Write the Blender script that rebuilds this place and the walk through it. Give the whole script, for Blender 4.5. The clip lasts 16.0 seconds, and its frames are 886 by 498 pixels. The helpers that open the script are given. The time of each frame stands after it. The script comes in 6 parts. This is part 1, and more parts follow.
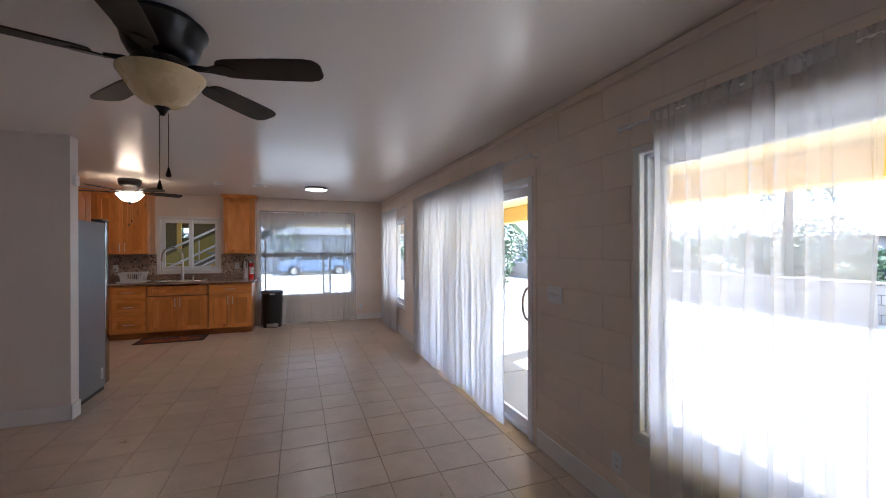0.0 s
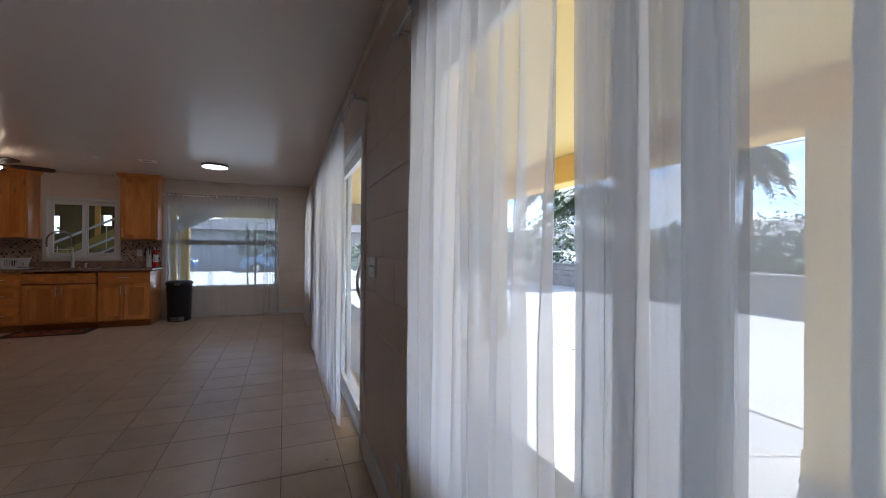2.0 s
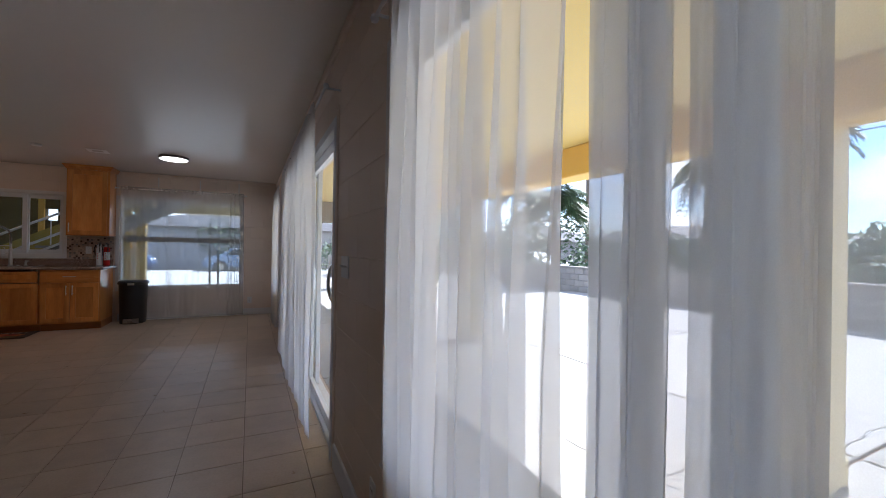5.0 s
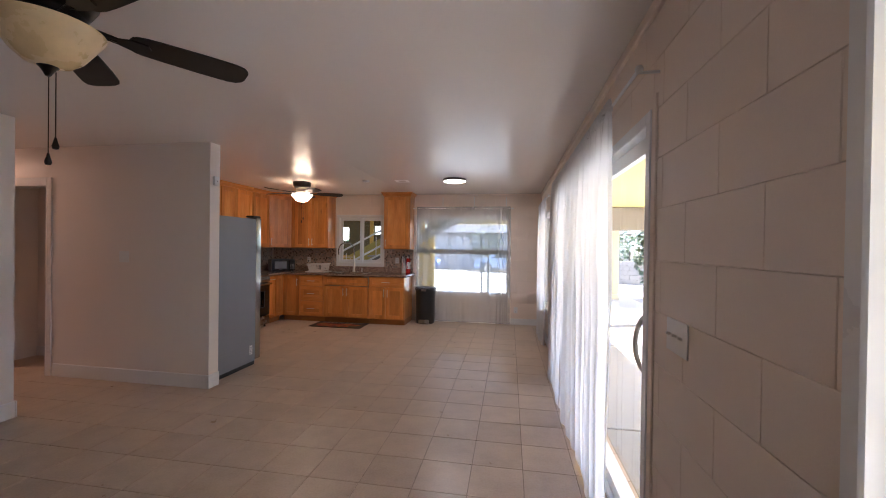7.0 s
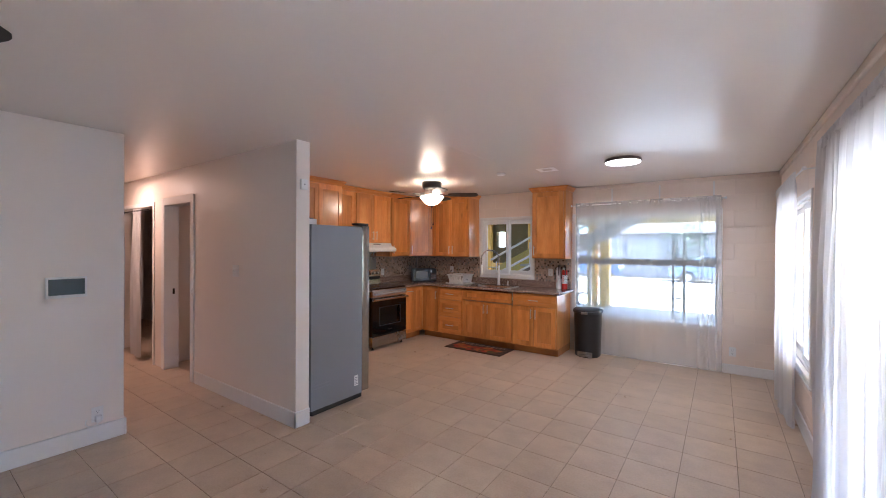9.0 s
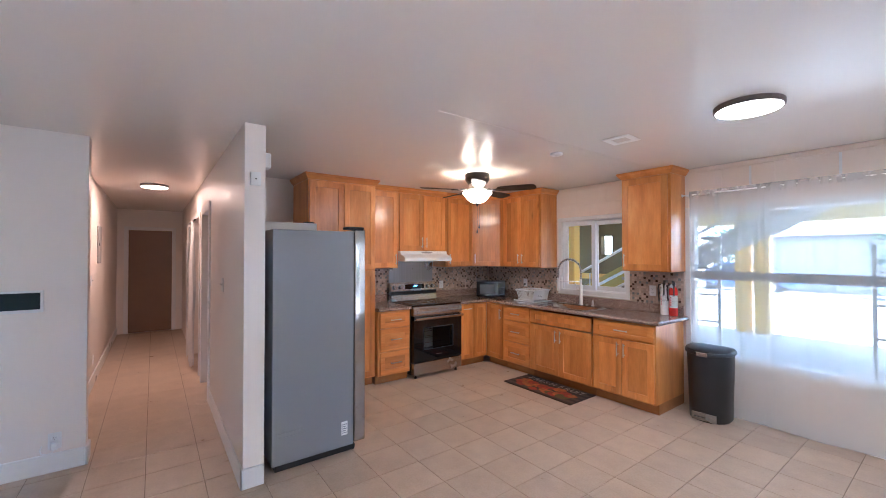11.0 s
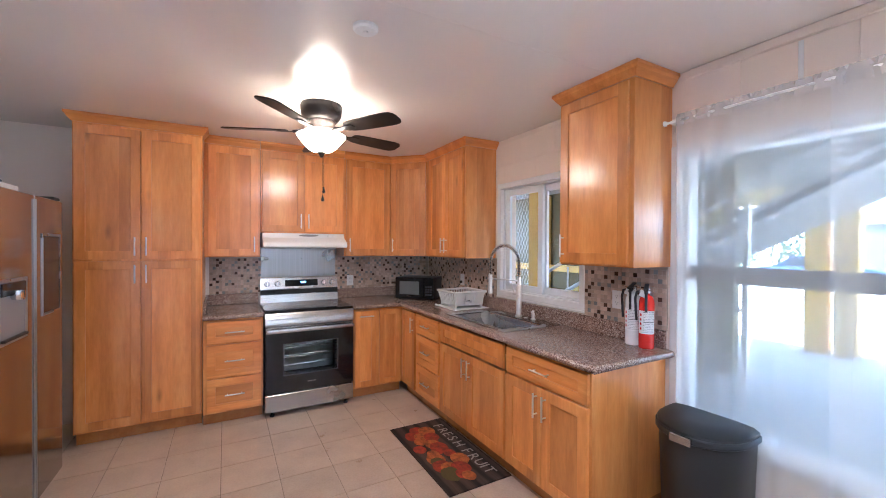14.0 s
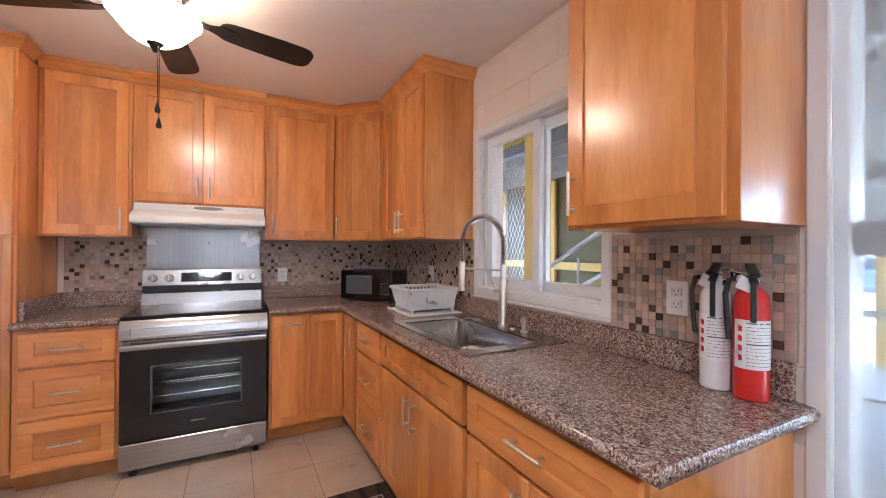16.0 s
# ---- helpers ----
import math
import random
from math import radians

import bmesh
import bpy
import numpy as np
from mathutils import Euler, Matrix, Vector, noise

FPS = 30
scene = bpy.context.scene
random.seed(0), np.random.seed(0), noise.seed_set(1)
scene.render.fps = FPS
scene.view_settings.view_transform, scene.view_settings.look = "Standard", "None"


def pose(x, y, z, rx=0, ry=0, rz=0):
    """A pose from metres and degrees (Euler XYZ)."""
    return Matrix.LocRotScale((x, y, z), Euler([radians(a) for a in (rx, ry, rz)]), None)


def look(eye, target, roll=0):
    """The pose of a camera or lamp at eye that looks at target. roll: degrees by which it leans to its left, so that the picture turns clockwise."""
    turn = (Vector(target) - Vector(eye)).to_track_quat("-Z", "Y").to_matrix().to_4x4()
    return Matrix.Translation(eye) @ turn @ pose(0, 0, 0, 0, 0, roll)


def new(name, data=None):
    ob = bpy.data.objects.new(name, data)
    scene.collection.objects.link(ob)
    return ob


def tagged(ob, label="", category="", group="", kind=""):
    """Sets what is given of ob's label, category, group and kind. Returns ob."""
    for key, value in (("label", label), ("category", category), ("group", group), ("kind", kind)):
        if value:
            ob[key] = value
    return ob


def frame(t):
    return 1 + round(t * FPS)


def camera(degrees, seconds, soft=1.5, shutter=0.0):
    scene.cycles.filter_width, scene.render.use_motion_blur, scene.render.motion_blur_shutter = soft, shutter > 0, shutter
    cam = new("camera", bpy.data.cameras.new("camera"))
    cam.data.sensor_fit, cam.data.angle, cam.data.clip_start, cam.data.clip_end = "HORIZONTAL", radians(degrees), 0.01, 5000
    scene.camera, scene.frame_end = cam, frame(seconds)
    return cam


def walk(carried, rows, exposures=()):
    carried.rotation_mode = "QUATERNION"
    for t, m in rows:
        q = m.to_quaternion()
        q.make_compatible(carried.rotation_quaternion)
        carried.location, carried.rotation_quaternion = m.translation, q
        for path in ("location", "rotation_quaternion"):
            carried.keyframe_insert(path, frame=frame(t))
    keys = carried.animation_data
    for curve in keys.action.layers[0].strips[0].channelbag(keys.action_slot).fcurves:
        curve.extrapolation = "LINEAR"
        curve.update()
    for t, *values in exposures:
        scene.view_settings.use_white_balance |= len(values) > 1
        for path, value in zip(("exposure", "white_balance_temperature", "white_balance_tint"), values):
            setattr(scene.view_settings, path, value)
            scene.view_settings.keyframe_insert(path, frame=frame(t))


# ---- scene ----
# camera and its walk
cam = camera(96.9, 16.0, soft=1.0)
PATH = [
    (0, (0.202, 0.016, 1.467), (0.894, 1.892, 1.464), -0.1),
    (0.5, (0.567, 0.013, 1.406), (1.253, 1.892, 1.402), -0.1),
    (1, (0.898, 0.044, 1.335), (1.579, 1.925, 1.335), 0.2),
    (1.5, (1.171, 0.127, 1.286), (1.868, 2.002, 1.29), 0.4),
    (2, (1.408, 0.133, 1.241), (2.158, 1.987, 1.245), 0.4),
    (2.5, (1.591, 0.089, 1.199), (2.391, 1.923, 1.208), 0.8),
    (3, (1.684, 0.08, 1.14), (2.501, 1.905, 1.163), 1.2),
    (3.2, (1.706, 0.025, 1.157), (2.537, 1.844, 1.17), 1.2),
    (5.3, (1.379, 0.27, 1.254), (2.261, 2.065, 1.259), 0.9),
    (5.5, (1.369, 0.294, 1.266), (2.164, 2.129, 1.274), 0.9),
    (6, (1.38, 0.398, 1.318), (1.649, 2.38, 1.32), 0.7),
    (6.5, (1.346, 0.568, 1.382), (1.243, 2.565, 1.373), 0.9),
    (7, (1.296, 0.839, 1.444), (0.961, 2.81, 1.43), 0.8),
    (7.5, (1.307, 1.144, 1.494), (0.772, 3.071, 1.481), 0.6),
    (8, (1.313, 1.516, 1.538), (0.567, 3.372, 1.517), 0.7),
    (8.5, (1.273, 1.889, 1.55), (0.321, 3.647, 1.536), 0.5),
    (9, (1.294, 2.291, 1.533), (0.139, 3.924, 1.525), 0.3),
    (9.5, (1.266, 2.658, 1.53), (-0.06, 4.155, 1.525), 0.2),
    (9.7, (1.264, 2.785, 1.523), (-0.115, 4.233, 1.532), 0.2),
    (11.8, (1.256, 4.44, 1.57), (-0.428, 5.522, 1.585), 0.1),
    (12, (1.238, 4.589, 1.564), (-0.459, 5.649, 1.579), 0.2),
    (12.5, (1.172, 4.991, 1.557), (-0.564, 5.985, 1.566), 0.3),
    (13, (1.111, 5.397, 1.525), (-0.636, 6.371, 1.523), 0.5),
    (13.5, (0.974, 5.763, 1.504), (-0.773, 6.738, 1.492), 0.4),
    (14, (0.764, 6.095, 1.486), (-0.985, 7.064, 1.47), 0.3),
    (14.5, (0.591, 6.384, 1.438), (-1.164, 7.342, 1.434), 0.4),
    (15, (0.391, 6.631, 1.386), (-1.372, 7.574, 1.381), 0.4),
    (15.5, (0.132, 6.818, 1.341), (-1.637, 7.75, 1.338), 0.6),
    (16, (-0.08, 6.954, 1.304), (-1.846, 7.894, 1.313), 0.4),
]
EXPOSURES = [(0.0, 2.85, 5500, 14), (1.0, 2.35, 5500, 14), (2.0, 1.85, 5500, 13), (3.0, 1.84, 5250, 13), (5.3, 1.78, 5650, 14), (6.0, 1.85, 5600, 15), (6.8, 2.95, 5950, 18),
             (7.5, 3.35, 5900, 17), (9.0, 3.75, 5450, 15), (9.7, 3.98, 5300, 13), (12.0, 4.2, 5050, 12), (13.0, 4.35, 5030, 12), (14.5, 4.27, 5080, 13), (16.0, 4.25, 5400, 15)]
walk(cam, [(t, look(eye, target, roll)) for t, eye, target, roll in PATH], EXPOSURES)

# world and sun
SUN_EL, SUN_AZ = 51.0, 70.0
world = bpy.data.worlds.new("world")
scene.world = world
world.use_nodes = True
wn = world.node_tree.nodes
sky = wn.new("ShaderNodeTexSky")
sky.sky_type, sky.sun_disc = "NISHITA", False
sky.sun_elevation, sky.sun_rotation = radians(SUN_EL), radians(SUN_AZ)
wn["Background"].inputs["Strength"].default_value = 0.14
wl_ = world.node_tree.links
wc, wnz, wr, wx = wn.new("ShaderNodeTexCoord"), wn.new("ShaderNodeTexNoise"), wn.new("ShaderNodeMapRange"), wn.new("ShaderNodeMix")
wmap = wn.new("ShaderNodeMapping")
wmap.inputs["Scale"].default_value = (2.2, 2.2, 7.0)
wl_.new(wc.outputs["Generated"], wmap.inputs["Vector"])
wl_.new(wmap.outputs["Vector"], wnz.inputs["Vector"])
wnz.inputs["Scale"].default_value, wnz.inputs["Detail"].default_value = 2.0, 7.0
wl_.new(wnz.outputs["Fac"], wr.inputs["Value"])
wr.inputs["From Min"].default_value, wr.inputs["From Max"].default_value = 0.44, 0.60
wx.data_type = "RGBA"
wl_.new(wr.outputs["Result"], wx.inputs["Factor"])
wx.inputs[7].default_value = (6.6, 6.7, 6.9, 1)
wt_ = wn.new("ShaderNodeMix")
wt_.data_type, wt_.blend_type = "RGBA", "MULTIPLY"
wt_.inputs["Factor"].default_value = 1.0
wl_.new(sky.outputs[0], wt_.inputs[6])
wt_.inputs[7].default_value = (0.58, 0.77, 1.0, 1)
wl_.new(wt_.outputs[2], wx.inputs[6])
wl_.new(wx.outputs[2], wn["Background"].inputs["Color"])
sun = new("sun", bpy.data.lights.new("sun", "SUN"))
sun.data.energy, sun.data.angle, sun.data.color = 5.0, radians(0.5), (1.0, 0.95, 0.88)
sd = Vector((math.sin(radians(SUN_AZ)) * math.cos(radians(SUN_EL)), math.cos(radians(SUN_AZ)) * math.cos(radians(SUN_EL)), math.sin(radians(SUN_EL))))
sun.matrix_world = look(sd * 30, (0, 0, 0))

# ---- materials ----
def nodes_of(name):
    m = bpy.data.materials.new(name)
    m.use_nodes = True
    n, l = m.node_tree.nodes, m.node_tree.links
    return m, n, l, n["Principled BSDF"]


def coords(n, l, scale=(1, 1, 1), turn=(0, 0, 0)):
    tc, mp = n.new("ShaderNodeTexCoord"), n.new("ShaderNodeMapping")
    mp.inputs["Scale"].default_value = scale
    mp.inputs["Rotation"].default_value = turn
    l.new(tc.outputs["Object"], mp.inputs["Vector"])
    return mp.outputs["Vector"]


def noise_at(n, l, vec, scale, detail=4.0, rough=0.55):
    t = n.new("ShaderNodeTexNoise")
    t.inputs["Scale"].default_value, t.inputs["Detail"].default_value, t.inputs["Roughness"].default_value = scale, detail, rough
    l.new(vec, t.inputs["Vector"])
    return t.outputs["Fac"]


def ramp(n, l, fac, *stops):
    r = n.new("ShaderNodeValToRGB")
    e = r.color_ramp.elements
    while len(e) < len(stops):
        e.new(0.5)
    for k, (p, c) in enumerate(stops):
        e[k].position, e[k].color = p, (*c, 1.0)
    l.new(fac, r.inputs["Fac"])
    return r.outputs["Color"]


def mixed(n, l, a, b, fac, mode="MIX"):
    m = n.new("ShaderNodeMix")
    m.data_type, m.blend_type = "RGBA", mode
    for sock, v in ((m.inputs["Factor"], fac), (m.inputs[6], a), (m.inputs[7], b)):
        if isinstance(v, (int, float)):
            sock.default_value = v
        elif isinstance(v, tuple):
            sock.default_value = (*v, 1.0)
        else:
            l.new(v, sock)
    return m.outputs[2]


def ranged(n, l, v, a, b, lo, hi):
    m = n.new("ShaderNodeMapRange")
    l.new(v, m.inputs["Value"])
    for k, x in zip(("From Min", "From Max", "To Min", "To Max"), (a, b, lo, hi)):
        m.inputs[k].default_value = x
    return m.outputs["Result"]


def bumped(n, l, bsdf, height, strength, dist=0.002):
    b = n.new("ShaderNodeBump")
    b.inputs["Strength"].default_value, b.inputs["Distance"].default_value = strength, dist
    l.new(height, b.inputs["Height"])
    l.new(b.outputs["Normal"], bsdf.inputs["Normal"])


def shade(c, k):
    return tuple(min(1.0, x * k) for x in c)


def plain(name, colour, rough=0.5, metal=0.0, var=0.08, fine=60.0, coarse=3.0, bump=0.05, per_piece=0.0, coat=0.0, spec=0.5, rvar=0.05, island=False):
    """Paint, plastic, metal or stone with stains at two scales and a fine relief."""
    m, n, l, b = nodes_of(name)
    v = coords(n, l)
    big = noise_at(n, l, v, coarse, 5)
    small = noise_at(n, l, v, fine, 3)
    c = mixed(n, l, ramp(n, l, big, (0.3, shade(colour, 1 - var)), (0.7, shade(colour, 1 + var * 0.6))), ramp(n, l, small, (0.3, shade(colour, 1 - var)), (0.7, colour)), 0.4)
    if per_piece:
        pick = n.new("ShaderNodeNewGeometry").outputs["Random Per Island"] if island else n.new("ShaderNodeObjectInfo").outputs["Random"]
        hsv = n.new("ShaderNodeHueSaturation")
        l.new(ranged(n, l, pick, 0, 1, 1 - per_piece, 1 + per_piece), hsv.inputs["Value"])
        l.new(c, hsv.inputs["Color"])
        c = hsv.outputs["Color"]
    l.new(c, b.inputs["Base Color"])
    l.new(ranged(n, l, big, 0.3, 0.7, max(0.02, rough - rvar), min(1.0, rough + rvar)), b.inputs["Roughness"])
    b.inputs["Metallic"].default_value = metal
    b.inputs["Coat Weight"].default_value = coat
    b.inputs["Specular IOR Level"].default_value = spec
    if bump:
        bumped(n, l, b, small, bump)
    return m


def wood(name, axis, tint=1.0):
    """Lacquered alder: streaks along the axis, a few knots and broad board-to-board changes."""
    m, n, l, b = nodes_of(name)
    s = [6.5, 6.5, 6.5]
    s["xyz".index(axis)] = 1.1
    v = coords(n, l, tuple(s))
    oi = n.new("ShaderNodeObjectInfo")
    off = n.new("ShaderNodeVectorMath")
    off.operation = "MULTIPLY_ADD"
    l.new(v, off.inputs[0])
    off.inputs[1].default_value = (1, 1, 1)
    comb = n.new("ShaderNodeCombineXYZ")
    shift = ranged(n, l, oi.outputs["Random"], 0, 1, 0, 40)
    for k in range(3):
        l.new(shift, comb.inputs[k])
    l.new(comb.outputs[0], off.inputs[2])
    v = off.outputs[0]
    streak = noise_at(n, l, v, 1.2, 6, 0.62)
    fine = noise_at(n, l, v, 9.0, 4, 0.6)
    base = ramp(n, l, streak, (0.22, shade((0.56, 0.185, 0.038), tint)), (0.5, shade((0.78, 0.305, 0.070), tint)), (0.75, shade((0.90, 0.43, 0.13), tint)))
    base = mixed(n, l, base, ramp(n, l, fine, (0.35, (0.66, 0.54, 0.44)), (0.6, (1, 1, 1))), 0.24, "MULTIPLY")
    sep = n.new("ShaderNodeSeparateXYZ")
    l.new(n.new("ShaderNodeTexCoord").outputs["Object"], sep.inputs[0])
    across = n.new("ShaderNodeMath")
    across.operation = "ADD"
    l.new(sep.outputs["Z" if axis != "z" else "X"], across.inputs[0])
    if axis == "z":
        l.new(sep.outputs["Y"], across.inputs[1])
    else:
        across.inputs[1].default_value = 0.0
    stp = n.new("ShaderNodeMath")
    stp.operation = "SNAP"
    l.new(across.outputs[0], stp.inputs[0])
    stp.inputs[1].default_value = 0.083
    wadd = n.new("ShaderNodeMath")
    l.new(stp.outputs[0], wadd.inputs[0])
    l.new(shift, wadd.inputs[1])
    wn1 = n.new("ShaderNodeTexWhiteNoise")
    wn1.noise_dimensions = "1D"
    l.new(wadd.outputs[0], wn1.inputs["W"])
    base = mixed(n, l, base, ramp(n, l, wn1.outputs["Value"], (0.0, (0.74, 0.66, 0.60)), (0.5, (0.96, 0.94, 0.92)), (1.0, (1.0, 1.0, 1.0))), 0.75, "MULTIPLY")
    s2 = [4.6, 4.6, 4.6]
    s2["xyz".index(axis)] = 1.6
    vor = n.new("ShaderNodeTexVoronoi")
    vor.inputs["Scale"].default_value = 0.9
    l.new(coords(n, l, tuple(s2)), vor.inputs["Vector"])
    knot = ranged(n, l, vor.outputs["Distance"], 0.0, 0.10, 0.55, 0.0)
    base = mixed(n, l, base, (0.10, 0.030, 0.010), knot)
    hsv = n.new("ShaderNodeHueSaturation")
    l.new(ranged(n, l, oi.outputs["Random"], 0, 1, 0.86, 1.12), hsv.inputs["Value"])
    l.new(base, hsv.inputs["Color"])
    l.new(hsv.outputs["Color"], b.inputs["Base Color"])
    b.inputs["Roughness"].default_value = 0.28
    b.inputs["Coat Weight"].default_value, b.inputs["Coat Roughness"].default_value = 0.5, 0.17
    bumped(n, l, b, fine, 0.02, 0.001)
    return m


def brushed(name, colour, axis, rough=0.3):
    m, n, l, b = nodes_of(name)
    s = [90.0, 90.0, 90.0]
    s["xyz".index(axis)] = 1.2
    f = noise_at(n, l, coords(n, l, tuple(s)), 1.0, 3)
    big = noise_at(n, l, coords(n, l), 2.5, 3)
    l.new(ramp(n, l, f, (0.3, shade(colour, 0.86)), (0.7, colour)), b.inputs["Base Color"])
    l.new(ranged(n, l, big, 0.3, 0.7, rough - 0.05, rough + 0.06), b.inputs["Roughness"])
    b.inputs["Metallic"].default_value = 1.0
    bumped(n, l, b, f, 0.03, 0.0005)
    return m


def granite():
    m, n, l, b = nodes_of("granite")
    v = coords(n, l)
    vo = n.new("ShaderNodeTexVoronoi")
    vo.inputs["Scale"].default_value = 215.0
    warp = n.new("ShaderNodeVectorMath")
    warp.operation = "ADD"
    nz = n.new("ShaderNodeTexNoise")
    nz.inputs["Scale"].default_value = 70.0
    l.new(v, nz.inputs["Vector"])
    sc = n.new("ShaderNodeVectorMath")
    sc.operation = "SCALE"
    sc.inputs["Scale"].default_value = 0.02
    l.new(nz.outputs["Color"], sc.inputs[0])
    l.new(v, warp.inputs[0])
    l.new(sc.outputs[0], warp.inputs[1])
    l.new(warp.outputs[0], vo.inputs["Vector"])
    sep = n.new("ShaderNodeSeparateColor")
    l.new(vo.outputs["Color"], sep.inputs[0])
    c = ramp(n, l, sep.outputs[0], (0.06, (0.10, 0.06, 0.047)), (0.26, (0.22, 0.135, 0.105)), (0.5, (0.35, 0.235, 0.185)), (0.74, (0.50, 0.38, 0.315)), (0.97, (0.70, 0.61, 0.54)))
    fine = noise_at(n, l, v, 330.0, 2)
    c = mixed(n, l, c, ramp(n, l, fine, (0.3, (0.55, 0.48, 0.45)), (0.65, (1, 1, 1))), 0.6, "MULTIPLY")
    big = noise_at(n, l, v, 9.0, 4)
    c = mixed(n, l, c, ramp(n, l, big, (0.3, (0.75, 0.68, 0.66)), (0.7, (1, 1, 1))), 0.7, "MULTIPLY")
    l.new(c, b.inputs["Base Color"])
    b.inputs["Roughness"].default_value = 0.16
    return m


def tile_mat():
    m, n, l, b = nodes_of("floor_tile_glaze")
    v = coords(n, l)
    oi = n.new("ShaderNodeObjectInfo")
    comb = n.new("ShaderNodeCombineXYZ")
    shift = ranged(n, l, oi.outputs["Random"], 0, 1, 0, 30)
    l.new(shift, comb.inputs[0])
    l.new(shift, comb.inputs[1])
    ad = n.new("ShaderNodeVectorMath")
    l.new(v, ad.inputs[0])
    l.new(comb.outputs[0], ad.inputs[1])
    v = ad.outputs[0]
    big = noise_at(n, l, v, 4.5, 6, 0.6)
    fine = noise_at(n, l, v, 75.0, 3)
    c = ramp(n, l, big, (0.3, (0.475, 0.365, 0.275)), (0.5, (0.54, 0.42, 0.32)), (0.72, (0.60, 0.475, 0.365)))
    c = mixed(n, l, c, ramp(n, l, fine, (0.3, (0.84, 0.80, 0.76)), (0.6, (1, 1, 1))), 0.5, "MULTIPLY")
    hsv = n.new("ShaderNodeHueSaturation")
    l.new(ranged(n, l, oi.outputs["Random"], 0, 1, 0.94, 1.05), hsv.inputs["Value"])
    l.new(c, hsv.inputs["Color"])
    l.new(hsv.outputs["Color"], b.inputs["Base Color"])
    l.new(ranged(n, l, big, 0.3, 0.7, 0.27, 0.38), b.inputs["Roughness"])
    bumped(n, l, b, big, 0.05, 0.003)
    return m


def sheer(name, clear, cloth_colour=(0.90, 0.90, 0.91), through_share=0.62):
    """Thin voile: part see-through, part scattering on both sides, with a fine weave."""
    m, n, l, b = nodes_of(name)
    n.remove(b)
    v = coords(n, l, (1, 1, 1))
    weave = noise_at(n, l, coords(n, l, (900, 900, 700)), 1.0, 2)
    tr, df, tl = n.new("ShaderNodeBsdfTransparent"), n.new("ShaderNodeBsdfDiffuse"), n.new("ShaderNodeBsdfTranslucent")
    for s in (df, tl):
        s.inputs["Color"].default_value = (*cloth_colour, 1)
    body, mix = n.new("ShaderNodeMixShader"), n.new("ShaderNodeMixShader")
    body.inputs[0].default_value = through_share
    l.new(df.outputs[0], body.inputs[1])
    l.new(tl.outputs[0], body.inputs[2])
    l.new(ranged(n, l, weave, 0.3, 0.7, 1 - clear - 0.02, 1 - clear + 0.02), mix.inputs[0])
    l.new(tr.outputs[0], mix.inputs[1])
    l.new(body.outputs[0], mix.inputs[2])
    l.new(mix.outputs[0], n["Material Output"].inputs["Surface"])
    return m


def glass(name, tint=(1, 1, 1), rough=0.0):
    """A thin pane: clear, with a mirror-like sheen that grows at grazing angles."""
    m, n, l, b = nodes_of(name)
    n.remove(b)
    tr, gl, mix, lw = n.new("ShaderNodeBsdfTransparent"), n.new("ShaderNodeBsdfGlossy"), n.new("ShaderNodeMixShader"), n.new("ShaderNodeLayerWeight")
    tr.inputs["Color"].default_value = (*tint, 1)
    gl.inputs["Roughness"].default_value = rough
    pw = n.new("ShaderNodeMath")
    pw.operation = "POWER"
    l.new(lw.outputs["Facing"], pw.inputs[0])
    pw.inputs[1].default_value = 4.0
    l.new(ranged(n, l, pw.outputs[0], 0, 1, 0.02, 0.6), mix.inputs[0])
    l.new(tr.outputs[0], mix.inputs[1])
    l.new(gl.outputs[0], mix.inputs[2])
    l.new(mix.outputs[0], n["Material Output"].inputs["Surface"])
    return m


def glowing(name, colour, strength, body=(0.9, 0.85, 0.75)):
    m, n, l, b = nodes_of(name)
    v = noise_at(n, l, coords(n, l), 14.0, 4)
    l.new(ramp(n, l, v, (0.3, shade(body, 0.85)), (0.7, body)), b.inputs["Base Color"])
    b.inputs["Roughness"].default_value = 0.35
    b.inputs["Emission Color"].default_value = (*colour, 1)
    b.inputs["Emission Strength"].default_value = strength
    return m


M_WALL = plain("wall_paint", (0.82, 0.75, 0.69), 0.45, var=0.02, fine=120, coarse=1.4, bump=0.10)
M_BLOCK = plain("block_paint", (0.83, 0.71, 0.615), 0.5, var=0.05, fine=150, coarse=2.5, bump=0.30, per_piece=0.025)
M_CEIL = plain("ceiling_paint", (0.87, 0.81, 0.755), 0.25, var=0.012, fine=9, coarse=0.7, bump=0.04, rvar=0.012, spec=0.5)
M_TRIM = plain("white_trim", (0.80, 0.79, 0.78), 0.32, var=0.04, fine=40, coarse=3, bump=0.03)
M_VINYL = plain("white_vinyl", (0.82, 0.83, 0.84), 0.35, var=0.03, bump=0.02)
M_WOODV, M_WOODX, M_WOODY = wood("alder_upright", "z"), wood("alder_along", "x"), wood("alder_across", "y")
# Same alder darkened, painting the toe-kick shade into the plinths.
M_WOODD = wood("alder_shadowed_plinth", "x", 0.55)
M_STEEL, M_STEELZ = brushed("brushed_steel", (0.47, 0.455, 0.44), "y", 0.24), brushed("brushed_steel_upright", (0.60, 0.60, 0.60), "z", 0.30)
M_NICKEL = brushed("satin_nickel", (0.80, 0.78, 0.75), "z", 0.33)
M_CHROME = plain("chrome", (0.80, 0.80, 0.80), 0.12, metal=1.0, var=0.03, bump=0.0)
M_FRIDGE = plain("grey_enamel", (0.25, 0.26, 0.285), 0.38, var=0.06, fine=220, coarse=1.5, bump=0.10)
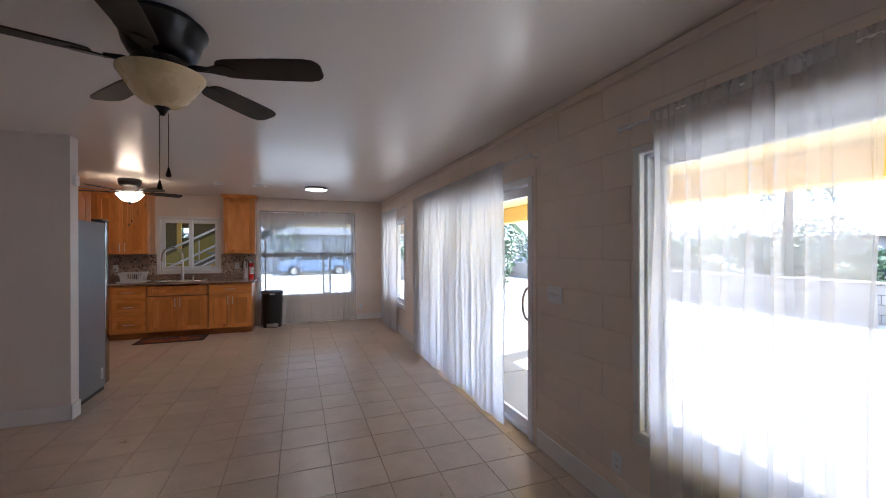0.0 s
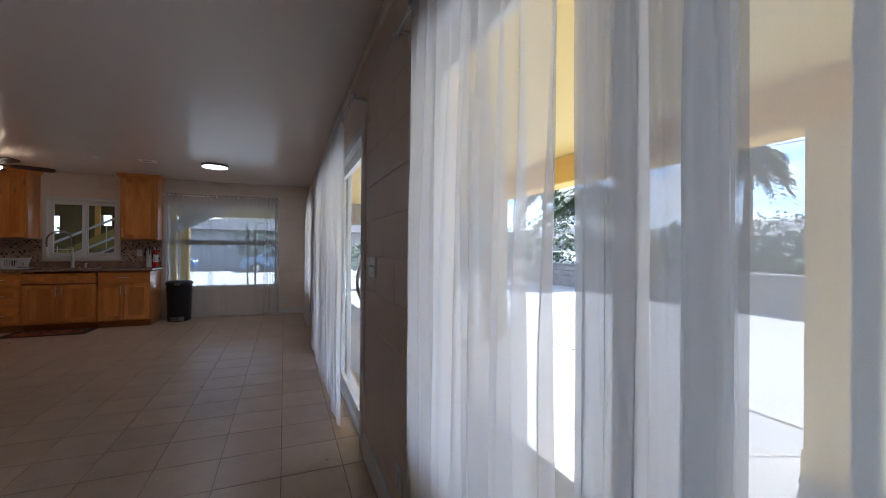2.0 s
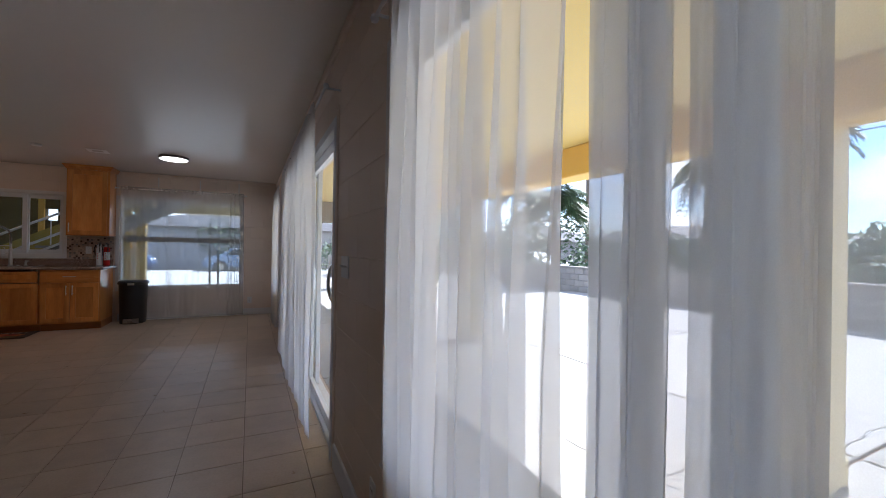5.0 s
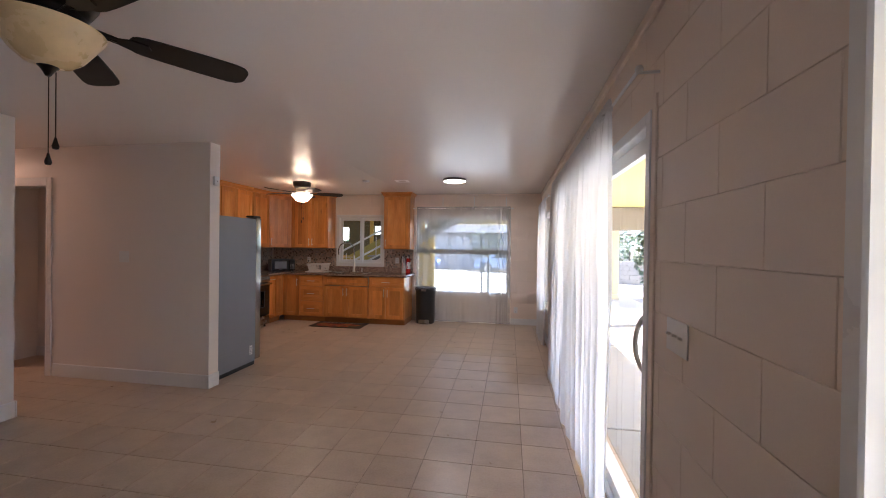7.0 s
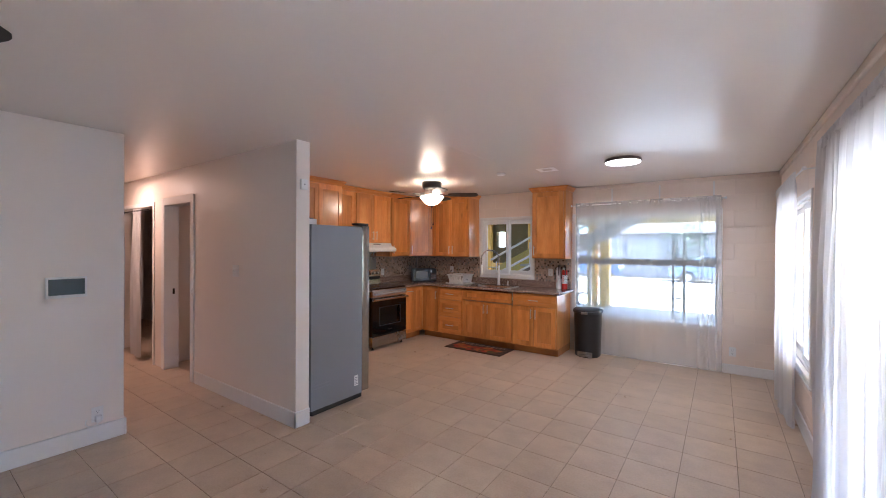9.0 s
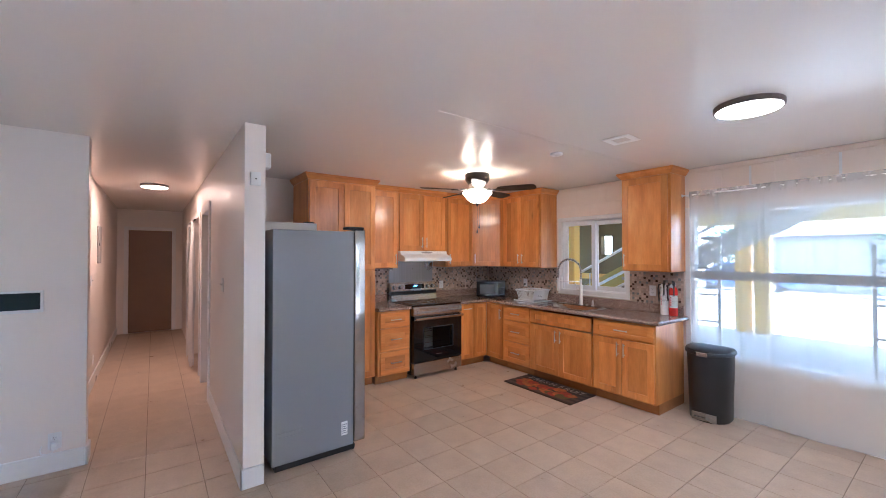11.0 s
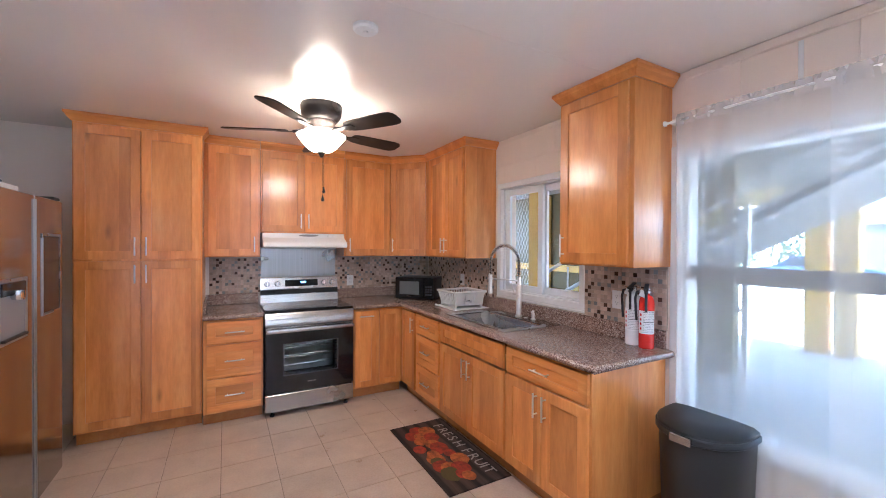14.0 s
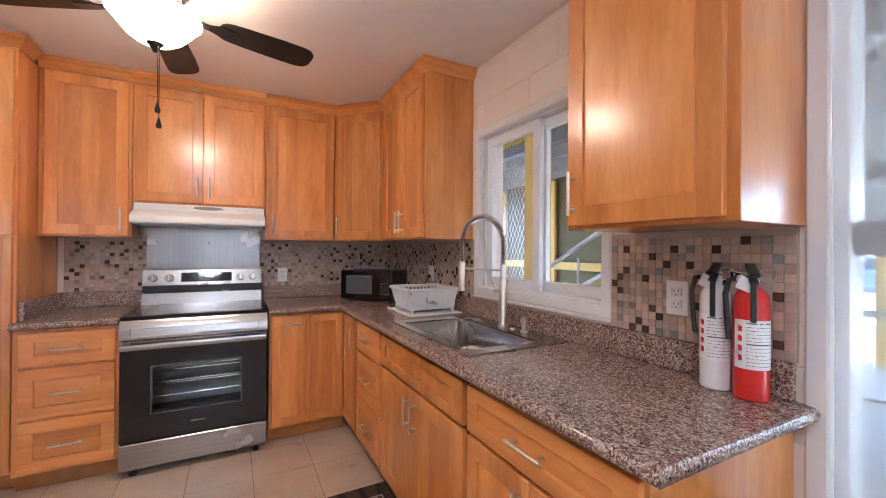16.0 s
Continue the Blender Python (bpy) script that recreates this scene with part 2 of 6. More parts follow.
M_BLACK = plain("black_plastic", (0.022, 0.022, 0.024), 0.42, var=0.2, fine=150, bump=0.15)
M_GLOSSBLACK = plain("black_glass", (0.010, 0.010, 0.012), 0.06, var=0.1, bump=0.0)
M_BRONZE = plain("oil_rubbed_bronze", (0.016, 0.013, 0.012), 0.30, metal=0.3, var=0.25, fine=40, bump=0.04)
M_BLADE = plain("dark_walnut_blade", (0.020, 0.014, 0.011), 0.48, var=0.3, fine=18, coarse=6, bump=0.06)
M_WHITEP = plain("white_plastic", (0.80, 0.80, 0.79), 0.35, var=0.03, bump=0.02)
M_GRANITE = granite()
M_TILE = tile_mat()
M_GROUT = plain("dark_grout", (0.25, 0.19, 0.14), 0.9, var=0.25, fine=60, bump=0.3)
M_SHEER = sheer("white_voile", 0.12, (0.80, 0.80, 0.82), 0.62)
M_SHEERF = sheer("thin_voile", 0.69, (0.90, 0.91, 0.92), 0.46)
M_SHEERO = sheer("open_voile", 0.45, (0.86, 0.86, 0.88), 0.70)
M_SHEERG = sheer("grey_voile", 0.33, (0.72, 0.74, 0.78), 0.56)
M_GLASS = glass("window_glass", (0.97, 0.99, 0.98))
# Grey-blue tint added to dim the over-bright view through the far window.
M_DIMPANE = glass("view_dimming_glass", (0.66, 0.73, 0.75))
M_OVENGLASS = glass("oven_window_glass", (0.86, 0.89, 0.88))
M_CONC = plain("driveway_concrete", (0.37, 0.357, 0.333), 0.85, var=0.25, fine=9, coarse=0.7, bump=0.25, per_piece=0.10)
M_YELLOW = plain("yellow_paint", (0.80, 0.52, 0.12), 0.6, var=0.06, fine=30, coarse=1.2, bump=0.08)
M_PORCH = plain("porch_yellow_paint", (0.74, 0.57, 0.20), 0.6, var=0.06, fine=30, coarse=1.2, bump=0.08)
M_CREAM = plain("cream_paint", (0.80, 0.66, 0.36), 0.6, var=0.05, fine=30, coarse=1.2, bump=0.08)


# ---- shapes ----
def box(x0, x1, y0, y1, z0, z1, bev=0.0, seg=1):
    bm = bmesh.new()
    bmesh.ops.create_cube(bm, size=1.0)
    for v in bm.verts:
        v.co = ((x0 + x1) / 2 + v.co.x * (x1 - x0), (y0 + y1) / 2 + v.co.y * (y1 - y0), (z0 + z1) / 2 + v.co.z * (z1 - z0))
    if bev:
        bmesh.ops.bevel(bm, geom=bm.edges[:], offset=bev, segments=seg, affect="EDGES", profile=0.7)
    return bm


def join(*bms):
    out = bmesh.new()
    me = bpy.data.meshes.new("tmp")
    for b in bms:
        b.to_mesh(me)
        b.free()
        out.from_mesh(me)
    bpy.data.meshes.remove(me)
    return out


def moved(bm, m):
    bmesh.ops.transform(bm, matrix=m, verts=bm.verts)
    return bm


def lathe(profile, n=32, cx=0.0, cy=0.0):
    """A turned shape from (radius, height) pairs, round an upright axis."""
    bm = bmesh.new()
    rings = []
    for r, z in profile:
        if r < 1e-5:
            rings.append([bm.verts.new((cx, cy, z))])
        else:
            rings.append([bm.verts.new((cx + r * math.cos(2 * math.pi * k / n), cy + r * math.sin(2 * math.pi * k / n), z)) for k in range(n)])
    for a, b in zip(rings, rings[1:]):
        for k in range(n):
            q = [a[k % len(a)], a[(k + 1) % len(a)], b[(k + 1) % len(b)], b[k % len(b)]]
            q = [v for i, v in enumerate(q) if v not in q[:i]]
            if len(q) > 2:
                bm.faces.new(q)
    bmesh.ops.recalc_face_normals(bm, faces=bm.faces[:])
    return bm


def tube(points, r, n=10, caps=True):
    """A round bar along a line of points."""
    bm = bmesh.new()
    pts = [Vector(p) for p in points]
    rings = []
    for i, p in enumerate(pts):
        d = (pts[min(i + 1, len(pts) - 1)] - pts[max(i - 1, 0)]).normalized()
        a = d.orthogonal().normalized() if i == 0 else (rings_a - d * rings_a.dot(d)).normalized()
        rings_a = a
        b = d.cross(a)
        rings.append([bm.verts.new(p + r * (math.cos(2 * math.pi * k / n) * a + math.sin(2 * math.pi * k / n) * b)) for k in range(n)])
    for u, w in zip(rings, rings[1:]):
        for k in range(n):
            bm.faces.new((u[k], u[(k + 1) % n], w[(k + 1) % n], w[k]))
    if caps:
        bm.faces.new(rings[0][::-1])
        bm.faces.new(rings[-1])
    bmesh.ops.recalc_face_normals(bm, faces=bm.faces[:])
    return bm


def slab(outline, z0, z1, bev=0.0):
    """A flat plate from an outline in x and y."""
    bm = bmesh.new()
    f = bm.faces.new([bm.verts.new((x, y, z0)) for x, y in outline])
    ex = bmesh.ops.extrude_face_region(bm, geom=[f])
    for v in ex["geom"]:
        if isinstance(v, bmesh.types.BMVert):
            v.co.z = z1
    bmesh.ops.recalc_face_normals(bm, faces=bm.faces[:])
    if bev:
        bmesh.ops.bevel(bm, geom=bm.edges[:], offset=bev, segments=2, affect="EDGES")
    return bm


def smooth(ob, angle=35):
    me = ob.data
    for p in me.polygons:
        p.use_smooth = True
    me.set_sharp_from_angle(angle=radians(angle))
    return ob


def mesh_of(name, bm, material):
    me = bpy.data.meshes.new(name)
    bm.to_mesh(me)
    bm.free()
    me.materials.append(material)
    return me


def part(name, bm, material, parent, label="", soft=True):
    """One mesh under a thing or a part; its shape is given in the world's metres unless the thing is local."""
    ob = new(name, mesh_of(name, bm, material))
    ob.parent = parent
    if not parent.get("local"):
        top = parent
        while top.parent:
            top = top.parent
        ob.matrix_parent_inverse = Matrix.Translation(-Vector(top["base"])) if parent == top else Matrix.Identity(4)
    else:
        ob["local"] = 1
    if label:
        ob["label"] = label
    if soft:
        smooth(ob)
    return ob


def thing(name, base, label, category, group="", m=None):
    """An Empty at the thing's base. With m its parts are local to that pose."""
    ob = new(name)
    ob.empty_display_size = 0.1
    if m is None:
        ob.location = base
        ob["base"] = tuple(base)
    else:
        ob.matrix_basis = m
        ob["local"] = 1
    return tagged(ob, label, category, group)


def single(name, bm, material, label, category, group="", soft=True):
    ob = new(name, mesh_of(name, bm, material))
    if soft:
        smooth(ob)
    return tagged(ob, label, category, group)


def setting(name, bm, material, label, category="", kind="structure", soft=False):
    ob = new(name, mesh_of(name, bm, material))
    ob["base"] = (0.0, 0.0, 0.0)
    if soft:
        smooth(ob)
    return tagged(ob, label, category or name.split("_")[0], "", kind)


def cut_rects(rect, holes):
    """The rectangle (a0, a1, b0, b1) less the holes, as smaller rectangles."""
    todo = [rect]
    for h0, h1, g0, g1 in holes:
        nxt = []
        for a0, a1, b0, b1 in todo:
            if a1 <= h0 or a0 >= h1 or b1 <= g0 or b0 >= g1:
                nxt.append((a0, a1, b0, b1))
                continue
            if a0 < h0:
                nxt.append((a0, h0, b0, b1))
            if a1 > h1:
                nxt.append((h1, a1, b0, b1))
            c0, c1 = max(a0, h0), min(a1, h1)
            if b0 < g0:
                nxt.append((c0, c1, b0, g0))
            if b1 > g1:
                nxt.append((c0, c1, g1, b1))
        todo = nxt
    return todo


def welded(*bms):
    out = join(*bms)
    bmesh.ops.remove_doubles(out, verts=out.verts[:], dist=0.0004)
    return out


def wall_x(name, x0, x1, y0, y1, z1, holes, material, label):
    return setting(name, welded(*[box(x0, x1, a0, a1, b0, b1) for a0, a1, b0, b1 in cut_rects((y0, y1, 0.0, z1), holes)]), material, label, "wall")


def wall_y(name, y0, y1, x0, x1, z1, holes, material, label):
    return setting(name, welded(*[box(a0, a1, y0, y1, b0, b1) for a0, a1, b0, b1 in cut_rects((x0, x1, 0.0, z1), holes)]), material, label, "wall")


# ---- the plan ----
XR, YF, XS, H = 1.865, 8.28, -3.56, 2.44       # window wall, far wall, stove wall, ceiling
YB, XL = -1.70, -2.67                          # wall behind, wall with the panel
WIN1 = (-0.68, 1.60, 0.48, 1.985)              # living-room window, y and z
SLID = (2.56, 5.20, 0.0, 2.015)                # patio door
WIN3 = (6.35, 7.85, 0.48, 1.99)                # far side window
WINF = (-0.53, 1.30, 0.50, 2.03)               # window in the far wall, x and z
WINK = (-2.13, -1.15, 1.05, 2.035)              # kitchen window

wall_x("wall_east", XR + 0.02, XR + 0.20, YB, YF + 0.2, H, [WIN1, SLID, WIN3], M_BLOCK, "painted beige concrete block wall with three openings")
wall_y("wall_north", YF + 0.02, YF + 0.20, XS - 0.12, XR + 0.02, H, [WINF, WINK], M_BLOCK, "painted beige block wall behind sink and far window")
wall_x("wall_west", XL - 0.13, XL, YB, 3.40, H, [], M_WALL, "smooth pale grey painted wall with a control panel")
wall_y("wall_south", YB - 0.15, YB, XL - 0.13, XR + 0.2, H, [], M_WALL, "smooth pale grey painted wall closing the room")
wall_y("wall_pier", 4.28, 4.41, -8.6, -1.63, H, [(-4.34, -3.58, 0, 2.05), (-6.0, -4.70, 0, 2.05)], M_WALL, "smooth pale grey painted partition beside the refrigerator")
wall_x("wall_stove", XS - 0.12, XS, 4.41, YF + 0.02, H, [], M_WALL, "smooth pale painted wall behind the range")
wall_y("wall_hall", 3.10, 3.22, -8.6, XL - 0.13, H, [(-4.31, -3.55, 0, 2.04)], M_WALL, "smooth pale painted hallway wall")
wall_x("wall_hall_end", -8.72, -8.6, 3.10, 5.52, H, [], M_WALL, "plain painted wall at the end of the hallway")
wall_y("wall_closet_back", 5.40, 5.52, -8.72, -4.66, H, [], M_WALL, "plain painted back wall of the laundry closet")
wall_y("wall_bedroom", 4.86, 4.98, -4.56, XS - 0.12, H, [], M_WALL, "plain painted wall of the side room")
wall_x("wall_closet", -4.66, -4.56, 4.41, 5.52, H, [], M_WALL, "plain painted wall between closet and side room")
setting("ceiling", box(-8.72, XR + 0.2, YB - 0.15, YF + 0.2, H, H + 0.14), M_CEIL, "glossy off-white painted flat ceiling", "ceiling")
floor = setting("floor", box(-8.72, XR + 0.2, YB - 0.15, YF + 0.2, -0.12, -0.004), M_GROUT, "beige glazed ceramic tiles with dark grout", "floor")
setting("trim_ceiling", join(box(XR - 0.02, XR + 0.018, YB, YF, H - 0.055, H - 0.002, 0.006), box(-0.45, XR - 0.022, YF - 0.012, YF + 0.018, H - 0.05, H - 0.002, 0.006)), M_BLOCK, "beige painted moulding under the ceiling", "trim")


for xb in (0.02, 0.62, 1.22):
    setting("trim_batten", box(xb - 0.009, xb + 0.009, YF - 0.008, YF - 0.0005, 2.19, H - 0.056, 0.002), M_TRIM, "thin pale upright batten above the window", "trim")


setting("trim_ceiling_seam", box(-0.697, -0.689, 5.2, YF - 0.013, H - 0.0015, H - 0.0002), M_CEIL, "faint painted seam across the ceiling", "trim")


def baseboard(bm):
    return setting("baseboard", bm, M_TRIM, "white painted baseboard along the wall", "baseboard")


for bm in (box(XL, XL + 0.016, YB, 3.40, 0, 0.135, 0.004), box(XL - 0.13, XL + 0.016, 3.40, 3.416, 0, 0.135, 0.004),
           box(-3.50, -1.614, 4.264, 4.28, 0, 0.135, 0.004), box(-1.63, -1.614, 4.264, 4.41, 0, 0.135, 0.004),
           box(XR - 0.014, XR, 1.62, 2.50, 0, 0.135, 0.004), box(XR - 0.014, XR, YB, 1.60, 0, 0.135, 0.004), box(XR - 0.014, XR, 5.26, YF, 0, 0.135, 0.004),
           box(-0.5, XR - 0.015, YF - 0.014, YF, 0, 0.115, 0.004), box(-8.6, -4.39, 3.22, 3.236, 0, 0.135, 0.004), box(-4.56, XS - 0.12, 4.845, 4.86, 0, 0.12, 0.004)):
    baseboard(bm)


# ---- windows, doors and curtains ----
def bar(axis, d0, d1, a0, a1, b0, b1, bev=0.003):
    """A bevelled bar: d is the depth through the wall, a runs along it, b is the height. axis 'x' or 'y' is the wall's normal."""
    return box(d0, d1, a0, a1, b0, b1, bev) if axis == "x" else box(a0, a1, d0, d1, b0, b1, bev)


def ring(axis, d0, d1, a0, a1, b0, b1, w, bev=0.003, rail=None):
    """One continuous rectangular frame, its edges bevelled."""
    bm = bmesh.new()
    loops = []
    for d in (d0, d1):
        for e, h in ((0.0, 0.0), (w, rail or w)):
            loops.append([bm.verts.new((d, a, b) if axis == "x" else (a, d, b)) for a, b in ((a0 + e, b0 + h), (a1 - e, b0 + h), (a1 - e, b1 - h), (a0 + e, b1 - h))])
    for p, q in ((0, 1), (1, 3), (3, 2), (2, 0)):
        for i in range(4):
            j = (i + 1) % 4
            bm.faces.new((loops[p][i], loops[p][j], loops[q][j], loops[q][i]))
    bmesh.ops.recalc_face_normals(bm, faces=bm.faces[:])
    if bev:
        sharp = [e for e in bm.edges if e.calc_face_angle(0.0) > 0.3]
        bmesh.ops.bevel(bm, geom=sharp, offset=bev, segments=1, affect="EDGES", profile=0.7)
    return bm


def plate(rects, z0, z1):
    """A flat slab over rectangles that share edges, as one closed mesh."""
    xs = sorted({v for r in rects for v in r[:2]})
    ys = sorted({v for r in rects for v in r[2:]})
    cells = {(i, j) for i in range(len(xs) - 1) for j in range(len(ys) - 1)
             if any(r[0] <= (xs[i] + xs[i + 1]) / 2 <= r[1] and r[2] <= (ys[j] + ys[j + 1]) / 2 <= r[3] for r in rects)}
    bm = bmesh.new()
    vs = {}

    def at(i, j, z):
        if (i, j, z) not in vs:
            vs[(i, j, z)] = bm.verts.new((xs[i], ys[j], z))
        return vs[(i, j, z)]
    for i, j in sorted(cells):
        ring_ = ((i, j), (i + 1, j), (i + 1, j + 1), (i, j + 1))
        bm.faces.new([at(p, q, z1) for p, q in ring_])
        bm.faces.new([at(p, q, z0) for p, q in reversed(ring_)])
        for k, nb in enumerate(((i, j - 1), (i + 1, j), (i, j + 1), (i - 1, j))):
            if nb not in cells:
                p, q = ring_[k], ring_[(k + 1) % 4]
                bm.faces.new((at(*p, z0), at(*q, z0), at(*q, z1), at(*p, z1)))
    bmesh.ops.recalc_face_normals(bm, faces=bm.faces[:])
    return bm


def pane(axis, d, a0, a1, b0, b1, parent, material=None):
    bm = bmesh.new()
    bm.faces.new([bm.verts.new((d, a, b) if axis == "x" else (a, d, b)) for a, b in ((a0, b0), (a1, b0), (a1, b1), (a0, b1))])
    ob = part("pane", bm, material or M_GLASS, parent, "clear glass pane", False)
    ob.visible_shadow = False
    return ob


def sliding_window(name, axis, face, a0, a1, b0, b1, label, split, casing=0.045, ajar=-0.044):
    """Casing on the wall, frame in the opening, two sashes one behind the other."""
    mid = (a0 + a1) / 2
    base = (face, mid, b0) if axis == "x" else (mid, face, b0)
    w = thing(name, base, label, "window")
    w["kind"] = "structure"
    part("casing", ring(axis, face - 0.012, face + 0.03, a0 - 0.012, a1 + 0.012, b0 - 0.012, b1 + 0.012, casing, 0.006), M_TRIM, w)
    fr = part("window_frame", ring(axis, face + 0.03, face + 0.12, a0 + 0.002, a1 - 0.002, b0 + 0.002, b1 - 0.002, 0.045), M_VINYL, w)
    c0, c1, e0, e1 = a0 + 0.047, a1 - 0.047, b0 + 0.047, b1 - 0.047
    for s0, s1, d in ((c0, split + 0.022, 0.045), (split + 0.022 + ajar, c1, 0.08)):
        s = part("sash", ring(axis, face + d, face + d + 0.03, s0, s1, e0, e1, 0.055), M_VINYL, w)
        pane(axis, face + d + 0.015, s0 + 0.053, s1 - 0.053, e0 + 0.04, e1 - 0.04, s)
    part("window_sill", bar(axis, face - 0.016, face + 0.03, a0 - 0.012, a1 + 0.012, b0 - 0.028, b0 - 0.0125, 0.004), M_TRIM, w)
    return w


M_GREYRAIL0 = plain("grey_screen_frame", (0.45, 0.46, 0.47), 0.5)
w1 = sliding_window("window_1", "x", XR, *WIN1, "white vinyl sliding window standing slightly open beside the patio door", 0.488, 0.045, 0.10)
M_SCREEN, sn_, sl_, sb_ = nodes_of("insect_screen")
sn_.remove(sb_)
s_tr, s_df, s_mx = sn_.new("ShaderNodeBsdfTransparent"), sn_.new("ShaderNodeBsdfDiffuse"), sn_.new("ShaderNodeMixShader")
s_df.inputs["Color"].default_value = (0.10, 0.105, 0.11, 1)
sl_.new(ranged(sn_, sl_, noise_at(sn_, sl_, coords(sn_, sl_, (700, 700, 700)), 1.0, 2), 0.3, 0.7, 0.40, 0.48), s_mx.inputs[0])
sl_.new(s_tr.outputs[0], s_mx.inputs[1])
sl_.new(s_df.outputs[0], s_mx.inputs[2])
sl_.new(s_mx.outputs[0], sn_["Material Output"].inputs["Surface"])
scr = part("insect_screen", ring("x", XR + 0.118, XR + 0.132, WIN1[0] + 0.05, 0.365, WIN1[2] + 0.05, WIN1[3] - 0.05, 0.022), M_GREYRAIL0, w1, "grey insect screen on one sash")
pane("x", XR + 0.125, WIN1[0] + 0.07, 0.345, WIN1[2] + 0.07, WIN1[3] - 0.07, scr, M_SCREEN)
bpy.data.objects[scr.children[0].name].name = "mesh"
scr.children[0]["label"] = "fine grey screen mesh"
sliding_window("window_2", "x", XR, *WIN3, "white vinyl sliding window near the room corner", 7.1)
wk = sliding_window("window_3", "y", YF, *WINK, "white vinyl sliding window above the kitchen sink", -1.635, 0.05)
wf = thing("window_4", (0.38, YF, WINF[2]), "wide white window with a middle rail greyed as backlit", "window")
wf["kind"] = "structure"
part("casing", ring("y", YF - 0.012, YF + 0.03, WINF[0] - 0.012, WINF[1] + 0.012, WINF[2] - 0.012, WINF[3] + 0.012, 0.05, 0.006), M_TRIM, wf)
part("window_frame", ring("y", YF + 0.03, YF + 0.13, WINF[0] + 0.002, WINF[1] - 0.002, WINF[2] + 0.002, WINF[3] - 0.002, 0.06), M_VINYL, wf)
# Dark grey puts the rail's backlit shade into its colour; the gate shares it.
M_GREYRAIL = plain("backlit_rail_gate_grey", (0.20, 0.21, 0.22), 0.5, var=0.1)
part("middle_rail", box(WINF[0] + 0.064, WINF[1] - 0.064, YF + 0.06, YF + 0.11, 1.30, 1.385, 0.004), M_GREYRAIL, wf, "horizontal rail across the window, coloured dark as backlit")
pane("y", YF + 0.09, WINF[0] + 0.06, WINF[1] - 0.06, WINF[2] + 0.06, 1.30, wf, M_DIMPANE)
pane("y", YF + 0.09, WINF[0] + 0.06, WINF[1] - 0.06, 1.385, WINF[3] - 0.06, wf, M_DIMPANE)

# patio door: fixed leaf far, sliding leaf near with a loop handle
pd = thing("door_1", (XR + 0.08, 3.9, 0.0), "white framed sliding glass patio door with a loop handle", "door")
pd["kind"] = "structure"
part("door_frame", join(bar("x", XR - 0.012, XR + 0.14, SLID[0], SLID[0] + 0.055, 0, SLID[3], 0.004), bar("x", XR - 0.012, XR + 0.14, SLID[1] - 0.055, SLID[1], 0, SLID[3], 0.004),
     bar("x", XR - 0.012, XR + 0.14, SLID[0] + 0.055, SLID[1] - 0.055, SLID[3] - 0.055, SLID[3], 0.004), bar("x", XR + 0.01, XR + 0.16, SLID[0] + 0.055, SLID[1] - 0.055, 0.0, 0.028, 0.004)), M_VINYL, pd)
part("door_casing", join(bar("x", XR - 0.008, XR + 0.018, SLID[0] - 0.05, SLID[0] - 0.002, 0, SLID[3] + 0.05, 0.004), bar("x", XR - 0.008, XR + 0.018, SLID[1] + 0.002, SLID[1] + 0.05, 0, SLID[3] + 0.05, 0.004)), M_BLOCK, pd, "beige painted strip beside the door")
for s0, s1, d in ((2.62, 3.93, 0.035), (3.86, 5.14, 0.09)):
    s = part("leaf", ring("x", XR + d, XR + d + 0.035, s0, s1, 0.03, 1.955, 0.075), M_VINYL, pd)
    pane("x", XR + d + 0.018, s0 + 0.07, s1 - 0.07, 0.10, 1.885, s)
    if d < 0.05:
        arc = [(XR + d - 0.055 * math.sin(math.pi * k / 16) ** 0.5 if 0 < k < 16 else XR + d, 2.665, 0.90 + 0.26 * k / 16) for k in range(17)]
        part("handle", tube([(x, y + 0.012, z) for x, y, z in arc], 0.011, 10), M_NICKEL, s, "satin grey metal loop pull handle")

# interior doors of the hallway
M_BROWN = plain("brown_door_paint", (0.22, 0.125, 0.075), 0.45, var=0.1, fine=60, coarse=3, bump=0.06)
hd = thing("door_2", (-3.930, 3.19, 0.0), "closed brown six-panel interior door in the hallway", "door")
hd["kind"] = "structure"
leaf = part("leaf", box(-4.295, -3.565, 3.165, 3.20, 0.012, 2.03, 0.002), M_BROWN, hd)
for px in (-4.210, -3.890):
    for z0, z1 in ((0.16, 0.74), (0.88, 1.44), (1.56, 1.90)):
        part("panel", join(ring("y", 3.198, 3.206, px, px + 0.24, z0, z1, 0.022, 0.003), box(px + 0.045, px + 0.195, 3.198, 3.208, z0 + 0.045, z1 - 0.045, 0.006)), M_BROWN, leaf)
part("handle", join(tube([(-3.630, 3.20, 0.98), (-3.630, 3.245, 0.98)], 0.011), tube([(-3.630, 3.245, 0.98), (-3.740, 3.25, 0.98)], 0.009), moved(lathe([(0, 0), (0.03, 0), (0.03, 0.008), (0, 0.01)], 20), pose(-3.630, 3.20, 0.98, -90))), M_NICKEL, leaf, "satin nickel lever handle")
for z in (0.25, 1.05, 1.80):
    part("hinge", tube([(-4.305, 3.212, z - 0.045), (-4.305, 3.212, z + 0.045)], 0.009), M_BRONZE, leaf)
part("casing", join(box(-4.370, -4.312, 3.2195, 3.236, 0, 2.10, 0.004), box(-3.548, -3.490, 3.2195, 3.236, 0, 2.10, 0.004), box(-4.312, -3.548, 3.2195, 3.236, 2.042, 2.10, 0.004)), M_TRIM, hd)
he = thing("door_5", (-8.6, 3.75, 0.0), "closed brown door at the end of the hallway", "door")
he["kind"] = "structure"
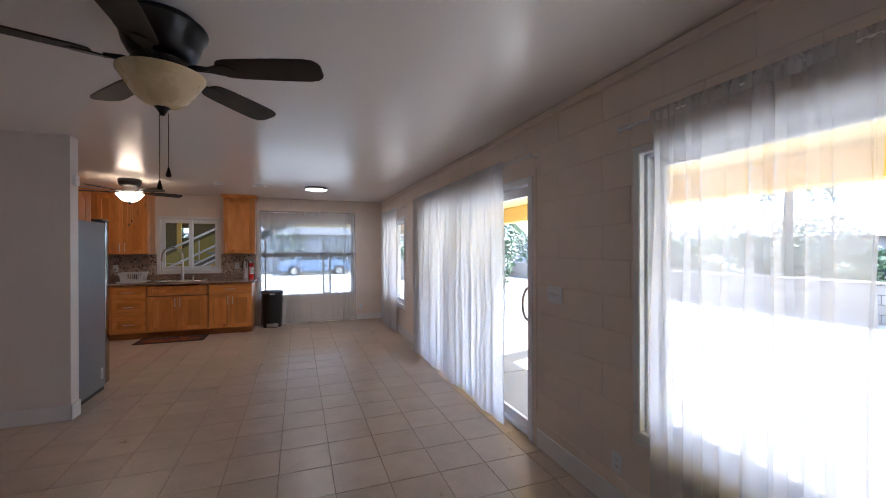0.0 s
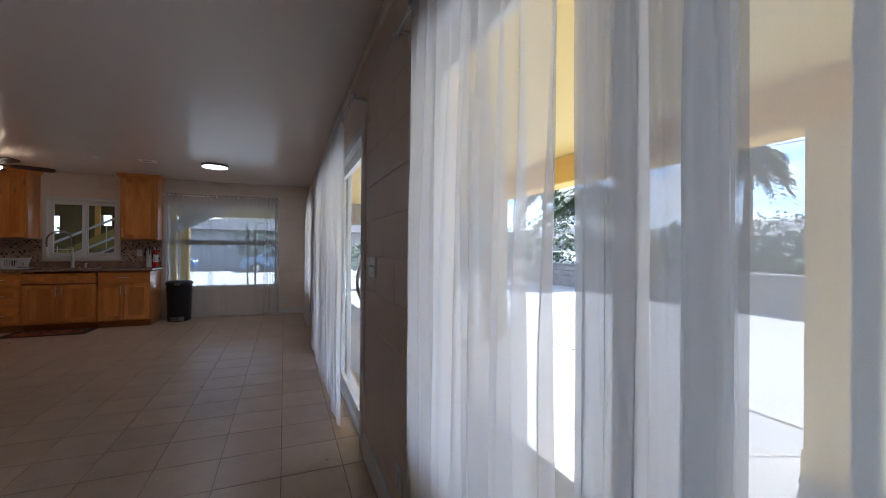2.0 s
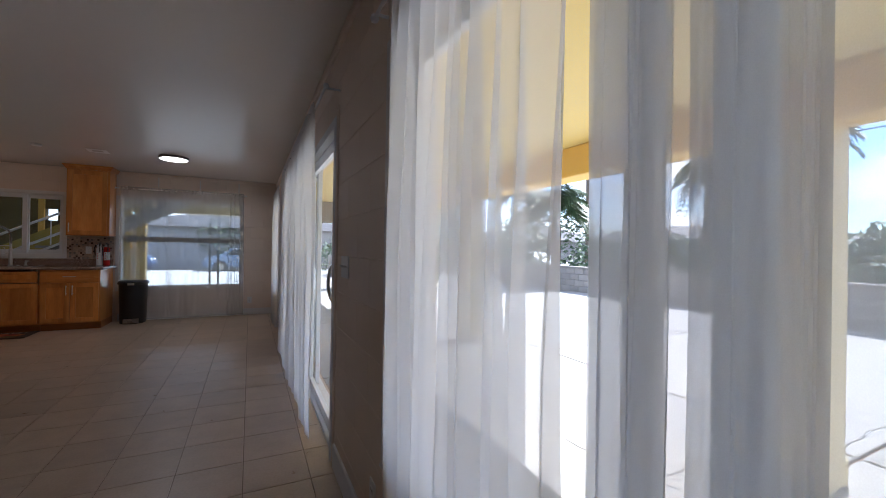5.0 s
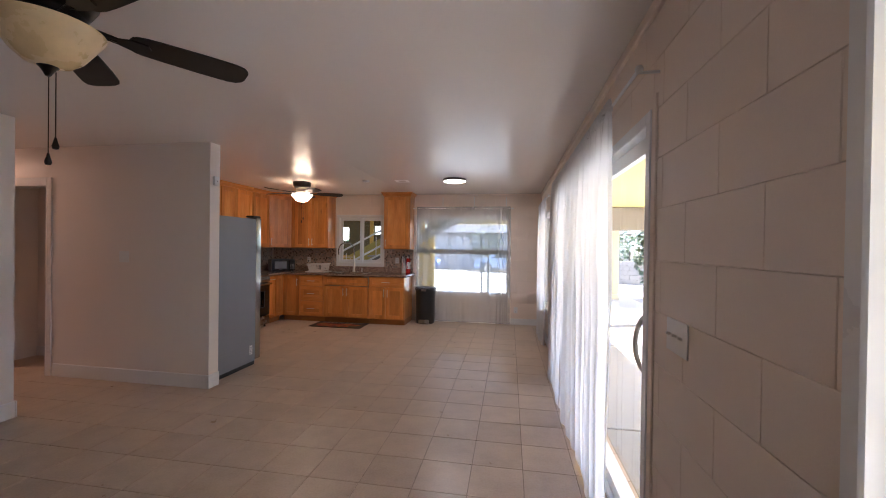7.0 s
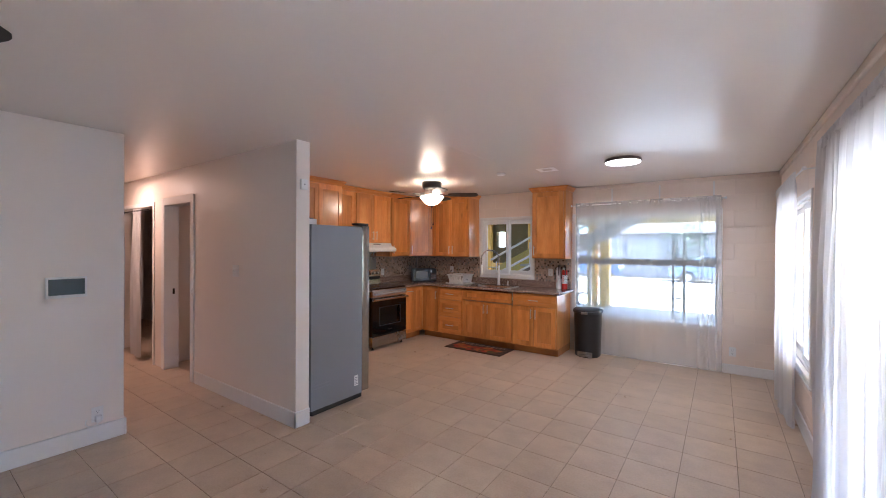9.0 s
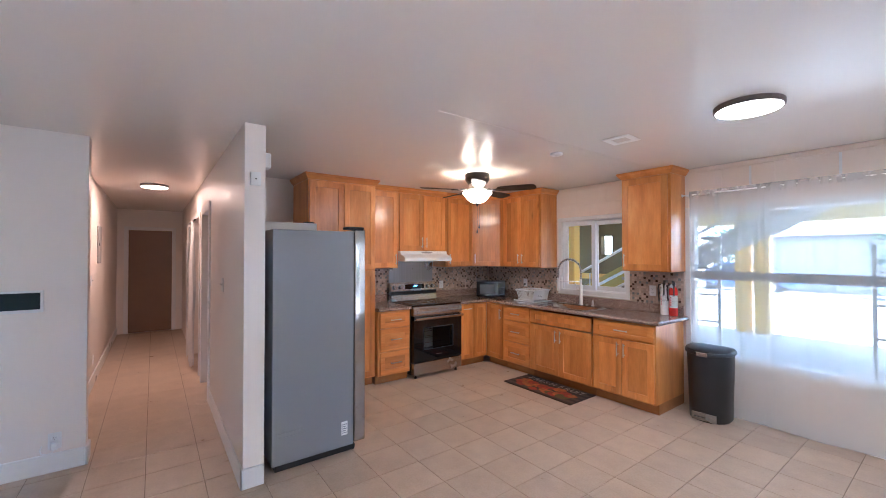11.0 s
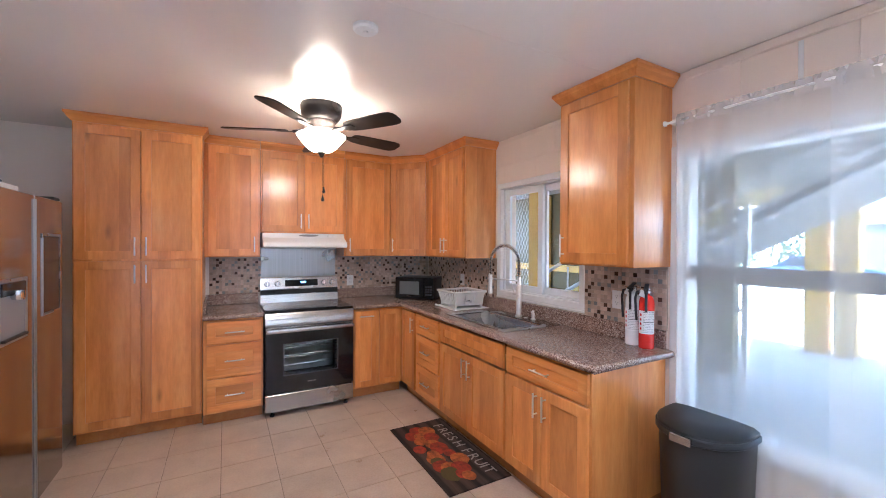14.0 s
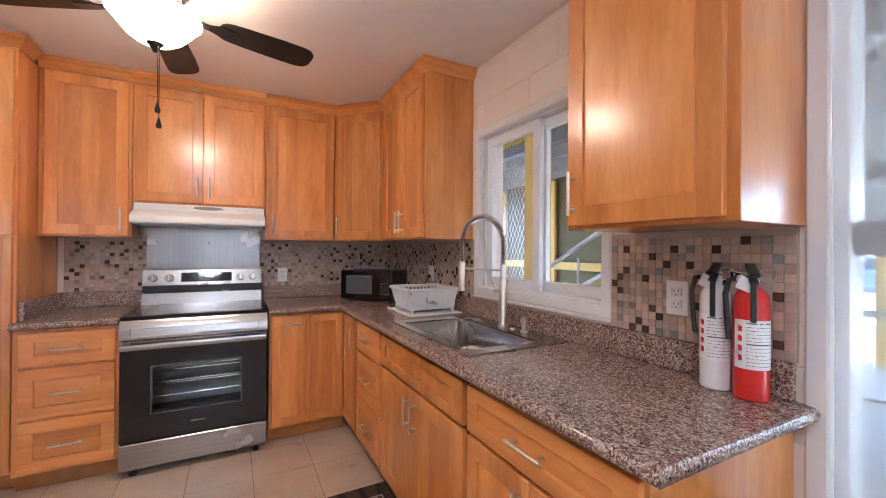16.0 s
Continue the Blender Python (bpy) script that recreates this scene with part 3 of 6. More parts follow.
part("leaf", box(-8.598, -8.575, 3.40, 4.10, 0.012, 2.03, 0.003), M_BROWN, he)
part("casing", join(box(-8.598, -8.57, 3.33, 3.398, 0, 2.10, 0.004), box(-8.598, -8.57, 4.102, 4.17, 0, 2.10, 0.004), box(-8.598, -8.57, 3.398, 4.102, 2.033, 2.10, 0.004)), M_TRIM, he)
setting("door_3", join(box(-4.337, -4.322, 4.262, 4.425, 0, 2.03, 0.002), box(-3.598, -3.583, 4.262, 4.425, 0, 2.03, 0.002), box(-4.337, -3.583, 4.262, 4.425, 2.031, 2.046, 0.002),
        box(-4.41, -4.338, 4.262, 4.279, 0, 2.12, 0.003), box(-3.582, -3.525, 4.262, 4.279, 0, 2.12, 0.003), box(-4.338, -3.582, 4.262, 4.279, 2.047, 2.12, 0.003)), M_TRIM, "open doorway with a white jamb in the hallway", "doorway")
single("strike_plate", join(box(-4.322, -4.3195, 4.355, 4.38, 0.93, 1.0, 0.001)), M_BRONZE, "small dark metal strike plate on the jamb", "strike plate")
setting("door_4", join(box(-4.70, -4.66, 4.264, 4.279, 0, 2.10, 0.003), box(-6.0, -4.70, 4.264, 4.279, 2.05, 2.10, 0.003), box(-6.05, -6.0, 4.264, 4.279, 0, 2.10, 0.003)), M_TRIM, "closet opening with white casing in the hallway", "doorway")


def cloth(name, axis, plane, a0, a1, z0, z1, folds, amp, seed, material, flare=1.0, label="", nv=26):
    """A hanging sheer with uneven folds, gathered at the rod; axis is the wall's normal."""
    rnd = random.Random(seed)
    nu = max(40, int(folds * 11))
    ph = [(rnd.uniform(0.75, 1.3), rnd.uniform(0, 6.3), rnd.uniform(0.55, 1.2)) for _ in range(3)]
    bm = bmesh.new()
    rows = []
    hem = [rnd.uniform(-1, 1) for _ in range(int(folds) + 3)]
    for j in range(nv + 1):
        v = j / nv
        z = z1 + (z0 - z1) * v
        row = []
        for i in range(nu + 1):
            u = i / nu
            w = u * folds * 2 * math.pi
            warp = 4.2 * noise.noise((u * folds * 0.38, seed, 0.3)) + 0.8 * noise.noise((u * folds * 0.9, v * 0.7, seed + 9))
            s = math.sin(w + warp + 0.5 * noise.noise((u * 6, v * 1.6, seed)))
            k = (0.35 + 0.65 * min(1.0, v * 3)) * max(0.12, 0.7 + 1.25 * noise.noise((u * folds * 0.45, 2.0 + 0.5 * v, seed)))
            d = amp * k * (s + 0.35 * math.sin(2.3 * w + ph[0][1])) + 0.012 * noise.noise((u * 9, v * 3, seed + 5))
            a = a0 + (a1 - a0) * (0.5 + (u - 0.5) * (1 + 0.05 * (flare - 1) * v)) + 1.5 * amp * math.cos(w + warp) * min(1, v * 2)
            if v < 0.03:
                d = 0.25 * d + 0.006 * math.sin(w * 3)
            zz = z + (0.018 * noise.noise((u * folds * 0.4, 7.0, seed)) * v ** 6)
            row.append(bm.verts.new((plane + d, a, zz) if axis == "x" else (a, plane + d, zz)))
        rows.append(row)
    for p, q in zip(rows, rows[1:]):
        for i in range(nu):
            bm.faces.new((p[i], p[i + 1], q[i + 1], q[i]))
    return bm


def curtain(name, axis, plane, a0, a1, z0, z1, folds, amp, seed, material, label, group="sheer curtains"):
    t = thing(name, (plane, (a0 + a1) / 2, z0) if axis == "x" else ((a0 + a1) / 2, plane, z0), label, "curtain", group)
    part("panel", cloth(name, axis, plane, a0, a1, z0, z1, folds, amp, seed, material), material, t)
    part("heading", cloth(name, axis, plane, a0, a1, z1 - 0.03, z1 + 0.035, folds * 2.3, 0.012, seed + 3, material, 1, "", 3), material, t, "gathered ruffle along the rod")
    return t


def rod(axis, plane, a0, a1, z):
    p = (lambda a, d=0.0: (plane + d, a, z)) if axis == "x" else (lambda a, d=0.0: (a, plane + d, z))
    t = thing("curtain_rod", p((a0 + a1) / 2), "thin white curtain rod with end caps on wall brackets", "curtain rod", "curtain rods")
    part("pole", tube([p(a0), p(a1)], 0.007), M_VINYL, t)
    for a in (a0, a1):
        part("end_cap", moved(lathe([(0, -0.016), (0.012, -0.012), (0.016, 0), (0.012, 0.012), (0, 0.016)], 14), Matrix.Translation(p(a))), M_VINYL, t)
    wallp = (XR if axis == "x" else YF) - plane
    for a in (a0 + 0.03, a1 - 0.03):
        part("bracket", tube([p(a), p(a, wallp)], 0.006), M_VINYL, t)


PX = XR - 0.065
rod("x", XR - 0.045, -0.75, 1.66, 2.10)
PX1 = XR - 0.038
curtain("curtain", "x", PX1 - 0.012, 0.635, 1.46, 0.05, 2.10, 9.0, 0.028, 11, M_SHEERO, "white sheer curtain panel hanging over the window")
curtain("curtain", "x", PX1, -0.74, 0.612, 0.05, 2.10, 5, 0.005, 23, M_SHEERG, "thin white sheer curtain drawn flat over the window")
curtain("curtain", "x", PX1 - 0.010, 0.495, 0.612, 0.05, 2.10, 3, 0.005, 29, M_SHEERG, "folded edge of a thin white sheer curtain")
curtain("curtain", "x", PX1 - 0.012, 0.365, 0.475, 0.05, 2.10, 2, 0.004, 30, M_SHEERG, "doubled fold of a thin white sheer curtain")
rod("x", PX - 0.02, 2.47, 5.50, 2.14)
curtain("curtain", "x", PX - 0.035, 2.86, 4.15, 0.03, 2.14, 11, 0.038, 31, M_SHEER, "white sheer curtain gathered over the patio door")
curtain("curtain", "x", PX - 0.035, 4.10, 5.48, 0.03, 2.14, 13, 0.040, 37, M_SHEER, "white sheer curtain gathered over the patio door")
rod("x", PX, 6.25, 7.95, 2.14)
curtain("curtain", "x", PX - 0.01, 6.62, 7.92, 0.03, 2.14, 12, 0.03, 41, M_SHEER, "white sheer curtain over the window near the corner")
PY = YF - 0.075
rod("y", PY, -0.54, 1.34, 2.16)
curtain("curtain", "y", PY, -0.47, 0.24, 0.02, 2.16, 4, 0.005, 53, M_SHEERF, "thin white sheer curtain over the far window")
curtain("curtain", "y", PY - 0.006, 0.14, 1.12, 0.02, 2.16, 5, 0.005, 59, M_SHEERF, "thin white sheer curtain over the far window")
curtain("curtain", "y", PY - 0.004, 1.06, 1.30, 0.02, 2.16, 5, 0.014, 61, M_SHEERF, "bunched edge of a thin white sheer curtain")
curtain("curtain", "y", 4.22, -5.25, -4.98, 0.06, 1.99, 5, 0.03, 67, M_SHEER, "white curtain tied in the closet opening", "closet curtains")
curtain("curtain", "y", 4.22, -5.98, -5.60, 0.06, 1.99, 4, 0.03, 71, M_SHEER, "white curtain hanging in the closet opening", "closet curtains")
single("closet_rod", tube([(-6.0, 4.22, 2.0), (-4.70, 4.22, 2.0)], 0.012), M_BRONZE, "dark metal rod across the closet opening", "curtain rod")
cc = thing("washing_machine", (-5.2, 4.9, 0.0), "white top-loading laundry machine inside the closet", "laundry machine")
part("body", box(-5.55, -4.87, 4.60, 5.25, 0.02, 0.92, 0.02, 2), M_WHITEP, cc)
part("lid", box(-5.50, -4.92, 4.64, 5.05, 0.921, 0.94, 0.008), M_WHITEP, cc)
part("control_panel", box(-5.55, -4.87, 5.10, 5.25, 0.9205, 1.06, 0.015), M_WHITEP, cc)

# ---- kitchen ----
def pull(axis, face, a, b0, b1, upright, parent, r=0.0055):
    """A bar pull in front of a face whose normal is +x or -y."""
    def at(d, s, z):
        return (face + d, s, z) if axis == "x" else (s, face - d, z)
    if upright:
        pts, posts = [at(0.03, a, b0), at(0.03, a, b1)], [(a, b0 + 0.02), (a, b1 - 0.02)]
    else:
        pts, posts = [at(0.03, b0, a), at(0.03, b1, a)], [(b0 + 0.02, a), (b1 - 0.02, a)]
    bms = [tube(pts, r)]
    for s, z in posts:
        bms.append(tube([at(0.0, s, z), at(0.03, s, z)], r * 0.8, 8))
    return part("handle", join(*bms), M_NICKEL, parent, "satin nickel bar pull")


def front(name, axis, face, a0, a1, b0, b1, parent, rail=0.062, handle=None):
    """A shaker front: two stiles, two rails, a recessed panel."""
    d0, d1 = (face, face + 0.020) if axis == "x" else (face - 0.020, face)
    g = 0.0025
    a0, a1, b0, b1 = a0 + g, a1 - g, b0 + g, b1 - g
    r = min(rail, (b1 - b0) * 0.3)
    p0, p1 = (face + 0.002, face + 0.011) if axis == "x" else (face - 0.011, face - 0.002)
    horizontal = name == "drawer_front"
    body = ring(axis, d0, d1, a0, a1, b0, b1, rail, 0.002, r)
    wh = M_WOODY if axis == "x" else M_WOODX
    ob = part(name, body, wh if horizontal else M_WOODV, parent)
    part("panel", bar(axis, p0, p1, a0 + rail - 0.006, a1 - rail + 0.006, b0 + r - 0.006, b1 - r + 0.006, 0), wh if horizontal else M_WOODV, ob)
    if handle:
        f = face + 0.020 if axis == "x" else face - 0.020
        pull(axis, f, *handle, ob)
    return ob


def crown(pts, z, parent):
    """A crown moulding along a line of (x, y) with its outer side to the right hand."""
    prof = [(0.0, 0.0), (0.006, 0.0), (0.012, 0.012), (0.022, 0.022), (0.036, 0.045), (0.042, 0.048), (0.042, 0.066), (0.0, 0.066)]
    bm = bmesh.new()
    rows = []
    vs = [Vector(p) for p in pts]
    for i, p in enumerate(vs):
        d0 = (vs[i] - vs[i - 1]).normalized() if i else (vs[1] - vs[0]).normalized()
        d1 = (vs[i + 1] - vs[i]).normalized() if i + 1 < len(vs) else d0
        n0, n1 = Vector((d0.y, -d0.x)), Vector((d1.y, -d1.x))
        mi = (n0 + n1).normalized()
        mi = mi / max(0.3, mi.dot(n0))
        rows.append([bm.verts.new((p.x + mi.x * o, p.y + mi.y * o, z + h)) for o, h in prof])
    k = len(prof)
    for a, b in zip(rows, rows[1:]):
        for i in range(k):
            bm.faces.new((a[i], a[(i + 1) % k], b[(i + 1) % k], b[i]))
    bm.faces.new(rows[0][::-1])
    bm.faces.new(rows[-1])
    bmesh.ops.recalc_face_normals(bm, faces=bm.faces[:])
    return part("crown_moulding", bm, M_WOODY, parent, "", True)


UT, UB = 2.372, 1.375
XU, YU = -3.235, 7.95      # faces of the wall cabinets
XB, YC = -2.945, 7.675     # faces of the base cabinets

pn = thing("pantry_cabinet", (-3.28, 5.53, 0.0), "tall alder pantry cabinet with four shaker doors", "cabinet")
part("body", join(box(XS + 0.003, -3.0, 5.13, 5.93, 0.10, UT, 0.002)), M_WOODV, pn)
part("plinth", box(XS + 0.003, -3.06, 5.135, 5.925, 0.0, 0.10), M_WOODD, pn, "recessed plinth with shade painted in")
for a0, a1, hy in ((5.14, 5.53, 5.495), (5.53, 5.92, 5.565)):
    front("door", "x", -3.0, a0, a1, 0.115, 1.36, pn, handle=(hy, 1.19, 1.33, True))
    front("door", "x", -3.0, a0, a1, 1.37, 2.355, pn, handle=(hy, 1.40, 1.54, True))
crown([(XS + 0.003, 5.13), (-3.0, 5.13), (-3.0, 5.93), (-3.16, 5.93)][::1], UT, pn)


def upper_x(label, y0, y1, z0, doors, name="wall_cabinet"):
    c = thing(name, (XU, (y0 + y1) / 2, z0), label, "cabinet", "wall cabinets")
    part("body", box(XS + 0.003, XU, y0, y1, z0, UT, 0.002), M_WOODV, c)
    for a0, a1, hy in doors:
        front("door", "x", XU, a0, a1, z0 + 0.01, UT - 0.012, c, handle=(hy, z0 + 0.045, z0 + 0.185, True))
    crown([(XU, y0), (XU, y1)], UT, c)
    return c


upper_x("alder wall cabinet with one shaker door beside the pantry", 5.933, 6.375, UB, [(5.96, 6.36, 6.325)])
upper_x("short alder wall cabinet with two doors above the hood", 6.378, 7.152, 1.60, [(6.39, 6.765, 6.73), (6.765, 7.14, 6.80)])
upper_x("alder wall cabinet with one shaker door beside the hood", 7.155, 7.655, UB, [(7.17, 7.645, 7.205)])

# corner cabinet with a slanting front
dc = thing("corner_wall_cabinet", (-3.3, 8.0, UB), "alder corner wall cabinet with a slanting shaker door", "cabinet", "wall cabinets")
PA, PB = Vector((XU, 7.658)), Vector((-2.945, YU))
part("body", slab([(XS + 0.003, 7.658), (PA.x, PA.y), (PB.x, PB.y), (-2.945, YF - 0.003), (XS + 0.003, YF - 0.003)], UB, UT), M_WOODV, dc, "", False)
dd = (PB - PA)
ang = math.degrees(math.atan2(dd.y, dd.x))
L = dd.length
mdoor = pose(PA.x, PA.y, 0, 0, 0, ang)
q = part("door", moved(join(*[box(*b, 0.002) for b in ((0.012, 0.074, -0.020, 0, UB + 0.012, UT - 0.012), (L - 0.074, L - 0.012, -0.020, 0, UB + 0.012, UT - 0.012),
         (0.074, L - 0.074, -0.020, 0, UB + 0.012, UB + 0.074), (0.074, L - 0.074, -0.020, 0, UT - 0.074, UT - 0.012))]), mdoor), M_WOODV, dc)
part("panel", moved(box(0.068, L - 0.068, -0.011, -0.002, UB + 0.068, UT - 0.068), mdoor), M_WOODV, q)
part("handle", moved(join(tube([(0.045, -0.05, UB + 0.045), (0.045, -0.05, UB + 0.185)], 0.0055), tube([(0.045, -0.05, UB + 0.065), (0.045, -0.02, UB + 0.065)], 0.0045), tube([(0.045, -0.05, UB + 0.165), (0.045, -0.02, UB + 0.165)], 0.0045)), mdoor), M_NICKEL, q, "satin nickel bar pull")
crown([tuple(PA), tuple(PB)], UT, dc)


def upper_y(label, x0, x1, doors, ends):
    c = thing("wall_cabinet", ((x0 + x1) / 2, YU, UB), label, "cabinet", "wall cabinets")
    part("body", box(x0, x1, YU, YF - 0.003, UB, UT, 0.002), M_WOODV, c)
    for a0, a1, hx in doors:
        front("door", "y", YU, a0, a1, UB + 0.01, UT - 0.012, c, handle=(hx, UB + 0.045, UB + 0.185, True))
    pts = [(x0, YU), (x1, YU)]
    if ends[0]:
        pts = [(x0, YF - 0.003)] + pts
    if ends[1]:
        pts = pts + [(x1, YF - 0.003)]
    crown(pts, UT, c)


upper_y("alder wall cabinet with two shaker doors beside the window", -2.942, -2.17, [(-2.86, -2.515, -2.55), (-2.515, -2.185, -2.48)], (False, True))
upper_y("alder wall cabinet with one shaker door above the counter end", -1.05, -0.54, [(-1.04, -0.565, -1.005)], (True, True))


def base_x(label, y0, y1, fronts):
    c = thing("base_cabinet", (XB, (y0 + y1) / 2, 0), label, "cabinet", "base cabinets")
    part("body", box(XS + 0.003, XB, y0, y1, 0.10, 0.868, 0.002), M_WOODV, c)
    part("plinth", box(XS + 0.003, XB - 0.06, y0, y1, 0, 0.0995), M_WOODD, c, "recessed plinth with shade painted in")
    for f in fronts:
        front(f[0], "x", XB, *f[1:5], c, f[5], f[6])


def base_y(label, x0, x1, fronts):
    c = thing("base_cabinet", ((x0 + x1) / 2, YC, 0), label, "cabinet", "base cabinets")
    part("body", box(x0, x1, YC, YF - 0.003, 0.10, 0.66 if fronts[0][0] == "false_front" else 0.868, 0.002), M_WOODV, c)
    part("plinth", box(x0, x1, YC + 0.06, YF - 0.003, 0, 0.0995), M_WOODD, c, "recessed plinth with shade painted in")
    for f in fronts:
        front(f[0], "y", YC, *f[1:5], c, f[5], f[6])


DZ = ((0.115, 0.385), (0.395, 0.665), (0.675, 0.855))
base_x("alder base cabinet with three drawers beside the range", 5.935, 6.38, [("drawer_front", 5.96, 6.365, z0, z1, 0.062, ((z0 + z1) / 2, 6.09, 6.235, False)) for z0, z1 in DZ])
base_x("narrow alder base cabinet with two doors beside the range", 7.165, YC, [("door", 7.18, 7.40, 0.115, 0.855, 0.05, (0.80, 7.22, 7.36, False)), ("door", 7.425, 7.655, 0.115, 0.855, 0.05, None)])
base_y("narrow alder corner base cabinet with one door", XB + 0.001, -2.585, [("door", -2.915, -2.60, 0.115, 0.855, 0.055, (-2.635, 0.66, 0.80, True))])
base_y("alder base cabinet with three drawers beside the sink", -2.582, -2.115, [("drawer_front", -2.57, -2.125, z0, z1, 0.062, ((z0 + z1) / 2, -2.42, -2.275, False)) for z0, z1 in DZ])
base_y("alder sink base cabinet with two shaker doors", -2.112, -1.235, [("false_front", -2.10, -1.245, 0.695, 0.855, 0.062, None), ("door", -2.10, -1.675, 0.115, 0.685, 0.062, (-1.71, 0.51, 0.65, True)), ("door", -1.675, -1.245, 0.115, 0.685, 0.062, (-1.64, 0.51, 0.65, True))])
base_y("alder base cabinet with one drawer and two doors", -1.232, -0.565, [("drawer_front", -1.22, -0.575, 0.695, 0.855, 0.062, (0.775, -0.97, -0.825, False)), ("door", -1.22, -0.90, 0.115, 0.685, 0.062, (-0.935, 0.51, 0.65, True)), ("door", -0.90, -0.575, 0.115, 0.685, 0.062, (-0.865, 0.51, 0.65, True))])

# granite worktops with an opening for the sink
SX0, SX1, SY0, SY1 = -2.11, -1.33, 7.745, 8.215
wt = thing("worktop", (-1.7, 7.98, 0.87), "speckled brown polished granite worktop with upstand", "worktop")
CF, CE = 7.645, -0.525
top_rects = cut_rects((XB + 0.03, CE, CF, YF - 0.002), [(SX0 + 0.02, SX1 - 0.02, SY0 + 0.02, SY1 - 0.02)])
part("slab", plate(top_rects + [(XS + 0.002, XB + 0.03, 7.163, YF - 0.002)], 0.872, 0.910), M_GRANITE, wt, "", False)
part("rounded_edge", join(tube([(XB + 0.03, CF, 0.891), (CE, CF, 0.891), (CE, YF - 0.002, 0.891)], 0.019, 12), tube([(XB + 0.03, 7.163, 0.891), (XB + 0.03, CF, 0.891)], 0.019, 12)), M_GRANITE, wt)
part("upstand", join(box(-2.94, -0.56, YF - 0.024, YF - 0.003, 0.911, 1.012, 0.002), box(XS + 0.003, XS + 0.024, 7.163, YF - 0.025, 0.911, 1.012, 0.002), box(XS + 0.025, -2.941, YF - 0.024, YF - 0.003, 0.911, 1.012, 0.002)), M_GRANITE, wt)
wl = thing("worktop", (-3.2, 6.15, 0.87), "short speckled brown granite worktop beside the pantry", "worktop")
part("slab", box(XS + 0.002, XB + 0.03, 5.935, 6.382, 0.872, 0.910, 0.0), M_GRANITE, wl, "", False)
part("rounded_edge", tube([(XB + 0.03, 5.935, 0.891), (XB + 0.03, 6.382, 0.891)], 0.019, 12), M_GRANITE, wl)
part("upstand", join(box(XS + 0.003, XS + 0.024, 5.956, 6.382, 0.911, 1.012, 0.002), box(XS + 0.003, -3.01, 5.935, 5.955, 0.911, 1.012, 0.002)), M_GRANITE, wl)


# ---- appliances ----
def extrude_y(profile, y0, y1, bev=0.0):
    """A shape with one outline in x and z all along y."""
    bm = bmesh.new()
    a = [bm.verts.new((x, y0, z)) for x, z in profile]
    b = [bm.verts.new((x, y1, z)) for x, z in profile]
    k = len(profile)
    for i in range(k):
        bm.faces.new((a[i], a[(i + 1) % k], b[(i + 1) % k], b[i]))
    bm.faces.new(a[::-1])
    bm.faces.new(b)
    bmesh.ops.recalc_face_normals(bm, faces=bm.faces[:])
    if bev:
        bmesh.ops.bevel(bm, geom=bm.edges[:], offset=bev, segments=2, affect="EDGES")
    return bm


def disc_on(x, y, z, r, depth, axis="x", n=24):
    """A short turned knob that faces +x or -y."""
    m = pose(x, y, z, 0, 90, 0) if axis == "x" else pose(x, y, z, 90, 0, 0)
    return moved(lathe([(0, 0), (r, 0), (r, depth * 0.8), (r * 0.9, depth), (0, depth)], n), m)


M_BLUE = glowing("blue_display", (0.1, 0.45, 1.0), 4.0, (0.05, 0.1, 0.3))
M_DARKIN = plain("grey_oven_liner", (0.52, 0.54, 0.55), 0.4, var=0.2)
RY0, RY1 = 6.390, 7.150
rg = thing("range", (-3.2, 6.77, 0.0), "stainless steel electric range with black glass oven door", "range")
part("body", join(box(-3.53, -2.93, RY0, RY0 + 0.03, 0.045, 0.893), box(-3.53, -2.93, RY1 - 0.03, RY1, 0.045, 0.893), box(-3.53, -3.50, RY0 + 0.03, RY1 - 0.03, 0.045, 0.893),
     box(-3.5, -2.93, RY0 + 0.03, RY1 - 0.03, 0.045, 0.20), box(-3.5, -2.93, RY0 + 0.03, RY1 - 0.03, 0.80, 0.893)), M_BLACK, rg, "black enamelled sides", False)
part("oven_cavity", box(-3.49, -3.48, RY0 + 0.05, RY1 - 0.05, 0.21, 0.79), M_DARKIN, rg, "", False)
for z in (0.38, 0.47, 0.56):
    part("oven_rack", join(*[tube([(-3.45 + 0.09 * k, RY0 + 0.04, z), (-3.45 + 0.09 * k, RY1 - 0.04, z)], 0.003, 6) for k in (1, 4)]), M_CHROME, rg)
part("cooktop", box(-3.50, -2.885, RY0 + 0.002, RY1 - 0.002, 0.894, 0.915, 0.004), M_GLOSSBLACK, rg, "black glass cooktop")
part("front_band", extrude_y([(-2.93, 0.785), (-2.862, 0.785), (-2.862, 0.86), (-2.884, 0.893), (-2.93, 0.893)], RY0, RY1, 0.003), M_STEEL, rg)
part("band_inset", ring("x", -2.8615, -2.859, RY0 + 0.05, RY1 - 0.05, 0.80, 0.85, 0.004, 0.001), M_STEEL, rg)
dr = part("oven_door", ring("x", -2.93, -2.868, RY0 + 0.003, RY1 - 0.003, 0.205, 0.775, 0.15, 0), M_GLOSSBLACK, rg, "black glass oven door")
ow = pane("x", -2.872, RY0 + 0.15, RY1 - 0.15, 0.345, 0.63, dr, M_OVENGLASS)
ow.name, ow["label"] = "oven_window", "see-through oven window"
part("window_border", ring("x", -2.8675, -2.8655, RY0 + 0.145, RY1 - 0.145, 0.35, 0.63, 0.006, 0), plain("grey_print", (0.12, 0.12, 0.125), 0.3), dr)
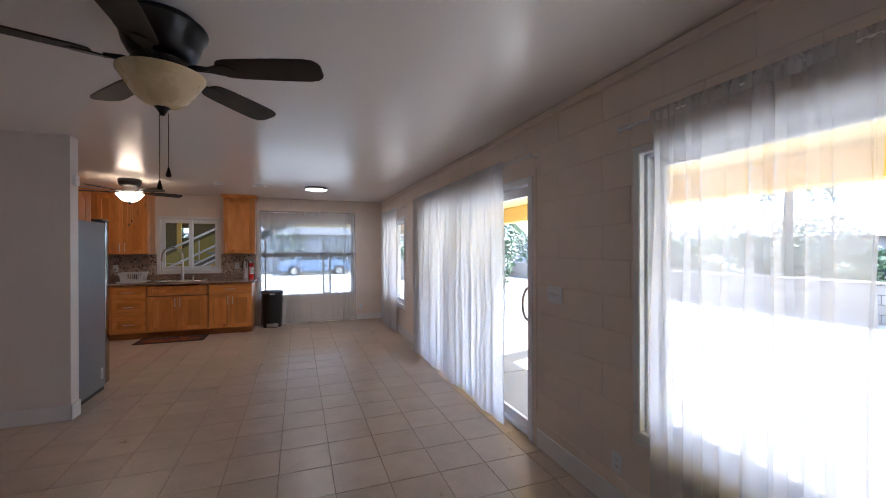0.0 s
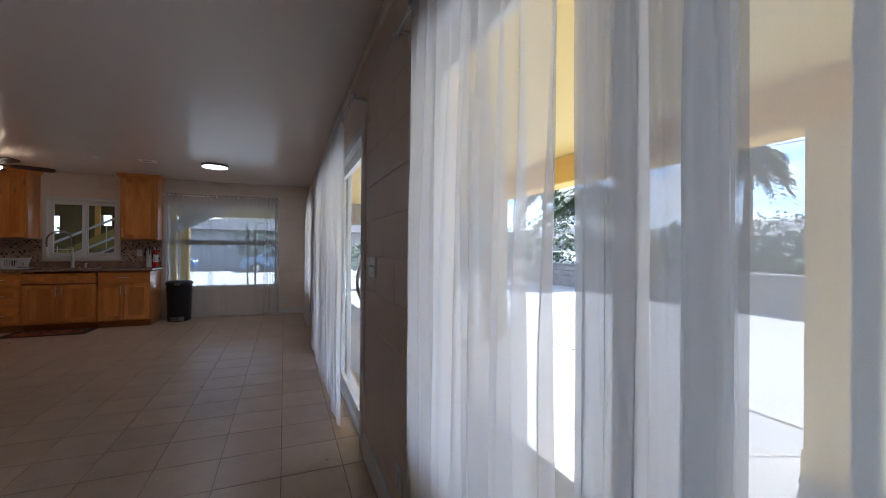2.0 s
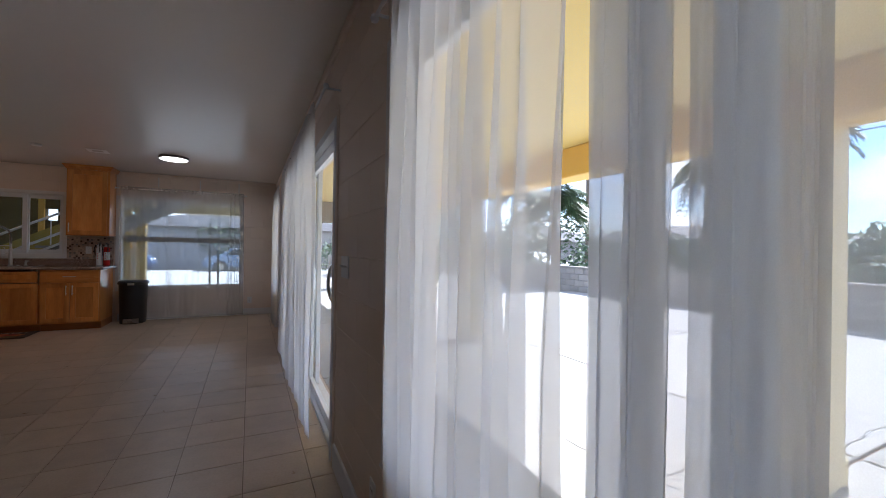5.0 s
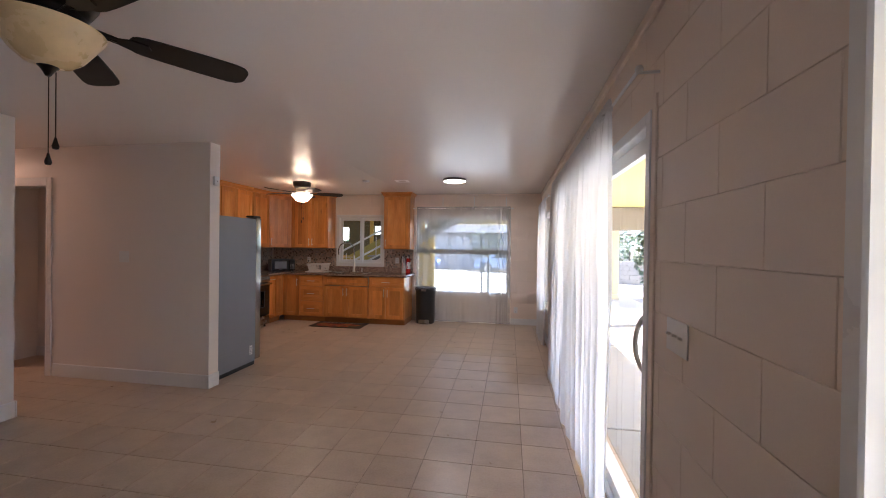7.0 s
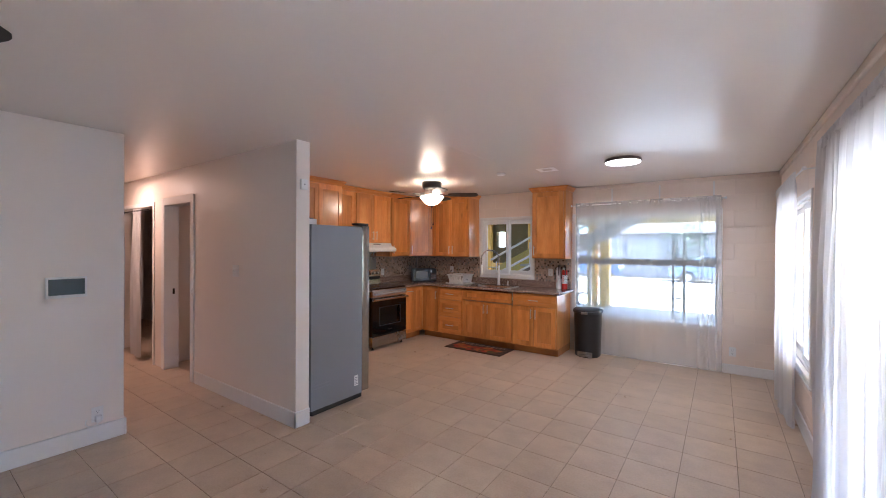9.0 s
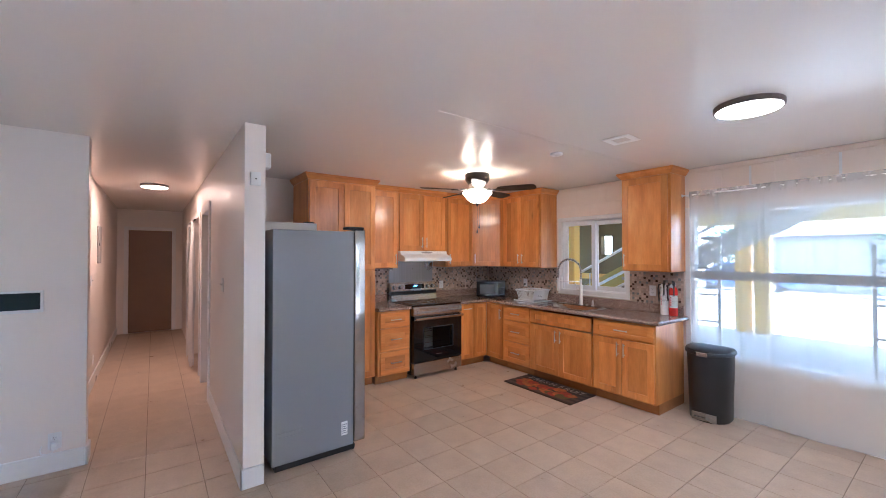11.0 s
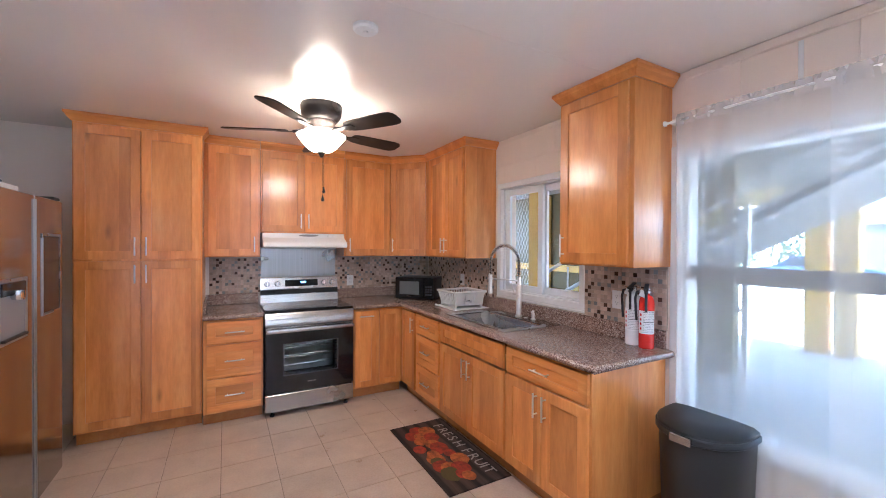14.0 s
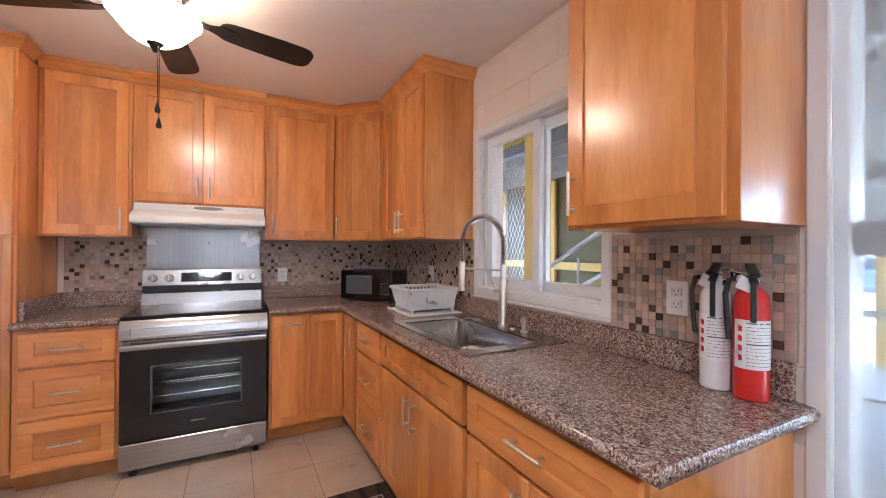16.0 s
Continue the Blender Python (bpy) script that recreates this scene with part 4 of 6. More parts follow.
part("door_top", box(-2.925, -2.864, RY0 + 0.003, RY1 - 0.003, 0.725, 0.778, 0.004), M_STEEL, dr)
part("handle", join(extrude_y([(-2.832, 0.735), (-2.812, 0.735), (-2.808, 0.748), (-2.812, 0.765), (-2.832, 0.765)], RY0 + 0.01, RY1 - 0.01, 0.003), box(-2.866, -2.828, RY0 + 0.02, RY0 + 0.05, 0.738, 0.762, 0.003), box(-2.866, -2.828, RY1 - 0.05, RY1 - 0.02, 0.738, 0.762, 0.003)), M_STEEL, dr, "flat steel bar handle")
part("badge", join(*[box(-2.8675, -2.8665, 6.735 + 0.011 * k, 6.743 + 0.011 * k, 0.272, 0.281, 0) for k in range(7)]), M_STEEL, dr, "small pale lettering bars")
part("drawer", box(-2.93, -2.864, RY0 + 0.002, RY1 - 0.002, 0.05, 0.195, 0.004), M_STEEL, rg)
for y in (RY0 + 0.06, RY1 - 0.06):
    for x in (-2.92, -3.45):
        part("foot", moved(lathe([(0, 0), (0.02, 0), (0.02, 0.012), (0.012, 0.016), (0.012, 0.05), (0, 0.05)], 16), Matrix.Translation((x, y, 0))), M_BLACK, rg)
part("back_guard", extrude_y([(-3.54, 0.90), (-3.44, 0.90), (-3.452, 0.99), (-3.50, 0.995), (-3.50, 1.035), (-3.455, 1.045), (-3.475, 1.155), (-3.54, 1.155)], RY0 + 0.004, RY1 - 0.004, 0.002), M_STEEL, rg)
part("guard_slot", box(-3.50, -3.4545, RY0 + 0.006, RY1 - 0.006, 0.996, 1.040), M_BLACK, rg, "", False)
part("display", moved(box(0, 0.003, 6.62, 6.94, 0, 0.066, 0.001), pose(-3.461, 0, 1.067, 0, -10.3, 0)), M_GLOSSBLACK, rg)
part("clock", join(*[moved(box(0.003, 0.0045, y, y + 0.006, 0.034, 0.048, 0), pose(-3.461, 0, 1.067, 0, -10.3, 0)) for y in (6.775, 6.79, 6.802, 6.812)]), M_BLUE, rg, "glowing blue clock digits")
for y in (6.455, 6.55, 7.0, 7.085):
    kn = part("knob", disc_on(-3.464, y, 1.10, 0.025, 0.03), M_STEEL, rg, "round steel knob")
    part("grip", box(-3.436, -3.43, y - 0.004, y + 0.004, 1.082, 1.118, 0.001), M_CHROME, kn)

hood = thing("range_hood", (-3.3, 6.77, 1.45), "white under-cabinet range hood above the range", "range hood")
part("shell", extrude_y([(XS + 0.004, 1.598), (-3.20, 1.598), (-3.185, 1.555), (-3.085, 1.515), (-3.078, 1.505), (-3.078, 1.470), (-3.088, 1.462), (XS + 0.004, 1.462)], 6.39, 7.145, 0.003), M_WHITEP, hood)
part("vent_slot", moved(lathe([(0, 0), (0.09, 0), (0.09, 0.003), (0, 0.003)], 28), pose(-3.187, 6.80, 1.578, 0, 78, 0) @ Matrix.Diagonal((0.12, 1, 1, 1))), plain("grey_vent", (0.25, 0.25, 0.26), 0.5), hood)
for y in (6.985, 7.03):
    part("button", disc_on(-3.192, y, 1.578, 0.011, 0.012), M_WHITEP, hood)
part("lamp_lens", box(-3.40, -3.28, 6.60, 6.80, 1.455, 1.4615, 0.002), plain("lamp_lens_plastic", (0.7, 0.7, 0.68), 0.3), hood)
single("splash_panel", box(XS + 0.0225, XS + 0.026, 6.405, 7.135, 1.16, 1.46, 0.001), brushed("dull_steel_sheet", (0.34, 0.34, 0.345), "z", 0.30), "bare stainless splash panel behind the range", "splash panel")
single("steel_bracket", box(XS + 0.03, XS + 0.16, 6.383, 6.389, 1.40, 1.46, 0.002), M_STEEL, "small steel bracket under the wall cabinet", "bracket")

# refrigerator, back to the partition
M_FRONT = plain("dark_polished_steel", (0.40, 0.385, 0.37), 0.14, metal=1.0, var=0.05, fine=30, coarse=1.5, bump=0.0)
fg = thing("refrigerator", (-2.15, 4.85, 0.0), "grey side-by-side refrigerator with dark polished stainless doors", "refrigerator")
FX0, FX1 = -2.60, -1.69
part("body", box(FX0, FX1, 4.475, 5.085, 0.05, 1.735, 0.006, 2), M_FRIDGE, fg)
part("base_grille", box(FX0 + 0.02, FX1 - 0.02, 4.50, 5.10, 0.0, 0.049), M_BLACK, fg)
for x0, x1, hx in ((FX0, -2.19, -2.225), (-2.184, FX1, -2.15)):
    d = part("door", box(x0 + 0.001, x1 - 0.001, 5.092, 5.185, 0.06, 1.752, 0.012, 3), M_FRONT, fg, "dark mirror-like stainless door")
    part("recessed_grip", box(hx + (0.028 if hx < -2.2 else -0.026), hx + (0.034 if hx < -2.2 else -0.020), 5.1855, 5.191, 0.08, 1.73, 0.001), M_STEELZ, d, "pale grip strip down the door edge")
    part("hinge_cover", box((x0 if hx < -2.2 else x1 - 0.10), (x0 + 0.10 if hx < -2.2 else x1), 5.03, 5.175, 1.753, 1.775, 0.006), M_BLACK, fg)
    part("foot", moved(lathe([(0, 0), (0.022, 0), (0.022, 0.02), (0, 0.02)], 14), Matrix.Translation((x0 + 0.06 if hx < -2.2 else x1 - 0.06, 5.10, 0))), M_BLACK, fg)
dp = part("dispenser", box(-2.06, -1.79, 5.184, 5.1875, 1.02, 1.30, 0.002), M_FRIDGE, fg, "grey water dispenser recess in the door")
part("dispenser_frame", ring("y", 5.1835, 5.193, -2.075, -1.775, 1.005, 1.315, 0.014, 0.002), M_STEELZ, dp)
part("dispenser_head", box(-2.05, -1.80, 5.188, 5.196, 1.235, 1.297, 0.003), M_GLOSSBLACK, dp)
part("spout", moved(lathe([(0, 0), (0.022, 0), (0.026, 0.012), (0.026, 0.045), (0, 0.045)], 16), Matrix.Translation((-1.90, 5.215, 1.215))), M_CHROME, dp)
part("drip_tray", box(-2.05, -1.80, 5.188, 5.205, 1.022, 1.034, 0.002), M_BLACK, dp)
dpn = part("door_panel", box(-2.54, -2.29, 5.184, 5.1875, 1.09, 1.53, 0.002), M_GLOSSBLACK, fg, "dark glass panel in the door")
part("panel_frame", ring("y", 5.1835, 5.191, -2.555, -2.275, 1.075, 1.545, 0.014, 0.002), M_STEELZ, dpn)
part("sticker", box(FX1 + 0.0003, FX1 + 0.0012, 4.985, 5.035, 0.14, 0.245, 0), M_WHITEP, fg, "white paper sticker")
part("sticker_print", join(*[box(FX1 + 0.0013, FX1 + 0.0018, 4.99, 5.03 - 0.01 * (k % 2), 0.155 + 0.016 * k, 0.16 + 0.016 * k, 0) for k in range(5)]), plain("grey_ink", (0.2, 0.2, 0.25), 0.6), fg)
for z in (0.24, 0.27):
    part("rib", box(FX1 - 0.001, FX1 + 0.003, 4.51, 4.70, z, z + 0.006, 0.002), M_FRIDGE, fg)
bx_ = thing("shelf_box", (-2.45, 4.55, 1.736), "long white metal bracket lying on the refrigerator", "metal bracket")
part("channel", box(-2.59, -2.30, 4.50, 4.99, 1.7365, 1.835, 0.004), M_WHITEP, bx_)
for y in (4.62, 4.75, 4.88):
    part("loop", moved(lathe([(0.012, 0), (0.02, 0), (0.02, 0.006), (0.012, 0.006), (0.012, 0)], 16), pose(-2.299, y, 1.79, 0, 90, 0)), M_WHITEP, bx_)
single("small_remote", box(-2.42, -2.34, 4.90, 4.98, 1.836, 1.85, 0.004), M_BLACK, "small dark gadget on the white metal bracket", "gadget")

# microwave across the corner
mw = thing("microwave", (-3.0, 7.9, 0.911), "small black countertop microwave across the corner", "microwave", m=pose(-3.045, 7.86, 0.911, 0, 0, 46))
part("body", box(-0.215, 0.215, 0.012, 0.31, 0.012, 0.235, 0.005, 2), M_BLACK, mw)
dd_ = part("door", box(-0.214, 0.105, -0.012, 0.011, 0.014, 0.233, 0.004), M_GLOSSBLACK, mw)
part("window", box(-0.165, 0.055, -0.0135, -0.0122, 0.055, 0.195, 0.0), plain("grey_mesh_window", (0.11, 0.115, 0.12), 0.25, fine=600), dd_)
part("badge", join(*[box(-0.09 + 0.012 * k, -0.081 + 0.012 * k, -0.0137, -0.0122, 0.034, 0.041, 0) for k in range(5)]), M_STEEL, dd_)
cp = part("control_panel", box(0.108, 0.214, -0.012, 0.011, 0.014, 0.233, 0.004), M_GLOSSBLACK, mw)
part("buttons", join(*[box(0.122 + 0.027 * (k % 3), 0.144 + 0.027 * (k % 3), -0.0135, -0.0122, 0.05 + 0.026 * (k // 3), 0.068 + 0.026 * (k // 3), 0) for k in range(12)]), plain("dark_button", (0.05, 0.05, 0.055), 0.4), cp)
for x in (-0.18, 0.18):
    for y in (0.04, 0.28):
        part("foot", box(x - 0.012, x + 0.012, y - 0.012, y + 0.012, 0, 0.0118), M_BLACK, mw)

# dish rack with its tray
rk = thing("dish_rack", (-2.4, 8.05, 0.911), "white plastic dish rack on a drip tray", "dish rack")
RX0, RX1, RQ0, RQ1 = -2.57, -2.25, 7.885, 8.225
part("tray", join(box(RX0 - 0.02, RX1 + 0.035, RQ0 - 0.015, RQ1 + 0.01, 0.9115, 0.918, 0.003), box(RX0 - 0.022, RX1 + 0.037, RQ0 - 0.017, RQ0 - 0.009, 0.9115, 0.927, 0.002)), M_WHITEP, rk)


def rack_wall(pts0, pts1, n, solid=()):
    """Slats between a lower and an upper rail."""
    bms = []
    p0, p1, q0, q1 = (Vector(p) for p in (*pts0, *pts1))
    for k in range(n):
        t = (k + 0.5) / n
        bms.append(tube([p0.lerp(p1, t), q0.lerp(q1, t)], 0.006, 6))
    bms += [tube([p0, p1], 0.009, 8), tube([q0, q1], 0.008, 8)]
    return join(*bms)


b0, b1 = 0.94, 1.062
lo = [(RX0 + 0.03, RQ0 + 0.03, b0), (RX1 - 0.03, RQ0 + 0.03, b0), (RX1 - 0.03, RQ1 - 0.03, b0), (RX0 + 0.03, RQ1 - 0.03, b0)]
hi = [(RX0, RQ0, b1), (RX1, RQ0, b1), (RX1, RQ1, b1), (RX0, RQ1, b1)]
for k, n_ in ((0, 11), (2, 11), (3, 12)):
    part("side", rack_wall((lo[k], lo[(k + 1) % 4]), (hi[k], hi[(k + 1) % 4]), n_), M_WHITEP, rk)
tilt = math.degrees(math.atan2(hi[1][0] - lo[1][0], b1 - b0))
third = (hi[2][1] - hi[1][1] - 0.03) / 3
part("end_plate", join(*[moved(box(-0.006, 0.006, hi[1][1] + 0.018 + third * k, hi[1][1] + 0.012 + third * (k + 1), 0.0, 0.125, 0.005, 2), pose(lo[1][0], 0, b0, 0, tilt, 0)) for k in range(3)],
                       moved(box(-0.005, -0.002, hi[1][1] + 0.014, hi[2][1] - 0.014, 0.0, 0.122), pose(lo[1][0], 0, b0, 0, tilt, 0))), M_WHITEP, rk, "three-section moulded end")
part("rim", join(*[tube([hi[k], hi[(k + 1) % 4]], 0.011, 10) for k in range(4)]), M_WHITEP, rk)
part("bottom", box(RX0 + 0.03, RX1 - 0.03, RQ0 + 0.03, RQ1 - 0.03, b0 - 0.004, b0 + 0.004, 0.002), M_WHITEP, rk)
for x, y in ((lo[0][0], lo[0][1]), (lo[1][0], lo[1][1]), (lo[2][0], lo[2][1]), (lo[3][0], lo[3][1])):
    part("foot", tube([(x, y, 0.9185), (x, y, b0)], 0.010, 8), M_WHITEP, rk)
part("label", moved(box(-0.045, 0.045, -0.0008, 0.0008, 0, 0.05, 0), pose(-2.2635, 8.03, 0.975, 0, 13.8, 90)), plain("label_print", (0.55, 0.56, 0.58), 0.5, var=0.3, fine=160), rk, "grey printed paper label")
part("label_bar", moved(box(-0.035, 0.02, -0.0018, -0.0009, 0.012, 0.022, 0), pose(-2.2635, 8.03, 0.975, 0, 13.8, 90)), M_BLACK, rk)
single("drying_cup", lathe([(0, 0.951), (0.03, 0.951), (0.036, 1.03), (0.033, 1.03), (0.028, 0.955), (0, 0.955)], 20, -2.40, 8.10), M_BLACK, "small dark cup drying in the rack", "cup")

# sink, tap and soap pump
sk = thing("sink", (-1.72, 7.98, 0.71), "brushed stainless drop-in single bowl sink", "sink")
rr = cut_rects((-2.115, -1.325, 7.725, 8.235), [(-2.045, -1.395, 7.765, 8.12)])
part("rim", join(*[box(a0, a1, c0, c1, 0.9105, 0.9155) for a0, a1, c0, c1 in rr]), M_STEEL, sk, "", False)
bw = bmesh.new()


def rrect(x0, x1, y0, y1, r, z, n=5):
    pts = []
    for cx, cy, a in ((x1 - r, y0 + r, -90), (x1 - r, y1 - r, 0), (x0 + r, y1 - r, 90), (x0 + r, y0 + r, 180)):
        for k in range(n + 1):
            t = radians(a + 90 * k / n)
            pts.append((cx + r * math.cos(t), cy + r * math.sin(t), z))
    return pts


loops = [rrect(-2.05, -1.39, 7.76, 8.125, 0.05, 0.913), rrect(-2.043, -1.397, 7.767, 8.118, 0.055, 0.900), rrect(-2.035, -1.405, 7.775, 8.11, 0.06, 0.76), rrect(-2.0, -1.44, 7.81, 8.075, 0.06, 0.722), rrect(-1.80, -1.64, 7.90, 8.0, 0.04, 0.716)]
vl = [[bw.verts.new(p) for p in lp] for lp in loops]
for u, w_ in zip(vl, vl[1:]):
    for k in range(len(u)):
        bw.faces.new((u[k], u[(k + 1) % len(u)], w_[(k + 1) % len(u)], w_[k]))
bw.faces.new(vl[-1])
bmesh.ops.recalc_face_normals(bw, faces=bw.faces[:])
part("bowl", bw, M_STEEL, sk)
part("drain", moved(lathe([(0, 0.004), (0.03, 0.004), (0.044, 0.001), (0.044, 0), (0, 0)], 24), Matrix.Translation((-1.72, 7.95, 0.7165))), M_CHROME, sk)

fc = thing("faucet", (-1.73, 8.185, 0.9155), "brushed nickel spring-neck kitchen faucet", "faucet")
fx, fy = -1.73, 8.185
part("body", lathe([(0, 0.9156), (0.029, 0.9156), (0.029, 0.924), (0.022, 0.928), (0.022, 1.155), (0.018, 1.165), (0.014, 1.168), (0.014, 1.24), (0, 1.24)], 24, fx, fy), M_NICKEL, fc)
DXY = Vector((-0.29, -0.075, 0))
arc = []
for k in range(33):
    t = math.pi * k / 32
    arc.append(Vector((fx, fy, 0)) + DXY * (0.5 - 0.5 * math.cos(t)) + Vector((0, 0, 1.345 + 0.145 * math.sin(t))))
line = [Vector((fx, fy, 1.235)), Vector((fx, fy, 1.29))] + arc + [Vector((fx, fy, 1.29)) + DXY, Vector((fx, fy, 1.24)) + DXY]
part("hose", tube(line, 0.0075, 8), M_BLACK, fc, "dark hose inside the spring")
cum = [0.0]
for u, w_ in zip(line, line[1:]):
    cum.append(cum[-1] + (w_ - u).length)
coil = []
turns = int(cum[-1] / 0.0125)
side = Vector((0.25, -0.968, 0))
for k in range(turns * 9):
    s = cum[-1] * k / (turns * 9 - 1)
    i = max(j for j in range(len(cum) - 1) if cum[j] <= s + 1e-9)
    f = (s - cum[i]) / (cum[i + 1] - cum[i])
    p = line[i].lerp(line[i + 1], f)
    d = (line[i + 1] - line[i]).normalized()
    n2 = d.cross(side).normalized()
    a = 2 * math.pi * k / 9
    coil.append(p + 0.0150 * (math.cos(a) * side + math.sin(a) * n2))
part("spring", tube(coil, 0.0029, 5), M_CHROME, fc, "coiled chrome spring")
hx, hy = fx + DXY.x, fy + DXY.y
part("spray_head", lathe([(0, 1.075), (0.017, 1.075), (0.020, 1.085), (0.017, 1.13), (0.017, 1.235), (0.012, 1.245), (0, 1.245)], 20, hx, hy), M_NICKEL, fc)
part("holder_arm", join(tube([(fx, fy, 1.205), (hx, hy, 1.205)], 0.006, 8), moved(lathe([(0.018, -0.008), (0.023, -0.008), (0.023, 0.008), (0.018, 0.008), (0.018, -0.008)], 20), Matrix.Translation((hx, hy, 1.205)))), M_NICKEL, fc)
part("lever", join(tube([(fx, fy, 1.10), (fx - 0.052, fy - 0.014, 1.10)], 0.014, 12), tube([(fx - 0.045, fy - 0.012, 1.105), (fx - 0.062, fy - 0.03, 1.185)], 0.005, 8)), M_NICKEL, fc)
sp = thing("soap_pump", (-1.57, 8.195, 0.9155), "small brushed nickel soap pump beside the faucet", "soap pump")
part("base", lathe([(0, 0.9156), (0.02, 0.9156), (0.02, 0.921), (0.013, 0.925), (0.013, 0.965), (0.009, 0.968), (0.009, 0.985), (0, 0.985)], 18, -1.57, 8.195), M_NICKEL, sp)
part("spout", tube([(-1.57, 8.195, 0.982), (-1.535, 8.15, 0.984), (-1.525, 8.138, 0.976)], 0.005, 8), M_NICKEL, sp)
single("sink_hole_cap", lathe([(0, 0.9156), (0.017, 0.9156), (0.015, 0.921), (0, 0.922)], 18, -1.65, 8.19), M_NICKEL, "round nickel hole cap on the sink rim", "sink cap")


# fire extinguishers
def extinguisher(x, y, body, label, turn):
    z = 0.911
    e = thing("fire_extinguisher", (x, y, z), label, "fire extinguisher", "fire extinguishers", m=pose(x, y, z, 0, 0, turn))
    part("cylinder", lathe([(0, 0), (0.037, 0), (0.0405, 0.004), (0.0405, 0.255), (0.038, 0.275), (0.028, 0.293), (0.016, 0.300), (0.016, 0.315), (0, 0.315)], 36), body, e)
    lab = bmesh.new()
    for k in range(14):
        a0_, a1_ = radians(-155 + 10 * k), radians(-145 + 10 * k)
        lab.faces.new([lab.verts.new((0.0411 * math.cos(a), 0.0411 * math.sin(a), h)) for a, h in ((a0_, 0.085), (a1_, 0.085), (a1_, 0.215), (a0_, 0.215))])
    lb = part("label", lab, M_WHITEP, e, "white printed instruction label")
    ink = plain("dark_ink", (0.12, 0.12, 0.13), 0.6) if "dark_ink" not in bpy.data.materials else bpy.data.materials["dark_ink"]
    lines = bmesh.new()
    rl = random.Random(7)
    for r in range(13):
        h = 0.094 + 0.0092 * r
        aa = -110
        th = 0.0035 if r in (6, 12) else 0.0016
        while aa < -28:
            w_ = rl.uniform(8, 20)
            a0_, a1_ = radians(aa), radians(min(-24, aa + w_))
            lines.faces.new([lines.verts.new((0.0414 * math.cos(a), 0.0414 * math.sin(a), hh)) for a, hh in ((a0_, h), (a1_, h), (a1_, h + th), (a0_, h + th))])
            aa += w_ + (0 if r in (6, 12) else 4)
    part("print", lines, ink, lb, "rows of fine dark print")
    pic = bmesh.new()
    for r in range(4):
        h = 0.105 + 0.026 * r
        a0_, a1_ = radians(-138), radians(-124)
        pic.faces.new([pic.verts.new((0.0414 * math.cos(a), 0.0414 * math.sin(a), hh)) for a, hh in ((a0_, h), (a1_, h), (a1_, h + 0.014), (a0_, h + 0.017))])
    part("pictograms", pic, M_REDP, lb, "small red step pictures")
    part("valve", lathe([(0, 0.312), (0.018, 0.312), (0.018, 0.335), (0.012, 0.34), (0, 0.34)], 18), M_NICKEL, e)
    part("handle", join(moved(box(-0.012, 0.012, -0.075, 0.03, -0.005, 0.005, 0.003), pose(0, 0, 0.352, 14, 0, 0)), box(-0.009, 0.009, -0.02, 0.02, 0.335, 0.352, 0.002)), M_BLACK, e, "black squeeze lever")
    part("strap", join(box(-0.007, 0.007, -0.050, -0.045, 0.21, 0.335, 0.002), moved(box(-0.010, 0.010, -0.06, 0.0, -0.003, 0.003, 0.001), pose(0, 0, 0.335, 20))), M_BLACK, e, "black rubber strap")
    part("pin_ring", tube([(0.03 + 0.018 * math.cos(a), -0.03, 0.335 + 0.018 * math.sin(a)) for a in [2 * math.pi * k / 20 for k in range(21)]], 0.0018, 6), M_CHROME, e)
    part("pin", tube([(-0.05, -0.03, 0.345), (0.02, -0.03, 0.33)], 0.0022, 6), M_CHROME, e)
    part("gauge", moved(lathe([(0, 0), (0.014, 0), (0.014, 0.008), (0.012, 0.010), (0, 0.010)], 18), pose(-0.02, -0.016, 0.322, 90, 0, -20)), M_CHROME, e)
    part("hose", tube([(-0.02, -0.01, 0.325), (-0.05, -0.012, 0.318), (-0.058, -0.012, 0.28), (-0.054, -0.012, 0.20), (-0.050, -0.012, 0.155)], 0.007, 8), M_BLACK, e, "black discharge hose")
    part("tag", moved(box(-0.018, 0.018, -0.001, 0.001, -0.035, 0, 0), pose(-0.008, -0.034, 0.325, 0, 25, 0)), M_WHITEP, e, "white paper tag")


M_REDP = plain("red_enamel", (0.62, 0.025, 0.018), 0.22, var=0.04, bump=0.0)
extinguisher(-0.722, 8.205, plain("white_enamel", (0.78, 0.78, 0.77), 0.25, var=0.03, bump=0.0), "white fire extinguisher with black strap on the worktop", 18)
extinguisher(-0.628, 8.195, M_REDP, "red fire extinguisher with black lever on the worktop", 30)


